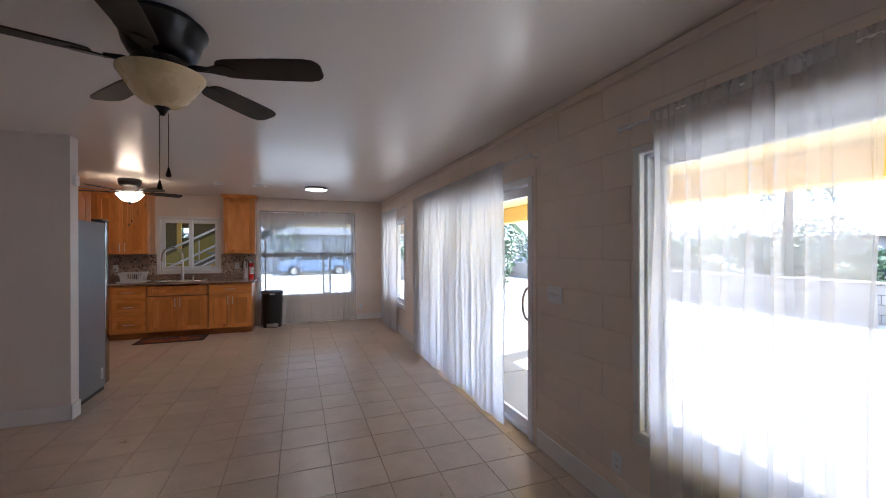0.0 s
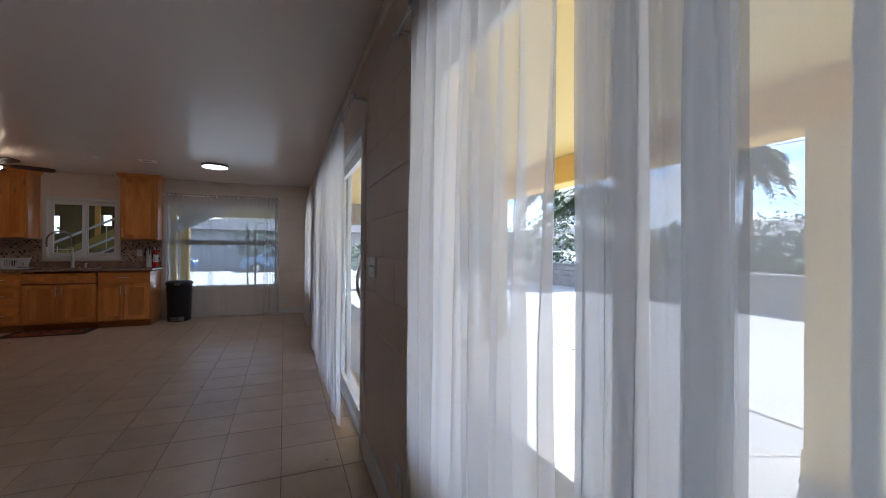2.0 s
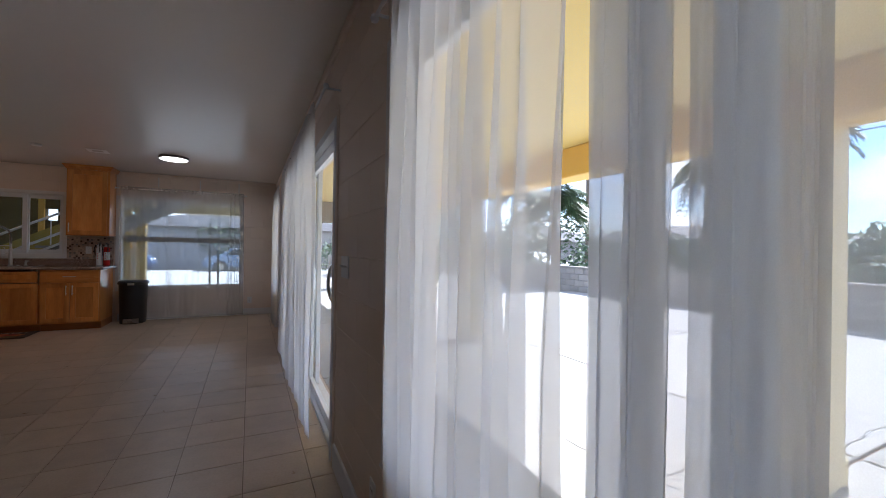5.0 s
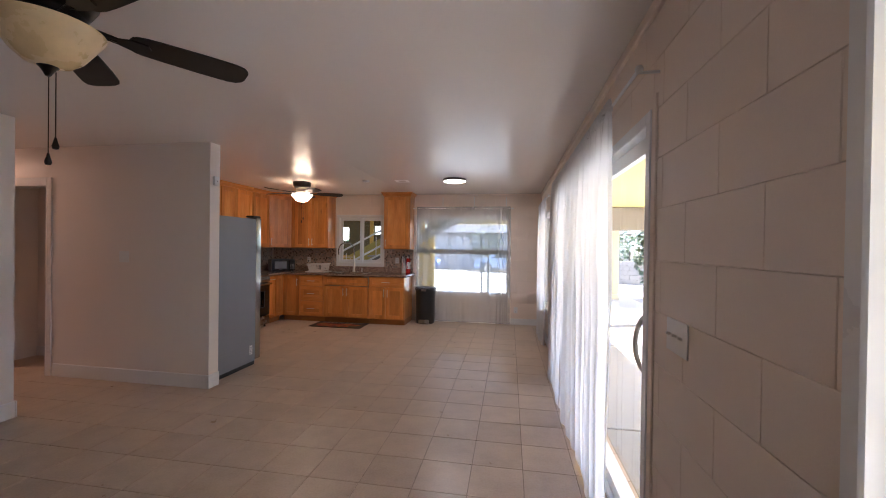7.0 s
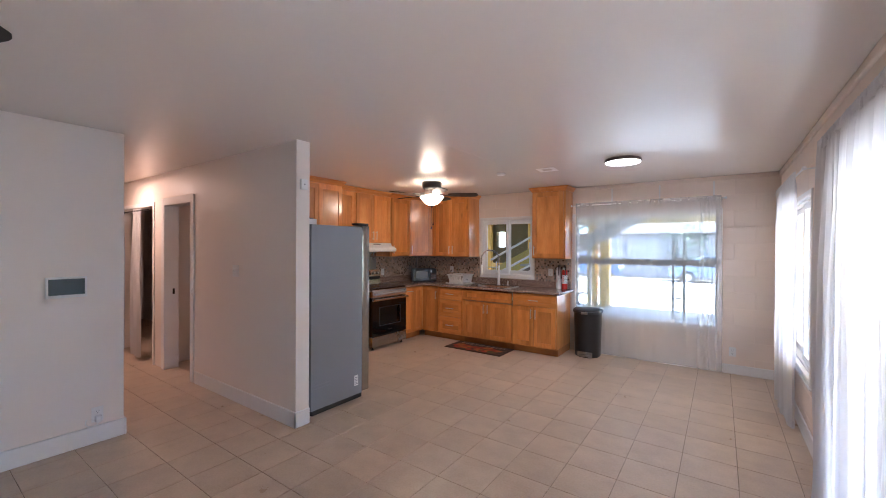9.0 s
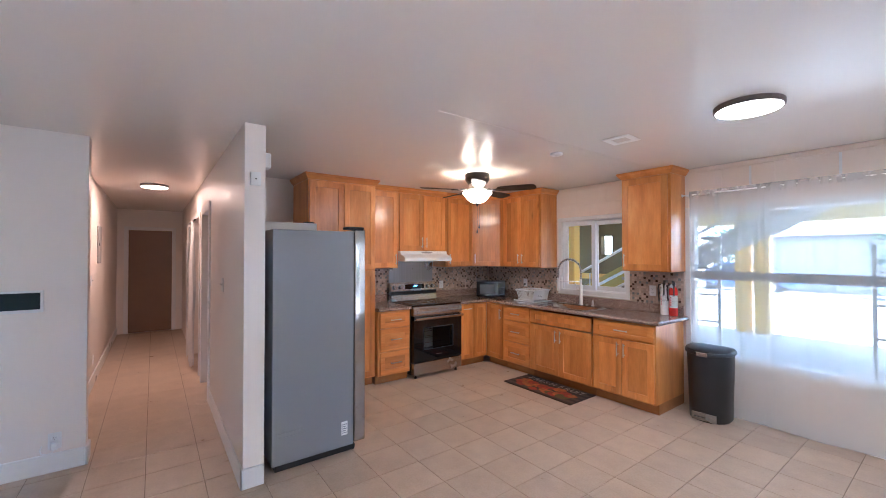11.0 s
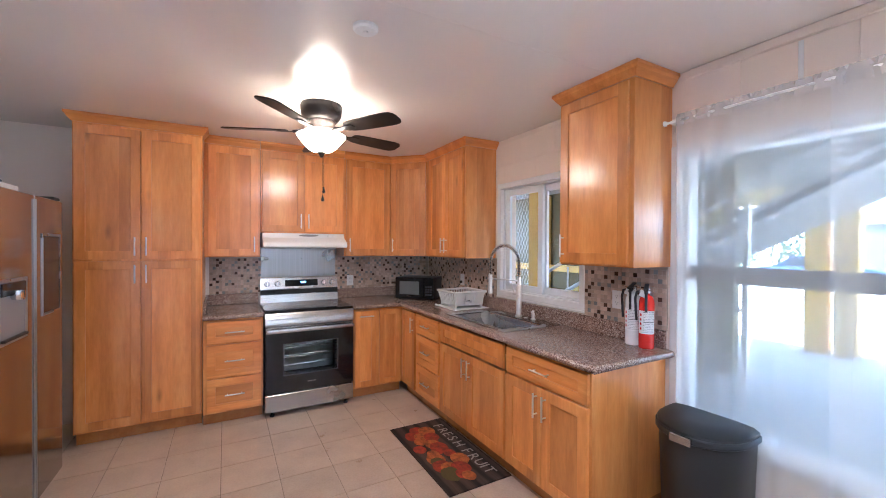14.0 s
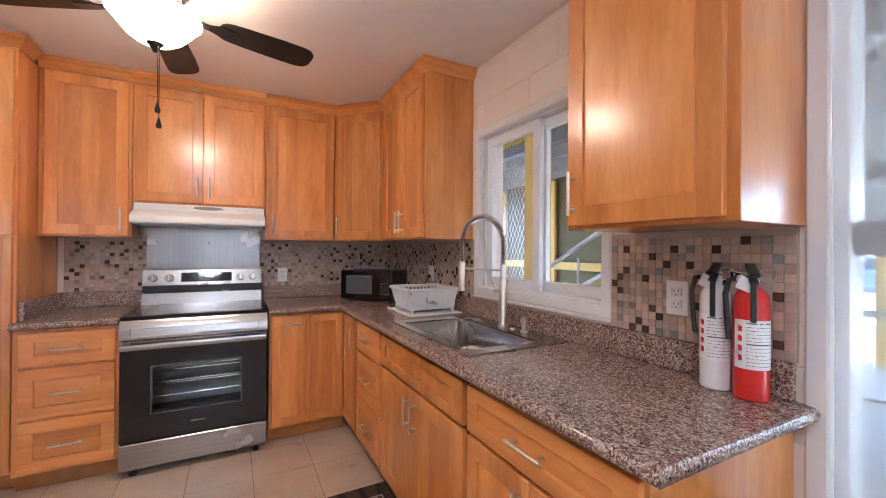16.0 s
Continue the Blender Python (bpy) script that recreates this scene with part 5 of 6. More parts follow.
def outlet(axis, a, b, face, label="white double outlet with cover plate", kind="outlet"):
    """Cover plate on a wall; axis: x faces +x, X faces -x, y faces -y, Y faces +y."""
    turn = {"x": 90, "X": -90, "y": 0, "Y": 180}[axis]
    p = (face, a, b) if axis in "xX" else (a, face, b)
    e = thing(kind.replace(" ", "_"), p, label, kind, "wall plates", m=pose(*p, 0, 0, turn))
    wide = 0.165 if kind == "triple switch" else (0.115 if kind == "double switch" else 0.072)
    pl = part("cover_plate", box(-wide / 2, wide / 2, -0.006, 0, -0.057, 0.057, 0.003, 2), M_WHITEP, e)
    if "switch" in kind:
        n_ = {"triple switch": 3, "double switch": 2}.get(kind, 1)
        for k in range(n_):
            x = (k - (n_ - 1) / 2) * 0.046
            part("toggle", moved(box(-0.005, 0.005, -0.022, -0.006, -0.005, 0.005, 0.002), pose(x, 0, 0, -18)), M_WHITEP, pl)
    else:
        for z in (-0.021, 0.021):
            so = part("socket", box(-0.017, 0.017, -0.0085, -0.006, z - 0.014, z + 0.014, 0.003), M_WHITEP, pl)
            part("slots", join(box(-0.008, -0.006, -0.009, -0.0082, z - 0.002, z + 0.008, 0), box(0.006, 0.008, -0.009, -0.0082, z - 0.002, z + 0.008, 0), box(-0.002, 0.002, -0.009, -0.0082, z - 0.011, z - 0.007, 0)), M_BLACK, so)
    return e


outlet("y", -0.872, 1.152, YF - 0.012)
outlet("y", -2.73, 1.135, YF - 0.012)
outlet("x", 7.305, 1.10, XS + 0.012)
outlet("X", 1.73, 0.275, XR)
outlet("y", 1.42, 0.27, YF)
outlet("x", 3.235, 0.22, XL)
outlet("X", 2.29, 1.145, XR, "white cover plate with three toggle switches", "triple switch")
outlet("y", -2.62, 1.29, 4.28, "white cover plate with two toggle switches", "double switch")
outlet("Y", -4.75, 1.25, 3.22, "white light switch on the hallway wall", "light switch")
outlet("Y", -5.0, 0.30, 3.22)
ch = thing("plug_charger", (XL + 0.02, 3.235, 0.14), "white plug-in charger with its cable at the outlet", "charger")
part("brick", box(XL + 0.009, XL + 0.045, 3.215, 3.255, 0.165, 0.215, 0.006), M_WHITEP, ch)
part("cable", tube([(XL + 0.03, 3.235, 0.166), (XL + 0.035, 3.225, 0.15), (XL + 0.032, 3.20, 0.142), (XL + 0.03, 3.17, 0.15), (XL + 0.012, 3.16, 0.17), (XL + 0.009, 3.17, 0.2)], 0.004, 8), M_WHITEP, ch)
pc = single("plug_cable", join(box(-2.742, -2.718, YF - 0.045, YF - 0.021, 1.10, 1.125, 0.004), tube([(-2.73, YF - 0.04, 1.10), (-2.76, YF - 0.05, 1.06), (-2.84, YF - 0.05, 1.04), (-2.90, YF - 0.06, 0.99), (-2.93, YF - 0.08, 0.95)], 0.004, 8)), M_BLACK, "black plug and cable of the microwave", "cable")
tb = thing("control_panel", (XL, 3.055, 1.22), "white wall-mounted control panel with a dark screen", "control panel")
part("housing", box(XL + 0.001, XL + 0.022, 2.94, 3.17, 1.145, 1.30, 0.008, 2), M_WHITEP, tb)
part("screen", box(XL + 0.0222, XL + 0.0235, 2.955, 3.155, 1.168, 1.285, 0.0), plain("dark_screen", (0.03, 0.05, 0.06), 0.08, bump=0.0), tb)
sn = thing("alarm_sensor", (-1.63, 4.345, 2.05), "small white square sensor on the wall end", "sensor")
part("case", box(-1.63, -1.606, 4.312, 4.378, 2.02, 2.11, 0.006, 2), M_WHITEP, sn)
part("led", box(-1.6065, -1.6045, 4.34, 4.35, 2.06, 2.068, 0.0), M_BLACK, sn)
md = thing("wall_sensor", (-1.78, 4.41, 2.2), "white rounded sensor box high on the partition", "sensor")
part("case", box(-1.82, -1.73, 4.41, 4.47, 2.17, 2.28, 0.018, 3), M_WHITEP, md)
bp = thing("breaker_panel", (-5.45, 3.22, 1.45), "grey metal breaker panel cover in the hallway", "breaker panel")
part("cover", box(-5.60, -5.30, 3.22, 3.24, 1.44, 1.92, 0.006), plain("grey_metal_paint", (0.32, 0.31, 0.31), 0.45), bp)
part("latch", box(-5.33, -5.315, 3.24, 3.246, 1.66, 1.70, 0.002), M_BLACK, bp)


# ---- fans, lamps, bin, mat ----
M_AMBER = plain("amber_alabaster_glass", (0.74, 0.55, 0.30), 0.28, var=0.16, fine=20, coarse=9, bump=0.02)
M_LITBOWL = glowing("lit_alabaster_glass", (1.0, 0.76, 0.50), 2.7)
M_DISC = glowing("lit_diffuser", (1.0, 0.95, 0.90), 5.2, (0.9, 0.9, 0.9))


def blade_outline(r0, r1):
    pts = []
    for t, w in ((0.0, 0.022), (0.015, 0.040), (0.05, 0.052), (0.12, 0.059), (0.25, 0.064), (0.6, 0.071), (0.85, 0.072), (0.94, 0.064), (0.985, 0.045), (1.0, 0.028)):
        pts.append((r0 + (r1 - r0) * t, w))
    return pts + [(x, -w) for x, w in reversed(pts)]


def ceiling_fan(x, y, label, r_tip, bowl_r, bowl_mat, turn, housing, z_fin):
    f = thing("ceiling_fan", (x, y, H), label, "ceiling fan", "ceiling fans", m=pose(x, y, H - (0.03 if housing else 0)))
    if housing:
        part("canopy", lathe([(0, 0.0299), (0.13, 0.0299), (0.135, 0.022), (0.13, 0.0), (0, 0.0)], 36), M_BRONZE, f)
    part("housing", lathe([(0, 0), (0.165, 0), (0.170, -0.012), (0.165, -0.03), (0.150, -0.05), (0.138, -0.10), (0.118, -0.135), (0.095, -0.148), (0, -0.148)] if housing else
                          [(0, 0), (0.135, 0), (0.140, -0.012), (0.132, -0.07), (0.115, -0.095), (0.10, -0.11), (0, -0.11)], 40), M_BRONZE, f, "dark bronze motor housing")
    zb = -0.178
    part("motor_ring", lathe([(0, -0.11), (0.085, -0.11), (0.092, -0.155), (0.11, -0.16), (0.11, -0.178), (0.07, -0.19), (0, -0.19)], 36), M_BRONZE if housing else M_NICKEL, f)
    part("fitter", lathe([(0, -0.185), (0.055, -0.185), (0.06, -0.20), (0.06, -0.215), (0.085, -0.222), (0, -0.222)], 30), M_BRONZE if housing else M_NICKEL, f)
    dz = H - z_fin - (0.03 if housing else 0)
    top = -0.205
    hgt = dz - 0.035 + top
    prof = [(bowl_r, top), (bowl_r * 1.0, top - 0.008), (bowl_r * 0.90, top - hgt * 0.22), (bowl_r * 0.74, top - hgt * 0.50), (bowl_r * 0.62, top - hgt * 0.70), (bowl_r * 0.42, top - hgt * 0.90), (0.02, top - hgt)]
    inner = [(0.02, top - hgt + 0.006), (bowl_r * 0.40, top - hgt * 0.86), (bowl_r * 0.70, top - hgt * 0.48), (bowl_r * 0.95, top)]
    part("shade", lathe(prof + inner + [prof[0]], 44), bowl_mat, f, "bowl shade of cloudy glass")
    part("finial", lathe([(0, -dz), (0.008, -dz + 0.003), (0.014, -dz + 0.015), (0.022, -dz + 0.028), (0.030, -dz + 0.036), (0, -dz + 0.038)], 24), M_BRONZE, f)
    mesh_b = mesh_i = None
    for k in range(5):
        a = turn + 72 * k
        m = pose(0, 0, 0, 0, 0, a) @ pose(0, 0, zb + 0.002, -12, 0, 0)
        if mesh_b is None:
            o1 = part("blade", slab(blade_outline(0.225, r_tip), -0.004, 0.004, 0.0015), M_BLADE, f, "dark walnut blade", False)
            o2 = part("blade_iron", join(slab([(0.085, 0.016), (0.14, 0.010), (0.19, 0.018), (0.235, 0.034), (0.285, 0.028), (0.30, 0.0), (0.285, -0.028), (0.235, -0.034), (0.19, -0.018), (0.14, -0.010), (0.085, -0.016)], -0.011, -0.0045, 0.002),
                      tube([(0.08, 0, -0.004), (0.13, 0, 0.004), (0.19, 0, -0.005)], 0.010, 8)), M_BRONZE, o1)
            mesh_b, mesh_i = o1.data, o2.data
        else:
            o1 = new("blade", mesh_b)
            o1.parent, o1["local"], o1["label"] = f, 1, "dark walnut blade"
            o2 = new("blade_iron", mesh_i)
            o2.parent, o2["local"] = o1, 1
        o1.matrix_basis = m
    for dx, ln in ((0.018, 0.245), (-0.014, 0.30)):
        ln = ln if housing else ln * 0.95
        c = part("pull_chain", tube([(dx, 0.012, -dz + 0.02), (dx, 0.012, -dz - ln + 0.03)], 0.0016, 6), M_BRONZE, f)
        part("pull_knob", lathe([(0, -dz - ln - 0.012), (0.008, -dz - ln - 0.010), (0.011, -dz - ln), (0.006, -dz - ln + 0.018), (0.003, -dz - ln + 0.032), (0, -dz - ln + 0.032)], 14, dx, 0.012), M_BRONZE, c)
    return f


ceiling_fan(-0.335, 1.985, "dark five-blade ceiling fan with an unlit amber bowl", 0.665, 0.160, M_AMBER, -17, True, 2.028)
ceiling_fan(-2.0, 6.67, "dark five-blade ceiling fan with a lit glass bowl", 0.64, 0.160, M_LITBOWL, 32, False, 2.085)


def disc_lamp(x, y, r, label, mat=None):
    d = thing("ceiling_light", (x, y, H), label, "ceiling light", "ceiling lights", m=pose(x, y, H))
    part("rim", lathe([(0, 0), (r - 0.004, 0), (r, -0.004), (r, -0.030), (r - 0.004, -0.034), (r - 0.012, -0.034), (r - 0.012, -0.02), (0, -0.02)], 48), plain("bronze_rim", (0.20, 0.165, 0.15), 0.4) if "bronze_rim" not in bpy.data.materials else bpy.data.materials["bronze_rim"], d)
    part("diffuser", lathe([(0, -0.021), (r - 0.013, -0.021), (r - 0.013, -0.034), (r - 0.03, -0.038), (0, -0.040)], 48), mat or M_DISC, d, "glowing white diffuser")


disc_lamp(0.475, 6.61, 0.172, "flat round lit ceiling light with bronze rim")
disc_lamp(-4.93, 3.80, 0.15, "flat round lit ceiling light in the hallway", glowing("warm_diffuser", (1.0, 0.62, 0.42), 9.0, (0.9, 0.85, 0.8)))
sdk = thing("smoke_detector", (-0.91, 6.63, H), "small white round detector on the ceiling", "smoke detector", m=pose(-0.91, 6.63, H))
part("body", lathe([(0, 0), (0.055, 0), (0.055, -0.012), (0.045, -0.02), (0, -0.021)], 30), M_WHITEP, sdk)
part("lens", lathe([(0, -0.0205), (0.012, -0.0205), (0.010, -0.025), (0, -0.026)], 14), M_WHITEP, sdk)
vp = thing("ceiling_patch", (-0.35, 6.69, H), "square ceiling hatch with rough plaster border", "ceiling hatch", m=pose(-0.35, 6.69, H, 0, 0, 4))
M_PLASTER = plain("rough_white_plaster", (0.86, 0.85, 0.83), 0.7, var=0.06, fine=30, bump=0.5)
part("border", join(*[box(a0, a1, c0, c1, -0.006, -0.001, 0.002) for a0, a1, c0, c1 in cut_rects((-0.105, 0.105, -0.105, 0.105), [(-0.055, 0.055, -0.055, 0.055)])]), M_PLASTER, vp)
part("plate", box(-0.054, 0.054, -0.054, 0.054, -0.004, -0.001, 0.001), M_CEIL, vp)

# pedal bin
bn = thing("pedal_bin", (-0.26, 8.04, 0.0), "black plastic half-round pedal bin beside the counter", "waste bin", m=pose(-0.265, 8.165, 0.0, 0, 0, 4))


def half_round(w, d, z, n=14):
    pts = [(w / 2, 0.0, z)]
    pts = [(w / 2 * math.cos(t), -0.06 - (d - 0.06) * math.sin(t) ** 0.9 if math.sin(t) > 0 else -0.06, z) for t in [math.pi * k / n for k in range(n + 1)]]
    return [(w / 2, 0.0, z)] + pts + [(-w / 2, 0.0, z)]


def loft(loops, cap0=True, cap1=True):
    bm = bmesh.new()
    vs = [[bm.verts.new(p) for p in lp] for lp in loops]
    for u, w in zip(vs, vs[1:]):
        for k in range(len(u)):
            bm.faces.new((u[k], u[(k + 1) % len(u)], w[(k + 1) % len(u)], w[k]))
    if cap0:
        bm.faces.new(vs[0][::-1])
    if cap1:
        bm.faces.new(vs[-1])
    bmesh.ops.recalc_face_normals(bm, faces=bm.faces[:])
    return bm


part("body", loft([half_round(0.33, 0.25, 0.0), half_round(0.335, 0.255, 0.012), half_round(0.35, 0.27, 0.30), half_round(0.37, 0.285, 0.615)]), M_BLACK, bn)
part("rim", loft([half_round(0.385, 0.292, 0.616), half_round(0.40, 0.30, 0.622), half_round(0.40, 0.30, 0.644), half_round(0.395, 0.297, 0.648)]), M_BLACK, bn)
part("lid", loft([half_round(0.388, 0.292, 0.649), half_round(0.384, 0.29, 0.660), half_round(0.34, 0.255, 0.674), half_round(0.20, 0.16, 0.680)]), M_BLACK, bn)
part("latch", box(-0.045, 0.045, -0.312, -0.292, 0.612, 0.650, 0.004), M_STEEL, bn, "small steel lid clip")
part("pedal", join(box(-0.085, 0.085, -0.275, -0.235, 0.028, 0.045, 0.008, 2), box(-0.10, 0.10, -0.262, -0.258, 0.012, 0.085, 0.002)), M_STEEL, bn, "curved steel foot pedal")

# printed kitchen mat
mt = thing("kitchen_mat", (-1.70, 7.485, 0.0), "dark printed kitchen mat with red fruit and lettering", "mat")
mm, n_, l_, b_ = nodes_of("mat_print")
vv = coords(n_, l_, (1, 1, 1))
pl = n_.new("ShaderNodeTexWave")
pl.bands_direction = "Y"
pl.inputs["Scale"].default_value, pl.inputs["Distortion"].default_value = 3.2, 2.0
l_.new(vv, pl.inputs["Vector"])
cc_ = mixed(n_, l_, ramp(n_, l_, pl.outputs["Fac"], (0.1, (0.012, 0.008, 0.007)), (0.3, (0.045, 0.028, 0.022)), (0.8, (0.075, 0.045, 0.035))), ramp(n_, l_, noise_at(n_, l_, coords(n_, l_, (4, 60, 1)), 1, 4), (0.35, (0.5, 0.45, 0.42)), (0.65, (1, 1, 1))), 0.7, "MULTIPLY")
l_.new(cc_, b_.inputs["Base Color"])
b_.inputs["Roughness"].default_value = 0.7
MX0, MX1, MY0, MY1 = -2.18, -1.225, 7.25, 7.715
part("pad", box(MX0, MX1, MY0, MY1, 0.001, 0.011, 0.004), mm, mt)
M_FR = [plain("printed_red_fruit", (0.36, 0.035, 0.015), 0.7, var=0.8, fine=45, coarse=24), plain("printed_orange_fruit", (0.48, 0.13, 0.025), 0.7, var=0.8, fine=45, coarse=24), plain("printed_leaf", (0.09, 0.075, 0.02), 0.7, var=0.4)]
rm = random.Random(5)
for k in range(22):
    u = k / 21
    cx, cy = MX0 + 0.13 + u * 0.70, MY0 + 0.17 + 0.07 * math.sin(k * 2.2) + rm.uniform(-0.03, 0.03)
    r = rm.uniform(0.045, 0.075)
    part("printed_fruit", slab([(cx + r * 1.1 * math.cos(t) * (1 + 0.06 * math.cos(5 * t)), cy + r * 0.9 * math.sin(t)) for t in [2 * math.pi * q / 18 for q in range(18)]], 0.0112 + 0.00005 * k, 0.01135 + 0.00005 * k), M_FR[(k * 2 + k // 3) % 3 if k % 5 == 4 else k % 2], mt, "", False)
M_LETTER = plain("pale_lettering", (0.42, 0.37, 0.30), 0.8, var=0.2)
lx = MX0 + 0.10
for chx in "FRESH FRUIT":
    if chx == " ":
        lx += 0.05
        continue
    fcv = bpy.data.curves.new("letter", "FONT")
    fcv.body, fcv.size, fcv.extrude = chx, 0.115, 0.0003
    fo = bpy.data.objects.new("letter", fcv)
    scene.collection.objects.link(fo)
    bpy.context.view_layer.update()
    wm = bpy.data.meshes.new_from_object(fo.evaluated_get(bpy.context.evaluated_depsgraph_get()))
    bpy.data.objects.remove(fo)
    wm.materials.append(M_LETTER)
    wo = new("letter", wm)
    wo.parent = mt
    wo.matrix_parent_inverse = Matrix.Translation(-Vector(mt["base"]))
    wo.location = (lx, MY1 - 0.135, 0.0125)
    lx += 0.035 if chx == "I" else 0.078

# ---- mosaic splashback ----
MO = 0.0262
MOSAIC = (("mosaic_beige", (0.50, 0.37, 0.285), 0.3, 0.24), ("mosaic_brown", (0.085, 0.052, 0.042), 0.12, 0.4), ("mosaic_grey", (0.27, 0.28, 0.27), 0.15, 0.3))
MC = [plain(nm, col, ro, var=0.16, per_piece=pp) for nm, col, ro, pp in MOSAIC]
MCI = [plain(nm + "_field", col, ro, var=0.16, per_piece=pp, island=True) for nm, col, ro, pp in MOSAIC]
MG = plain("mosaic_grout", (0.46, 0.38, 0.31), 0.9, var=0.15)
sb = setting("splashback_north", join(box(XS + 0.03, WINK[0] - 0.0125, YF - 0.007, YF - 0.001, 1.013, UB - 0.002), box(WINK[1] + 0.0125, -0.555, YF - 0.007, YF - 0.001, 1.013, UB - 0.002), box(WINK[0] - 0.0125, WINK[1] + 0.0125, YF - 0.007, YF - 0.001, 1.013, 1.021)), MG, "beige and brown glass mosaic splashback", "splashback")
ss = setting("splashback_west", box(XS + 0.001, XS + 0.007, 5.96, YF - 0.008, 1.013, 1.46), MG, "beige and brown glass mosaic splashback", "splashback")
chips = {}
for ax in "xy":
    for c in range(3):
        chips[ax, c] = mesh_of("mosaic_tile", bar(ax, -0.0045 if ax == "y" else 0, 0 if ax == "y" else 0.0045, -MO / 2 + 0.0009, MO / 2 - 0.0009, -MO / 2 + 0.0009, MO / 2 - 0.0009, 0.0008), MC[c])
rest = {(ax, c): ([], []) for ax in "xy" for c in range(3)}
rmo = random.Random(12)
marked = set()


def chip(ax, a, z, near):
    u = rmo.random()
    c = 1 if u < 0.13 else (2 if u < 0.24 else 0)
    i, j = round(a / MO), round(z / MO)
    if c and any((ax, i + di, j + dj) in marked for di, dj in ((0, -1), (1, 0), (-1, 0), (0, 1))):
        c = 0 if u > 0.02 else c
    if c:
        marked.add((ax, i, j))
    p = (a, YF - 0.0072, z) if ax == "y" else (XS + 0.0072, a, z)
    if near:
        ob = new("mosaic_tile", chips[ax, c])
        ob.location, ob.parent = p, sb
        return
    v, f = rest[ax, c]
    k = len(v)
    me = chips[ax, c]
    v += [(q.co.x + p[0], q.co.y + p[1], q.co.z + p[2]) for q in me.vertices]
    f += [tuple(i + k for i in g.vertices) for g in me.polygons]


for r in range(17):
    z = 1.013 + MO * (r + 0.5)
    if z < UB - 0.012:
        a = -0.558 - MO / 2
        while a > XS + 0.045:
            if not (WINK[0] - 0.025 < a < WINK[1] + 0.025):
                chip("y", a, z, a > WINK[1] and r < 14 and a < -0.55)
            a -= MO
    a = 5.975
    while a < YF - 0.03:
        if (z < UB - 0.012 or 6.40 < a < 7.14) and not (6.40 < a < 7.14 and z > 1.15):
            chip("x", a, z, False)
        a += MO
for (ax, c), (v, f) in rest.items():
    if not v:
        continue
    me = bpy.data.meshes.new("mosaic_rest")
    me.from_pydata(v, [], f)
    me.materials.append(MCI[c])
    ob = new("mosaic_rest", me)
    ob.parent = sb if ax == "y" else ss
    tagged(ob, kind="stuff")


# ---- outdoors ----
gm = bmesh.new()
bmesh.ops.create_grid(gm, x_segments=60, y_segments=60, size=400.0)
for v in gm.verts:
    v.co = (v.co.x + 20, v.co.y + 20, -0.20)
M_EARTH = plain("dry_earth", (0.20, 0.17, 0.12), 0.95, var=0.3, fine=3, coarse=0.1, bump=0.3)
setting("ground", gm, M_EARTH, "dry earth reaching to the horizon", "ground")
# concrete drive in large slabs
drive = setting("pavement", box(XR + 0.2, 14.0, -14, 26, -0.24, -0.125), M_GROUT, "bright cracked concrete driveway in large slabs", "pavement")
slabs = {}
for i in range(4):
    for j in range(13):
        x0, y0 = XR + 0.2 + i * 3.0, -13.9 + j * 3.05
        if "s" not in slabs:
            slabs["s"] = mesh_of("slab", box(0.013, 2.987, 0.013, 3.037, -0.10, 0.0, 0.006), M_CONC)
        ob = new("slab", slabs["s"])
        ob.location = (x0, y0, -0.10)
        ob.parent = drive
back = setting("pavement_back", box(-9, XR + 0.2, YF + 0.2, 26, -0.24, -0.10), M_CONC, "shaded concrete slab under the carport", "pavement")

M_FASCIA = plain("grey_tan_fascia", (0.30, 0.26, 0.20), 0.8, var=0.1, fine=20)
# porch roof, beam and columns along the window wall
setting("porch_ceiling", box(XR + 0.2, 4.75, -8, YF + 6, 2.30, 2.42), M_PORCH, "yellow painted porch ceiling", "ceiling")
setting("porch_beam", box(4.30, 4.58, -8, YF + 6, 2.0, 2.299, 0.01), M_YELLOW, "yellow painted porch beam", "beam")


setting("porch_cross_beam", box(XR + 0.21, 4.29, 9.42, 9.62, 1.82, 2.296, 0.01), M_FASCIA, "grey-tan painted cross beam at the end of the porch", "beam")


def column(x, y, z1, w=0.26, d=0.26, label="square yellow painted porch column"):
    t = thing("column", (x, y, -0.1), label, "column", "porch columns")
    part("shaft", box(x - w / 2, x + w / 2, y - d / 2, y + d / 2, -0.1, z1, 0.012, 2), M_CREAM, t)
    part("base", box(x - w / 2 - 0.012, x + w / 2 + 0.012, y - d / 2 - 0.012, y + d / 2 + 0.012, -0.1, 0.06, 0.01), M_CREAM, t)


for y in (-2.7, 1.38, 5.45, 9.5, 13.6):
    column(4.44, y, 2.0)

# low block wall at the street side
M_CMU = plain("grey_block", (0.30, 0.28, 0.26), 0.9, var=0.15, fine=40, bump=0.4, per_piece=0.1)
lw_ = setting("garden_wall", box(11.42, 11.54, -14, 26, -0.2, 0.70), M_CMU, "low grey concrete block garden wall", "wall")
bmsh = mesh_of("block", box(0, 0.14, 0.004, 0.396, 0.004, 0.196, 0.006), M_CMU)
for r in range(4):
    for k in range(45):
        ob = new("block", bmsh)
        ob.location = (11.28, -2 + 0.4 * k + 0.2 * (r % 2), -0.1 + 0.2 * r)
        ob.parent = lw_
capw = mesh_of("cap_stone", box(0, 0.34, 0.004, 0.396, 0, 0.05, 0.008), M_CMU)
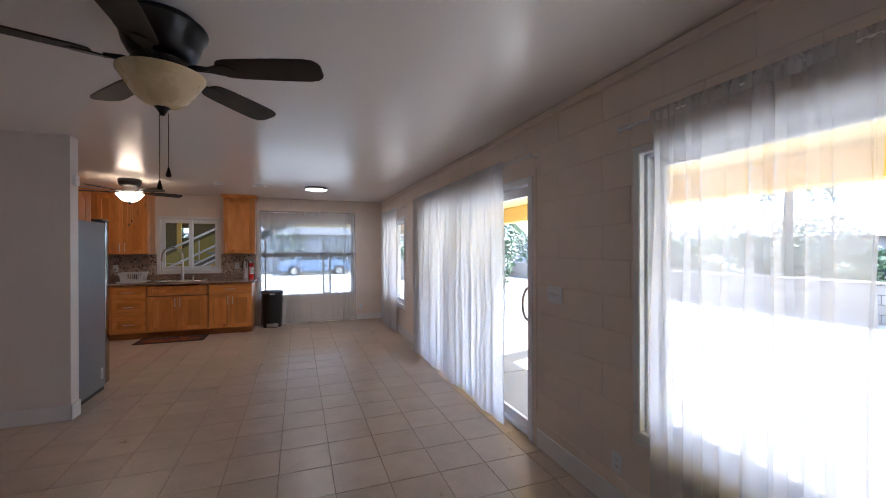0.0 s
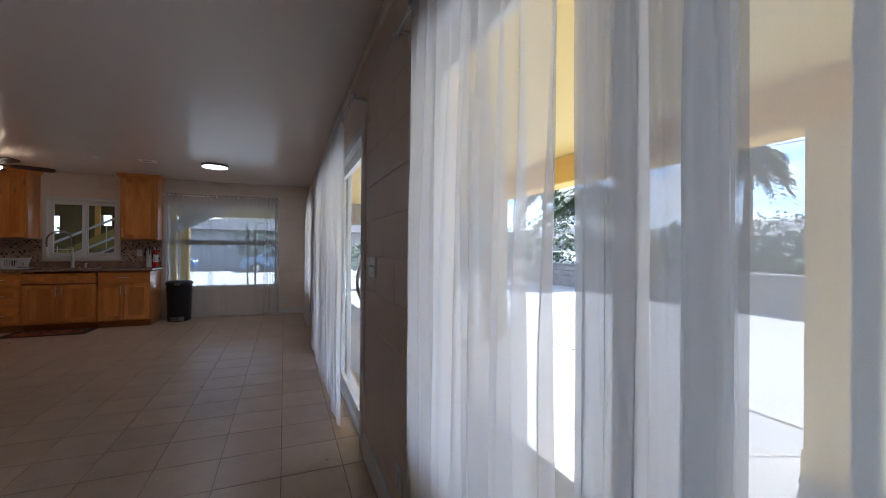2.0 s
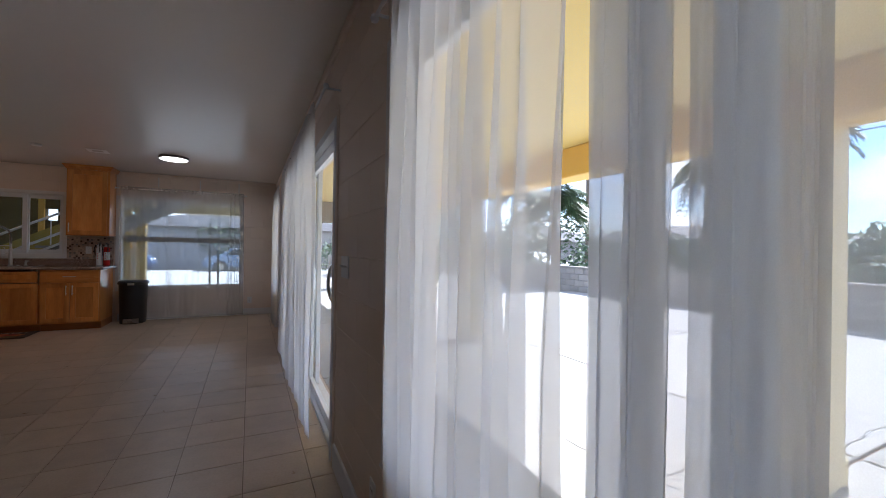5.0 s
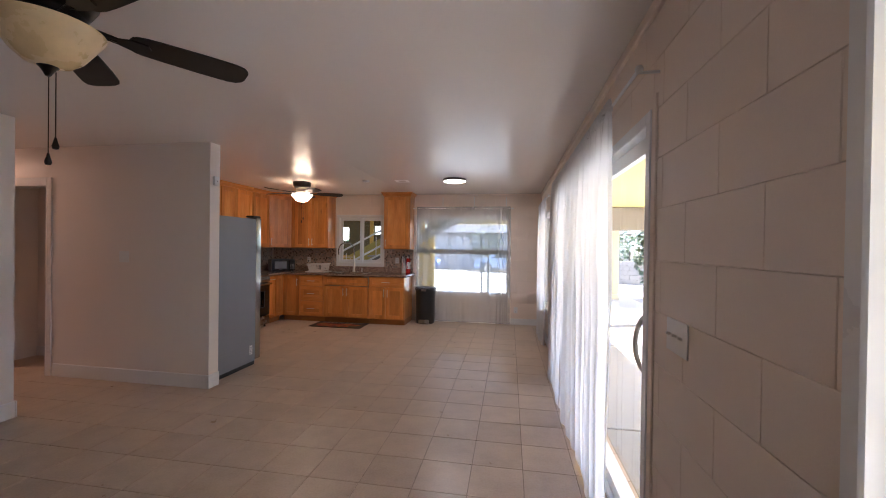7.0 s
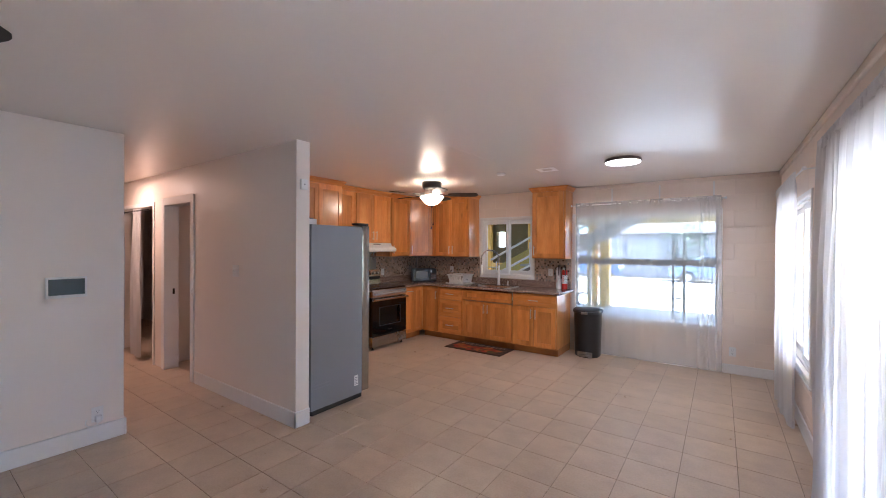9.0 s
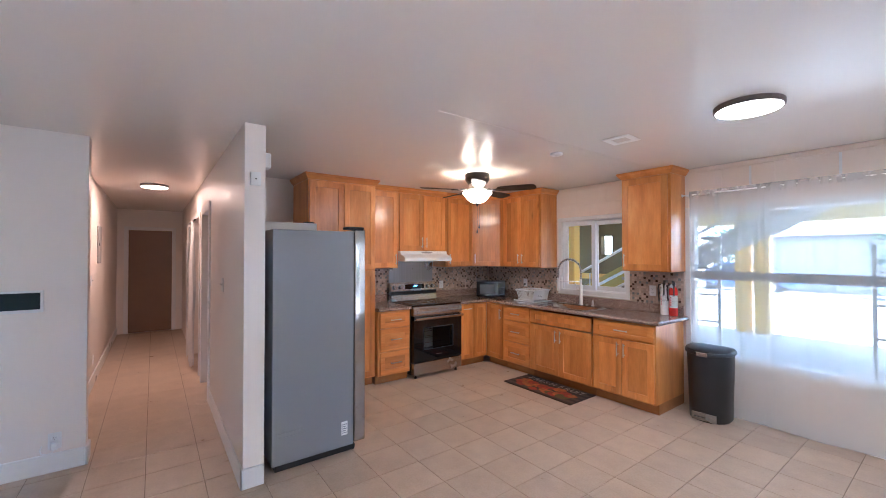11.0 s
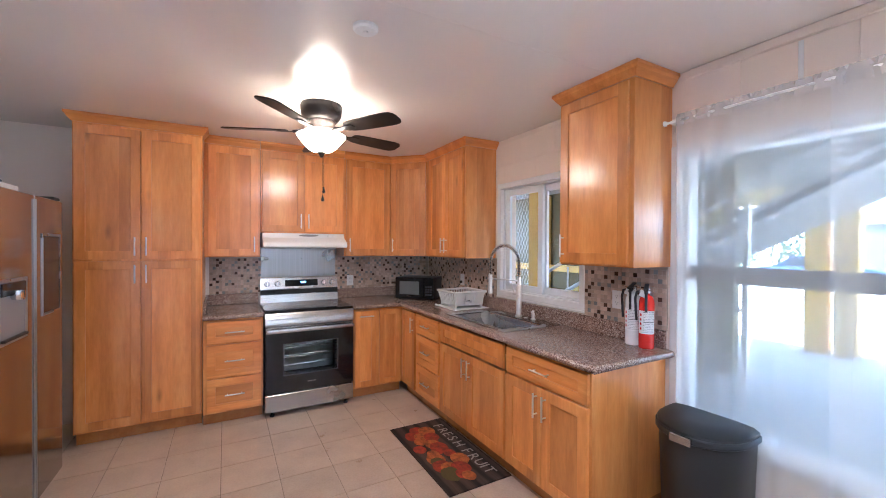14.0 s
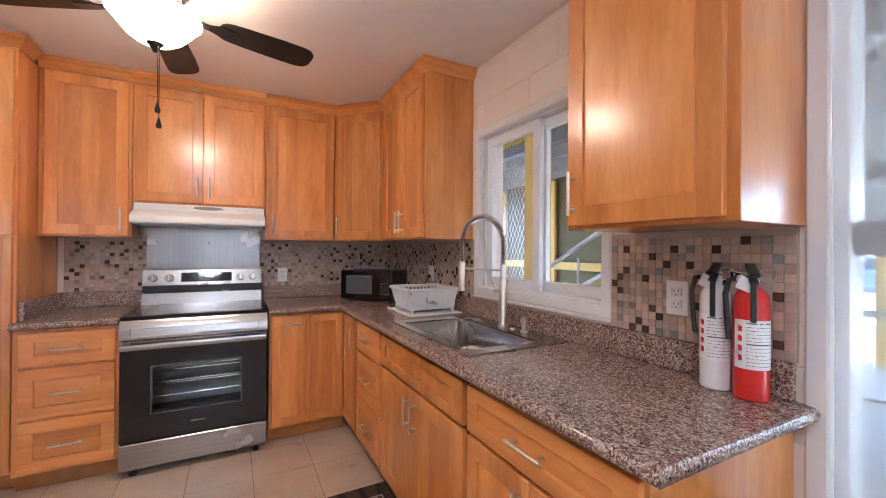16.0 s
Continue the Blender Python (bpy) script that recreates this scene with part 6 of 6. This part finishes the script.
for k in range(45):
    ob = new("cap_stone", capw)
    ob.location = (11.24, -2 + 0.4 * k, 0.702)
    ob.parent = lw_

M_LEAF = plain("palm_leaf", (0.055, 0.095, 0.028), 0.5, var=0.4, fine=8, coarse=2)
M_BARK = plain("palm_bark", (0.17, 0.13, 0.095), 0.9, var=0.3, fine=20, coarse=3, bump=0.5)
M_BUSH = plain("shrub_leaf", (0.045, 0.09, 0.03), 0.6, var=0.4, fine=6, coarse=1.5)


def palm(x, y, h, r, seed, lean=0.3, fronds=22, droop=1.0):
    rnd = random.Random(seed)
    t = thing("palm_tree", (x, y, -0.2), "palm tree with a ringed trunk and drooping fronds", "palm tree", "palm trees")
    lx, ly = rnd.uniform(-lean, lean), rnd.uniform(-lean, lean)
    pts = [(x + lx * (k / 8) ** 2, y + ly * (k / 8) ** 2, -0.2 + (h + 0.2) * k / 8) for k in range(9)]
    part("trunk", join(*[moved(lathe([(0.17 - 0.008 * k, 0), (0.15 - 0.008 * k, (h + 0.2) / 8)], 12), Matrix.Translation(pts[k])) for k in range(8)]), M_BARK, t)
    bm = bmesh.new()
    top = Vector(pts[-1])
    for f in range(fronds):
        az = 2 * math.pi * f / fronds + rnd.uniform(-0.15, 0.15)
        el = rnd.uniform(-0.5, 1.2)
        out = Vector((math.cos(az), math.sin(az), 0))
        sid = Vector((-math.sin(az), math.cos(az), 0))
        L_ = r * rnd.uniform(0.8, 1.1)
        for s in range(18):
            u = (s + 1) / 18
            p = top + out * (L_ * u * math.cos(el * 0.7)) + Vector((0, 0, L_ * (math.sin(el) * u - droop * 0.75 * u * u)))
            w = 0.52 * r * math.sin(math.pi * min(1, u * 0.9 + 0.12)) * rnd.uniform(0.7, 1.1)
            for sg in (-1, 1):
                tip = p + sid * (sg * w * 0.8) + out * (w * 0.5) + Vector((0, 0, -w * rnd.uniform(0.3, 0.8)))
                a = p + out * 0.055
                b = p - out * 0.055
                bm.faces.new([bm.verts.new(q) for q in (a, b, tip)])
    part("crown", bm, M_LEAF, t, "", False)


def shrub(x, y, z, r, h, seed, n=420):
    rnd = random.Random(seed)
    bm = bmesh.new()
    for _ in range(n):
        d = Vector((rnd.gauss(0, 1), rnd.gauss(0, 1), rnd.gauss(0, 1))).normalized() * rnd.uniform(0.5, 1.0)
        p = Vector((x + d.x * r * (0.8 + 0.3 * noise.noise(d * 2)), y + d.y * r, z + h * 0.5 + d.z * h * 0.5))
        a = Vector((rnd.gauss(0, 1), rnd.gauss(0, 1), rnd.gauss(0, 1))).normalized()
        b = a.orthogonal().normalized()
        s = rnd.uniform(0.06, 0.14)
        bm.faces.new([bm.verts.new(q) for q in (p + a * s, p + b * s * 0.6, p - a * s, p - b * s * 0.6)])
    t = thing("shrub", (x, y, z), "dense green shrub behind the garden wall", "shrub", "shrubs")
    part("stem", tube([(x, y, -0.2), (x, y, z + h * 0.6)], 0.04, 8), M_BARK, t)
    part("leaves", bm, M_BUSH, t, "", False)


palm(12.6, 12.6, 3.4, 1.9, 3, 0.3, 40)
palm(14.9, 8.0, 4.3, 1.2, 4, 0.2, 54, 1.7)
palm(25.0, 8.6, 7.2, 2.0, 5, 0.8)
palm(21.0, 3.2, 6.0, 1.9, 6, 0.5)
palm(17.0, 21.0, 5.2, 2.0, 8)
palm(9.5, 17.5, 3.0, 1.7, 9)
for k, (sx, sy, sr, sh) in enumerate(((13.2, 10.6, 1.2, 1.9), (13.1, 8.6, 1.1, 1.6), (13.4, 13.2, 1.5, 2.2), (13.2, 6.7, 1.0, 1.5), (13.2, 3.4, 1.0, 1.4), (13.0, 15.5, 1.4, 1.9), (13.4, 19.0, 1.6, 2.4), (13.2, 5.0, 1.0, 1.1), (13.2, 1.8, 1.2, 1.3), (13.0, -1.5, 1.0, 1.2), (12.5, 22.5, 1.6, 2.6), (19, 9.5, 1.6, 1.6), (20, 5.5, 1.6, 1.5))):
    shrub(sx, sy, -0.1, sr * 1.15, sh * (1.15 + 0.35 * (k % 3)), 40 + k, 950)

M_STUCCO = plain("grey_stucco", (0.34, 0.33, 0.33), 0.9, var=0.1)
M_ROOFT = plain("grey_roof", (0.13, 0.125, 0.13), 0.85, var=0.2, fine=6)
M_DARKGLASS = plain("dark_window_glass", (0.03, 0.04, 0.05), 0.1)


def house(x, y, w, d, h, rh, label):
    t = thing("house", (x, y, -0.2), label, "house", "houses over the street")
    part("wall", box(x - w / 2, x + w / 2, y - d / 2, y + d / 2, -0.2, h), M_STUCCO, t, "", False)
    bm = bmesh.new()
    e = 0.5
    q = [bm.verts.new(p) for p in ((x - w / 2 - e, y - d / 2 - e, h - 0.05), (x + w / 2 + e, y - d / 2 - e, h - 0.05), (x + w / 2 + e, y + d / 2 + e, h - 0.05), (x - w / 2 - e, y + d / 2 + e, h - 0.05), (x, y - d / 2 + 1, h + rh), (x, y + d / 2 - 1, h + rh))]
    for f in ((0, 1, 4), (1, 2, 5, 4), (2, 3, 5), (3, 0, 4, 5), (3, 2, 1, 0)):
        bm.faces.new([q[i] for i in f])
    part("roof", bm, M_ROOFT, t, "", False)
    for k in range(4):
        yy = y - d / 2 + d * (k + 0.5) / 4
        wn_ = part("window", ring("x", x - w / 2 - 0.04, x - w / 2 + 0.02, yy - 0.6, yy + 0.6, 0.8, 1.9, 0.08, 0), M_TRIM, t)
        part("pane", box(x - w / 2 - 0.012, x - w / 2 - 0.004, yy - 0.52, yy + 0.52, 0.88, 1.82), M_DARKGLASS, wn_, "", False)


house(29, 17, 9, 12, 2.1, 1.1, "single-storey grey stucco house with hipped roof")
house(31, 2, 9, 12, 2.1, 1.0, "single-storey grey stucco house with hipped roof")
house(26, 33, 10, 12, 2.3, 1.2, "single-storey grey stucco house with hipped roof")


def car(x, y, turn, paint, label):
    t = thing("car", (x, y, -0.2), label, "car", "parked cars", m=pose(x, y, -0.2, 0, 0, turn))
    prof = [(-2.1, 0.32), (-2.15, 0.62), (-1.95, 0.86), (-1.25, 0.95), (-0.65, 1.38), (0.7, 1.40), (1.25, 0.98), (1.95, 0.86), (2.15, 0.60), (2.1, 0.32)]
    part("body", moved(extrude_y(prof, -0.82, 0.82, 0.06), Matrix.Identity(4)), paint, t)
    part("glasshouse", extrude_y([(-1.05, 0.98), (-0.60, 1.33), (0.66, 1.34), (1.05, 1.0)], -0.835, 0.835), M_DARKGLASS, t)
    for wx in (-1.3, 1.3):
        for wy in (-0.78, 0.78):
            w_ = part("wheel", moved(lathe([(0, -0.1), (0.31, -0.1), (0.33, -0.07), (0.33, 0.07), (0.31, 0.1), (0, 0.1)], 24), pose(wx, wy, 0.33, 90)), M_BLACK, t)
            part("rim", moved(lathe([(0, -0.105), (0.19, -0.105), (0.2, -0.09), (0.2, 0.09), (0.19, 0.105), (0, 0.105)], 20), pose(wx, wy, 0.33, 90)), M_STEEL, w_)
    for wy in (-0.6, 0.6):
        part("headlight", box(2.04, 2.14, wy - 0.14, wy + 0.14, 0.62, 0.75, 0.03), M_WHITEP, t)


car(16.2, 12.2, 100, plain("silver_car_paint", (0.50, 0.51, 0.53), 0.3, metal=0.3), "silver parked car beyond the garden wall")
car(16.6, 5.2, 95, plain("dark_car_paint", (0.05, 0.055, 0.06), 0.25), "dark parked car beyond the garden wall")
car(16.4, 18.6, 92, plain("white_car_paint", (0.7, 0.7, 0.7), 0.3), "white parked car beyond the garden wall")
setting("road", box(14.0, 21.5, -60, 80, -0.24, -0.185), plain("asphalt", (0.06, 0.06, 0.06), 0.9, var=0.2, fine=20, bump=0.3), "grey asphalt street beyond the wall", "road")

for k, (sx, sy, sr, sh) in enumerate(((6.5, 12.9, 0.9, 3.3), (7.4, 13.6, 0.9, 3.0), (5.9, 14.0, 0.8, 3.4))):
    shrub(sx, sy, -0.1, sr, sh, 140 + k, 1600)

# power lines and far hills
for k, (zz, xx) in enumerate(((6.4, 22.0), (6.9, 22.1), (7.4, 22.2))):
    single("power_line", tube([(xx, -60 + 10 * j, zz - 0.5 * math.sin(math.pi * ((j % 4) / 4.0))) for j in range(15)], 0.02, 5), M_BLACK, "sagging black overhead power line", "power line", "power lines")
for py in (-60, -20, 20, 60):
    up = thing("utility_pole", (22.1, py, -0.2), "wooden utility pole with a crossarm", "utility pole", "utility poles")
    part("pole", tube([(22.1, py, -0.2), (22.1, py, 7.9)], 0.13, 12), M_BARK, up)
    part("crossarm", join(box(21.8, 22.4, py - 0.05, py + 0.05, 7.3, 7.4, 0.01), box(21.9, 22.3, py - 0.05, py + 0.05, 6.8, 6.9, 0.01), box(21.9, 22.3, py - 0.05, py + 0.05, 6.3, 6.4, 0.01)), M_BARK, up)
hb = bmesh.new()
rows = []
for j in range(3):
    rows.append([hb.verts.new((170 + 40 * j, -420 + 12 * i, -1 + (0 if j == 0 else (9 + 7 * noise.noise((i * 0.13, j, 1)) + 2.5 * noise.noise((i * 0.5, j, 2))) * (1 if j == 1 else 1.3)))) for i in range(75)])
for p, q_ in zip(rows, rows[1:]):
    for i in range(74):
        hb.faces.new((p[i], p[i + 1], q_[i + 1], q_[i]))
setting("backdrop_hills", hb, plain("hazy_hill", (0.10, 0.13, 0.10), 0.95, var=0.3, fine=0.3, coarse=0.04), "low green hills far away", "backdrop", "structure", True)

# ---- carport behind the far wall ----
M_UNDER = plain("grey_soffit", (0.42, 0.41, 0.39), 0.85, var=0.1)
# Stretched unseen over the porch roof to shut out a slot of sun.
carport = setting("carport_ceiling", box(-9, 4.75, YF + 0.2, 15.0, 2.62, 2.74), M_UNDER, "grey carport ceiling on joists", "ceiling")
for k in range(12):
    o = new("joist", bpy.data.meshes["joist"] if k else mesh_of("joist", box(-9, XR + 0.2, -0.025, 0.025, 2.47, 2.619), M_UNDER))
    o.location = (0, YF + 0.7 + 0.5 * k, 0)
    o.parent = carport
setting("carport_beam", box(-9, XR + 0.2, 14.0, 14.3, 2.2, 2.469, 0.01), M_CREAM, "cream painted beam at the carport edge", "beam")
for x, y, zt in ((-7.2, 14.15, 2.2), (-1.74, 14.15, 2.2), (-1.40, 14.15, 2.2)):
    t = thing("column", (x, y, -0.1), "square yellow carport column", "column", "carport columns")
    part("shaft", box(x - 0.13, x + 0.13, y - 0.13, y + 0.13, -0.1, zt, 0.012, 2), M_YELLOW, t)
M_OLIVE = plain("yellow_green_paint", (0.52, 0.42, 0.11), 0.65, var=0.1, fine=20)
M_STAIRGREY = plain("grey_stair_paint", (0.22, 0.215, 0.21), 0.7, var=0.15, fine=20)
M_PALERAIL = plain("pale_painted_rail", (0.82, 0.83, 0.84), 0.4, var=0.1)
M_BROWNWALL = plain("brown_olive_wall", (0.17, 0.135, 0.055), 0.75, var=0.25, fine=12, coarse=1.2)
st = thing("staircase", (-1.4, 10.1, -0.1), "outdoor staircase with grey underside and thin pale rails", "staircase")
S0, S1 = Vector((-4.22, 0, -0.1)), Vector((0.86, 0, 2.62))
sl = (S1 - S0)
for y0, y1 in ((9.55, 9.62), (10.58, 10.65)):
    part("stringer", extrude_y([(S0.x + 0.05, -0.1), (S0.x + 0.25, -0.1), (S1.x + 0.20, S1.z - 0.03), (S1.x, S1.z - 0.03)], y0, y1), M_STAIRGREY, st, "grey painted stair stringer", False)
for k in range(14):
    u = (k + 0.5) / 14
    p = S0 + sl * u
    part("tread", box(p.x - 0.13, p.x + 0.16, 9.621, 10.579, p.z + 0.0, p.z + 0.045, 0.004), M_UNDER, st, "", False)
for yy in (9.58,):
    for up in (0.09, 0.45):
        part("handrail", tube([(S0.x - 0.05, 9.53, -0.05 + up), (S0.x + (2.45 + 0.05 - up) / sl.z * sl.x, 9.53, 2.45)], 0.022, 8), M_PALERAIL, st)
    part("edge_strip", tube([(S0.x + 0.06, 9.53, -0.09), (S1.x - 0.02, 9.53, 2.56)], 0.020, 8), M_PALERAIL, st)
    part("edge_strip", tube([(S0.x + 0.26, 9.53, -0.09), (S1.x + 0.18, 9.53, 2.56)], 0.018, 8), M_PALERAIL, st)
    part("soffit", extrude_y([(S0.x + 0.14, -0.1), (S0.x + 0.23, -0.1), (S1.x + 0.18, S1.z - 0.05), (S1.x + 0.09, S1.z - 0.05)], 9.621, 10.579), M_STAIRGREY, st, "", False)
    for k in range(6):
        u = (k + 0.4) / 7
        p = S0 + sl * u
        part("baluster", tube([(p.x, 9.53, p.z), (p.x, 9.53, p.z + 0.42)], 0.010, 6), M_PALERAIL, st)
part("side_panel", extrude_y([(S0.x + 0.3, 0.10), (-1.45, 0.10 + (-1.75 - S0.x) * sl.z / sl.x), (-1.45, 0.62 + (-1.75 - S0.x) * sl.z / sl.x), (S0.x + 0.3, 0.62)], 10.66, 10.70), M_OLIVE, st, "yellow-green painted side panel", False)
setting("wall_carport", join(*[box(a0, a1, 11.6, 11.75, c0, c1) for a0, a1, c0, c1 in cut_rects((-9, -1.75, -0.1, 2.62), [(-3.55, -3.30, 1.55, 1.95), (-2.55, -2.35, 1.75, 2.0)])]), M_BROWNWALL, "brown-olive painted carport wall", "wall")
setting("carport_post", box(-2.55, -2.40, 9.0, 9.15, -0.1, 2.47, 0.01), M_YELLOW, "yellow painted carport post", "post")


def ladder(x, y, h, w, label, tilt):
    t = thing("ladder", (x, y, -0.1), label, "ladder", "ladders", m=pose(x, y, -0.1, tilt, 0, 8))
    for s in (-w / 2, w / 2):
        part("rail", box(s - 0.016, s + 0.016, -0.03, 0.03, 0, h, 0.004), M_STEELZ, t)
    k = 0.3
    while k < h - 0.1:
        part("rung", tube([(-w / 2, 0, k), (w / 2, 0, k)], 0.013, 8), M_STEELZ, t)
        k += 0.3


ladder(-0.62, 8.85, 1.85, 0.38, "aluminium ladder standing outside the window", 0)
ladder(0.80, 8.95, 1.75, 0.14, "narrow folded ladder standing outside the window", -4)

# expanded-metal screen beside the stairs
es = thing("metal_screen", (-3.9, 9.45, -0.1), "grey expanded-metal screen in an olive frame", "metal screen")
part("frame", ring("y", 9.42, 9.48, -5.3, -2.75, -0.1, 2.45, 0.07), M_OLIVE, es)
part("mid_post", box(-4.06, -4.0, 9.42, 9.48, -0.03, 2.38, 0.004), M_OLIVE, es)
msh = []
for k in range(-42, 46):
    for sg in (-1, 1):
        x0_ = -4.03 + 0.055 * k
        pts_ = []
        for zz in np.linspace(0.0, 2.4, 9):
            xx = x0_ + sg * (zz - 1.2) * 0.5
            if -5.24 < xx < -2.81:
                pts_.append((xx, 9.45, zz))
        if len(pts_) > 1:
            msh.append(tube([pts_[0], pts_[-1]], 0.0022, 4))
part("mesh", join(*msh), M_STEEL, es)
for xx in (-6.2, -4.9, -3.7, -2.6):
    single("wall_batten", box(xx - 0.05, xx + 0.05, 11.54, 11.598, -0.1, 2.46, 0.006), M_YELLOW, "yellow painted batten on the carport wall", "batten", "wall battens")
single("wall_rail", box(-9, -1.75, 11.50, 11.538, 1.02, 1.14, 0.006), M_YELLOW, "yellow painted rail along the carport wall", "rail")

# garden wall and gate across the drive
lw2 = setting("garden_wall_north", box(4.7, 10.1, 19.06, 19.18, -0.2, 0.9), M_CMU, "grey concrete block garden wall across the drive", "wall")
for r in range(5):
    for k in range(13):
        ob = new("block", bpy.data.meshes["garden_block"] if "garden_block" in bpy.data.meshes else mesh_of("garden_block", box(0.004, 0.396, 0, 0.14, 0.004, 0.196, 0.006), M_CMU))
        ob.name = "block"
        ob.location = (4.72 + 0.4 * k + 0.1 * (r % 2), 18.92, -0.1 + 0.2 * r)
        ob.parent = lw2
gt = thing("metal_gate", (10.65, 19.1, -0.1), "grey metal gate with upright bars", "gate")
part("gate_frame", ring("y", 19.08, 19.12, 10.15, 11.2, 0.0, 1.25, 0.05), M_GREYRAIL, gt)
for k in range(8):
    part("bar", tube([(10.27 + 0.115 * k, 19.1, 0.04), (10.27 + 0.115 * k, 19.1, 1.21)], 0.011, 6), M_GREYRAIL, gt)
for k, xx in enumerate((5.4, 6.8, 8.2, 9.6, 11.0)):
    shrub(xx, 20.3, -0.1, 1.2, 2.0 + 0.4 * (k % 2), 70 + k, 700)

# cracks in the concrete
M_CRACK = plain("crack_dirt", (0.12, 0.11, 0.10), 0.95)
for seed, (cx, cy), ang_, n_seg in ((1, (3.0, 1.6), 12, 22), (2, (3.4, 2.6), -70, 12), (3, (4.9, 3.4), 40, 20), (4, (6.5, 5.5), -20, 22)):
    rc = random.Random(seed)
    bm = bmesh.new()
    a = radians(ang_)
    p = Vector((cx, cy, -0.0985))
    prev = None
    for k in range(n_seg):
        w = rc.uniform(0.003, 0.008)
        sd_ = Vector((-math.sin(a), math.cos(a), 0))
        cur = (bm.verts.new(p + sd_ * w), bm.verts.new(p - sd_ * w))
        if prev:
            bm.faces.new((prev[0], prev[1], cur[1], cur[0]))
        prev = cur
        p = p + Vector((math.cos(a), math.sin(a), 0)) * rc.uniform(0.08, 0.2)
        a += rc.uniform(-0.45, 0.45)
        a += 0.15 * (radians(ang_) - a)
    setting("pavement_crack", bm, M_CRACK, "dark wandering crack in the concrete", "crack")

# street side behind the carport
car(1.2, 25.6, 5, plain("blue_grey_paint", (0.20, 0.26, 0.36), 0.3), "blue-grey parked car behind the carport")
car(-5.4, 26.2, 3, plain("blue_car_paint", (0.06, 0.10, 0.20), 0.3), "dark blue parked car behind the carport")
house(1.5, 34, 16, 9, 2.5, 1.4, "single-storey grey stucco house behind the carport")
for k, xx in enumerate((-7.5, -5.2, -2.6, -0.2, 2.2)):
    shrub(xx * 1.4, 30.0 + 0.6 * (k % 3), -0.1, 1.9, 2.6 + 0.9 * (k % 2), 90 + k, 800)


# ---- floor tiles ----
def tile_mesh():
    return mesh_of("tile", box(-0.1632, 0.1632, -0.1632, 0.1632, -0.006, 0.0, 0.0012), M_TILE)


TP, TX, TY = 0.33, 1.40 + 0.165, 2.77 + 0.165
tm = tile_mesh()
verts, faces = [], []
src = [tuple(v.co) for v in tm.vertices]
srcf = [tuple(p.vertices) for p in tm.polygons]
for i in range(-33, 3):
    for j in range(-15, 18):
        cx, cy = TX + i * TP, TY + j * TP
        if cx < -8.7 or cx > XR + 0.17 or cy < YB or cy > YF + 0.16:
            continue
        if cx > -1.9 and 0.4 < cy:
            ob = new("tile", tm)
            ob.location = (cx, cy, 0)
            ob.parent = floor
        else:
            k = len(verts)
            verts += [(x + cx, y + cy, z) for x, y, z in src]
            faces += [tuple(v + k for v in f) for f in srcf]
fm = bpy.data.meshes.new("far_tiles")
fm.from_pydata(verts, [], faces)
fm.materials.append(M_TILE)
ft = new("far_tiles", fm)
ft.parent = floor
tagged(ft, kind="stuff")

# ---- painted blocks of the outer walls ----
def blocks(wall, axis, face, a_start, a_end, holes):
    cache = {}
    for r in range(13):
        z0, z1 = r * 0.2, min(H - 0.002, r * 0.2 + 0.2)
        if z1 - z0 < 0.03:
            continue
        off = 2.25 if r % 2 == 1 else 2.045
        k0 = math.floor((a_start - off) / 0.41) - 1
        a = off + k0 * 0.41
        while a < a_end:
            rect = (max(a, a_start), min(a + 0.41, a_end), z0, z1)
            a += 0.41
            if rect[1] - rect[0] < 0.02:
                continue
            for c0, c1, e0, e1 in cut_rects(rect, holes):
                if c1 - c0 < 0.012 or e1 - e0 < 0.012:
                    continue
                key = (round(c1 - c0, 3), round(e1 - e0, 3))
                if key not in cache:
                    w, h = key
                    g = 0.0003
                    cache[key] = mesh_of("block", bar(axis, 0.0, 0.019, g, w - g, g, h - g, 0.0022), M_BLOCK)
                ob = new("block", cache[key])
                ob.location = (face, c0, e0) if axis == "x" else (c0, face, e0)
                ob.parent = wall
                

we, wnr = bpy.data.objects["wall_east"], bpy.data.objects["wall_north"]
blocks(we, "x", XR, YB, YF, [WIN1, SLID, WIN3])
blocks(wnr, "y", YF, XS, XR, [WINF, WINK])
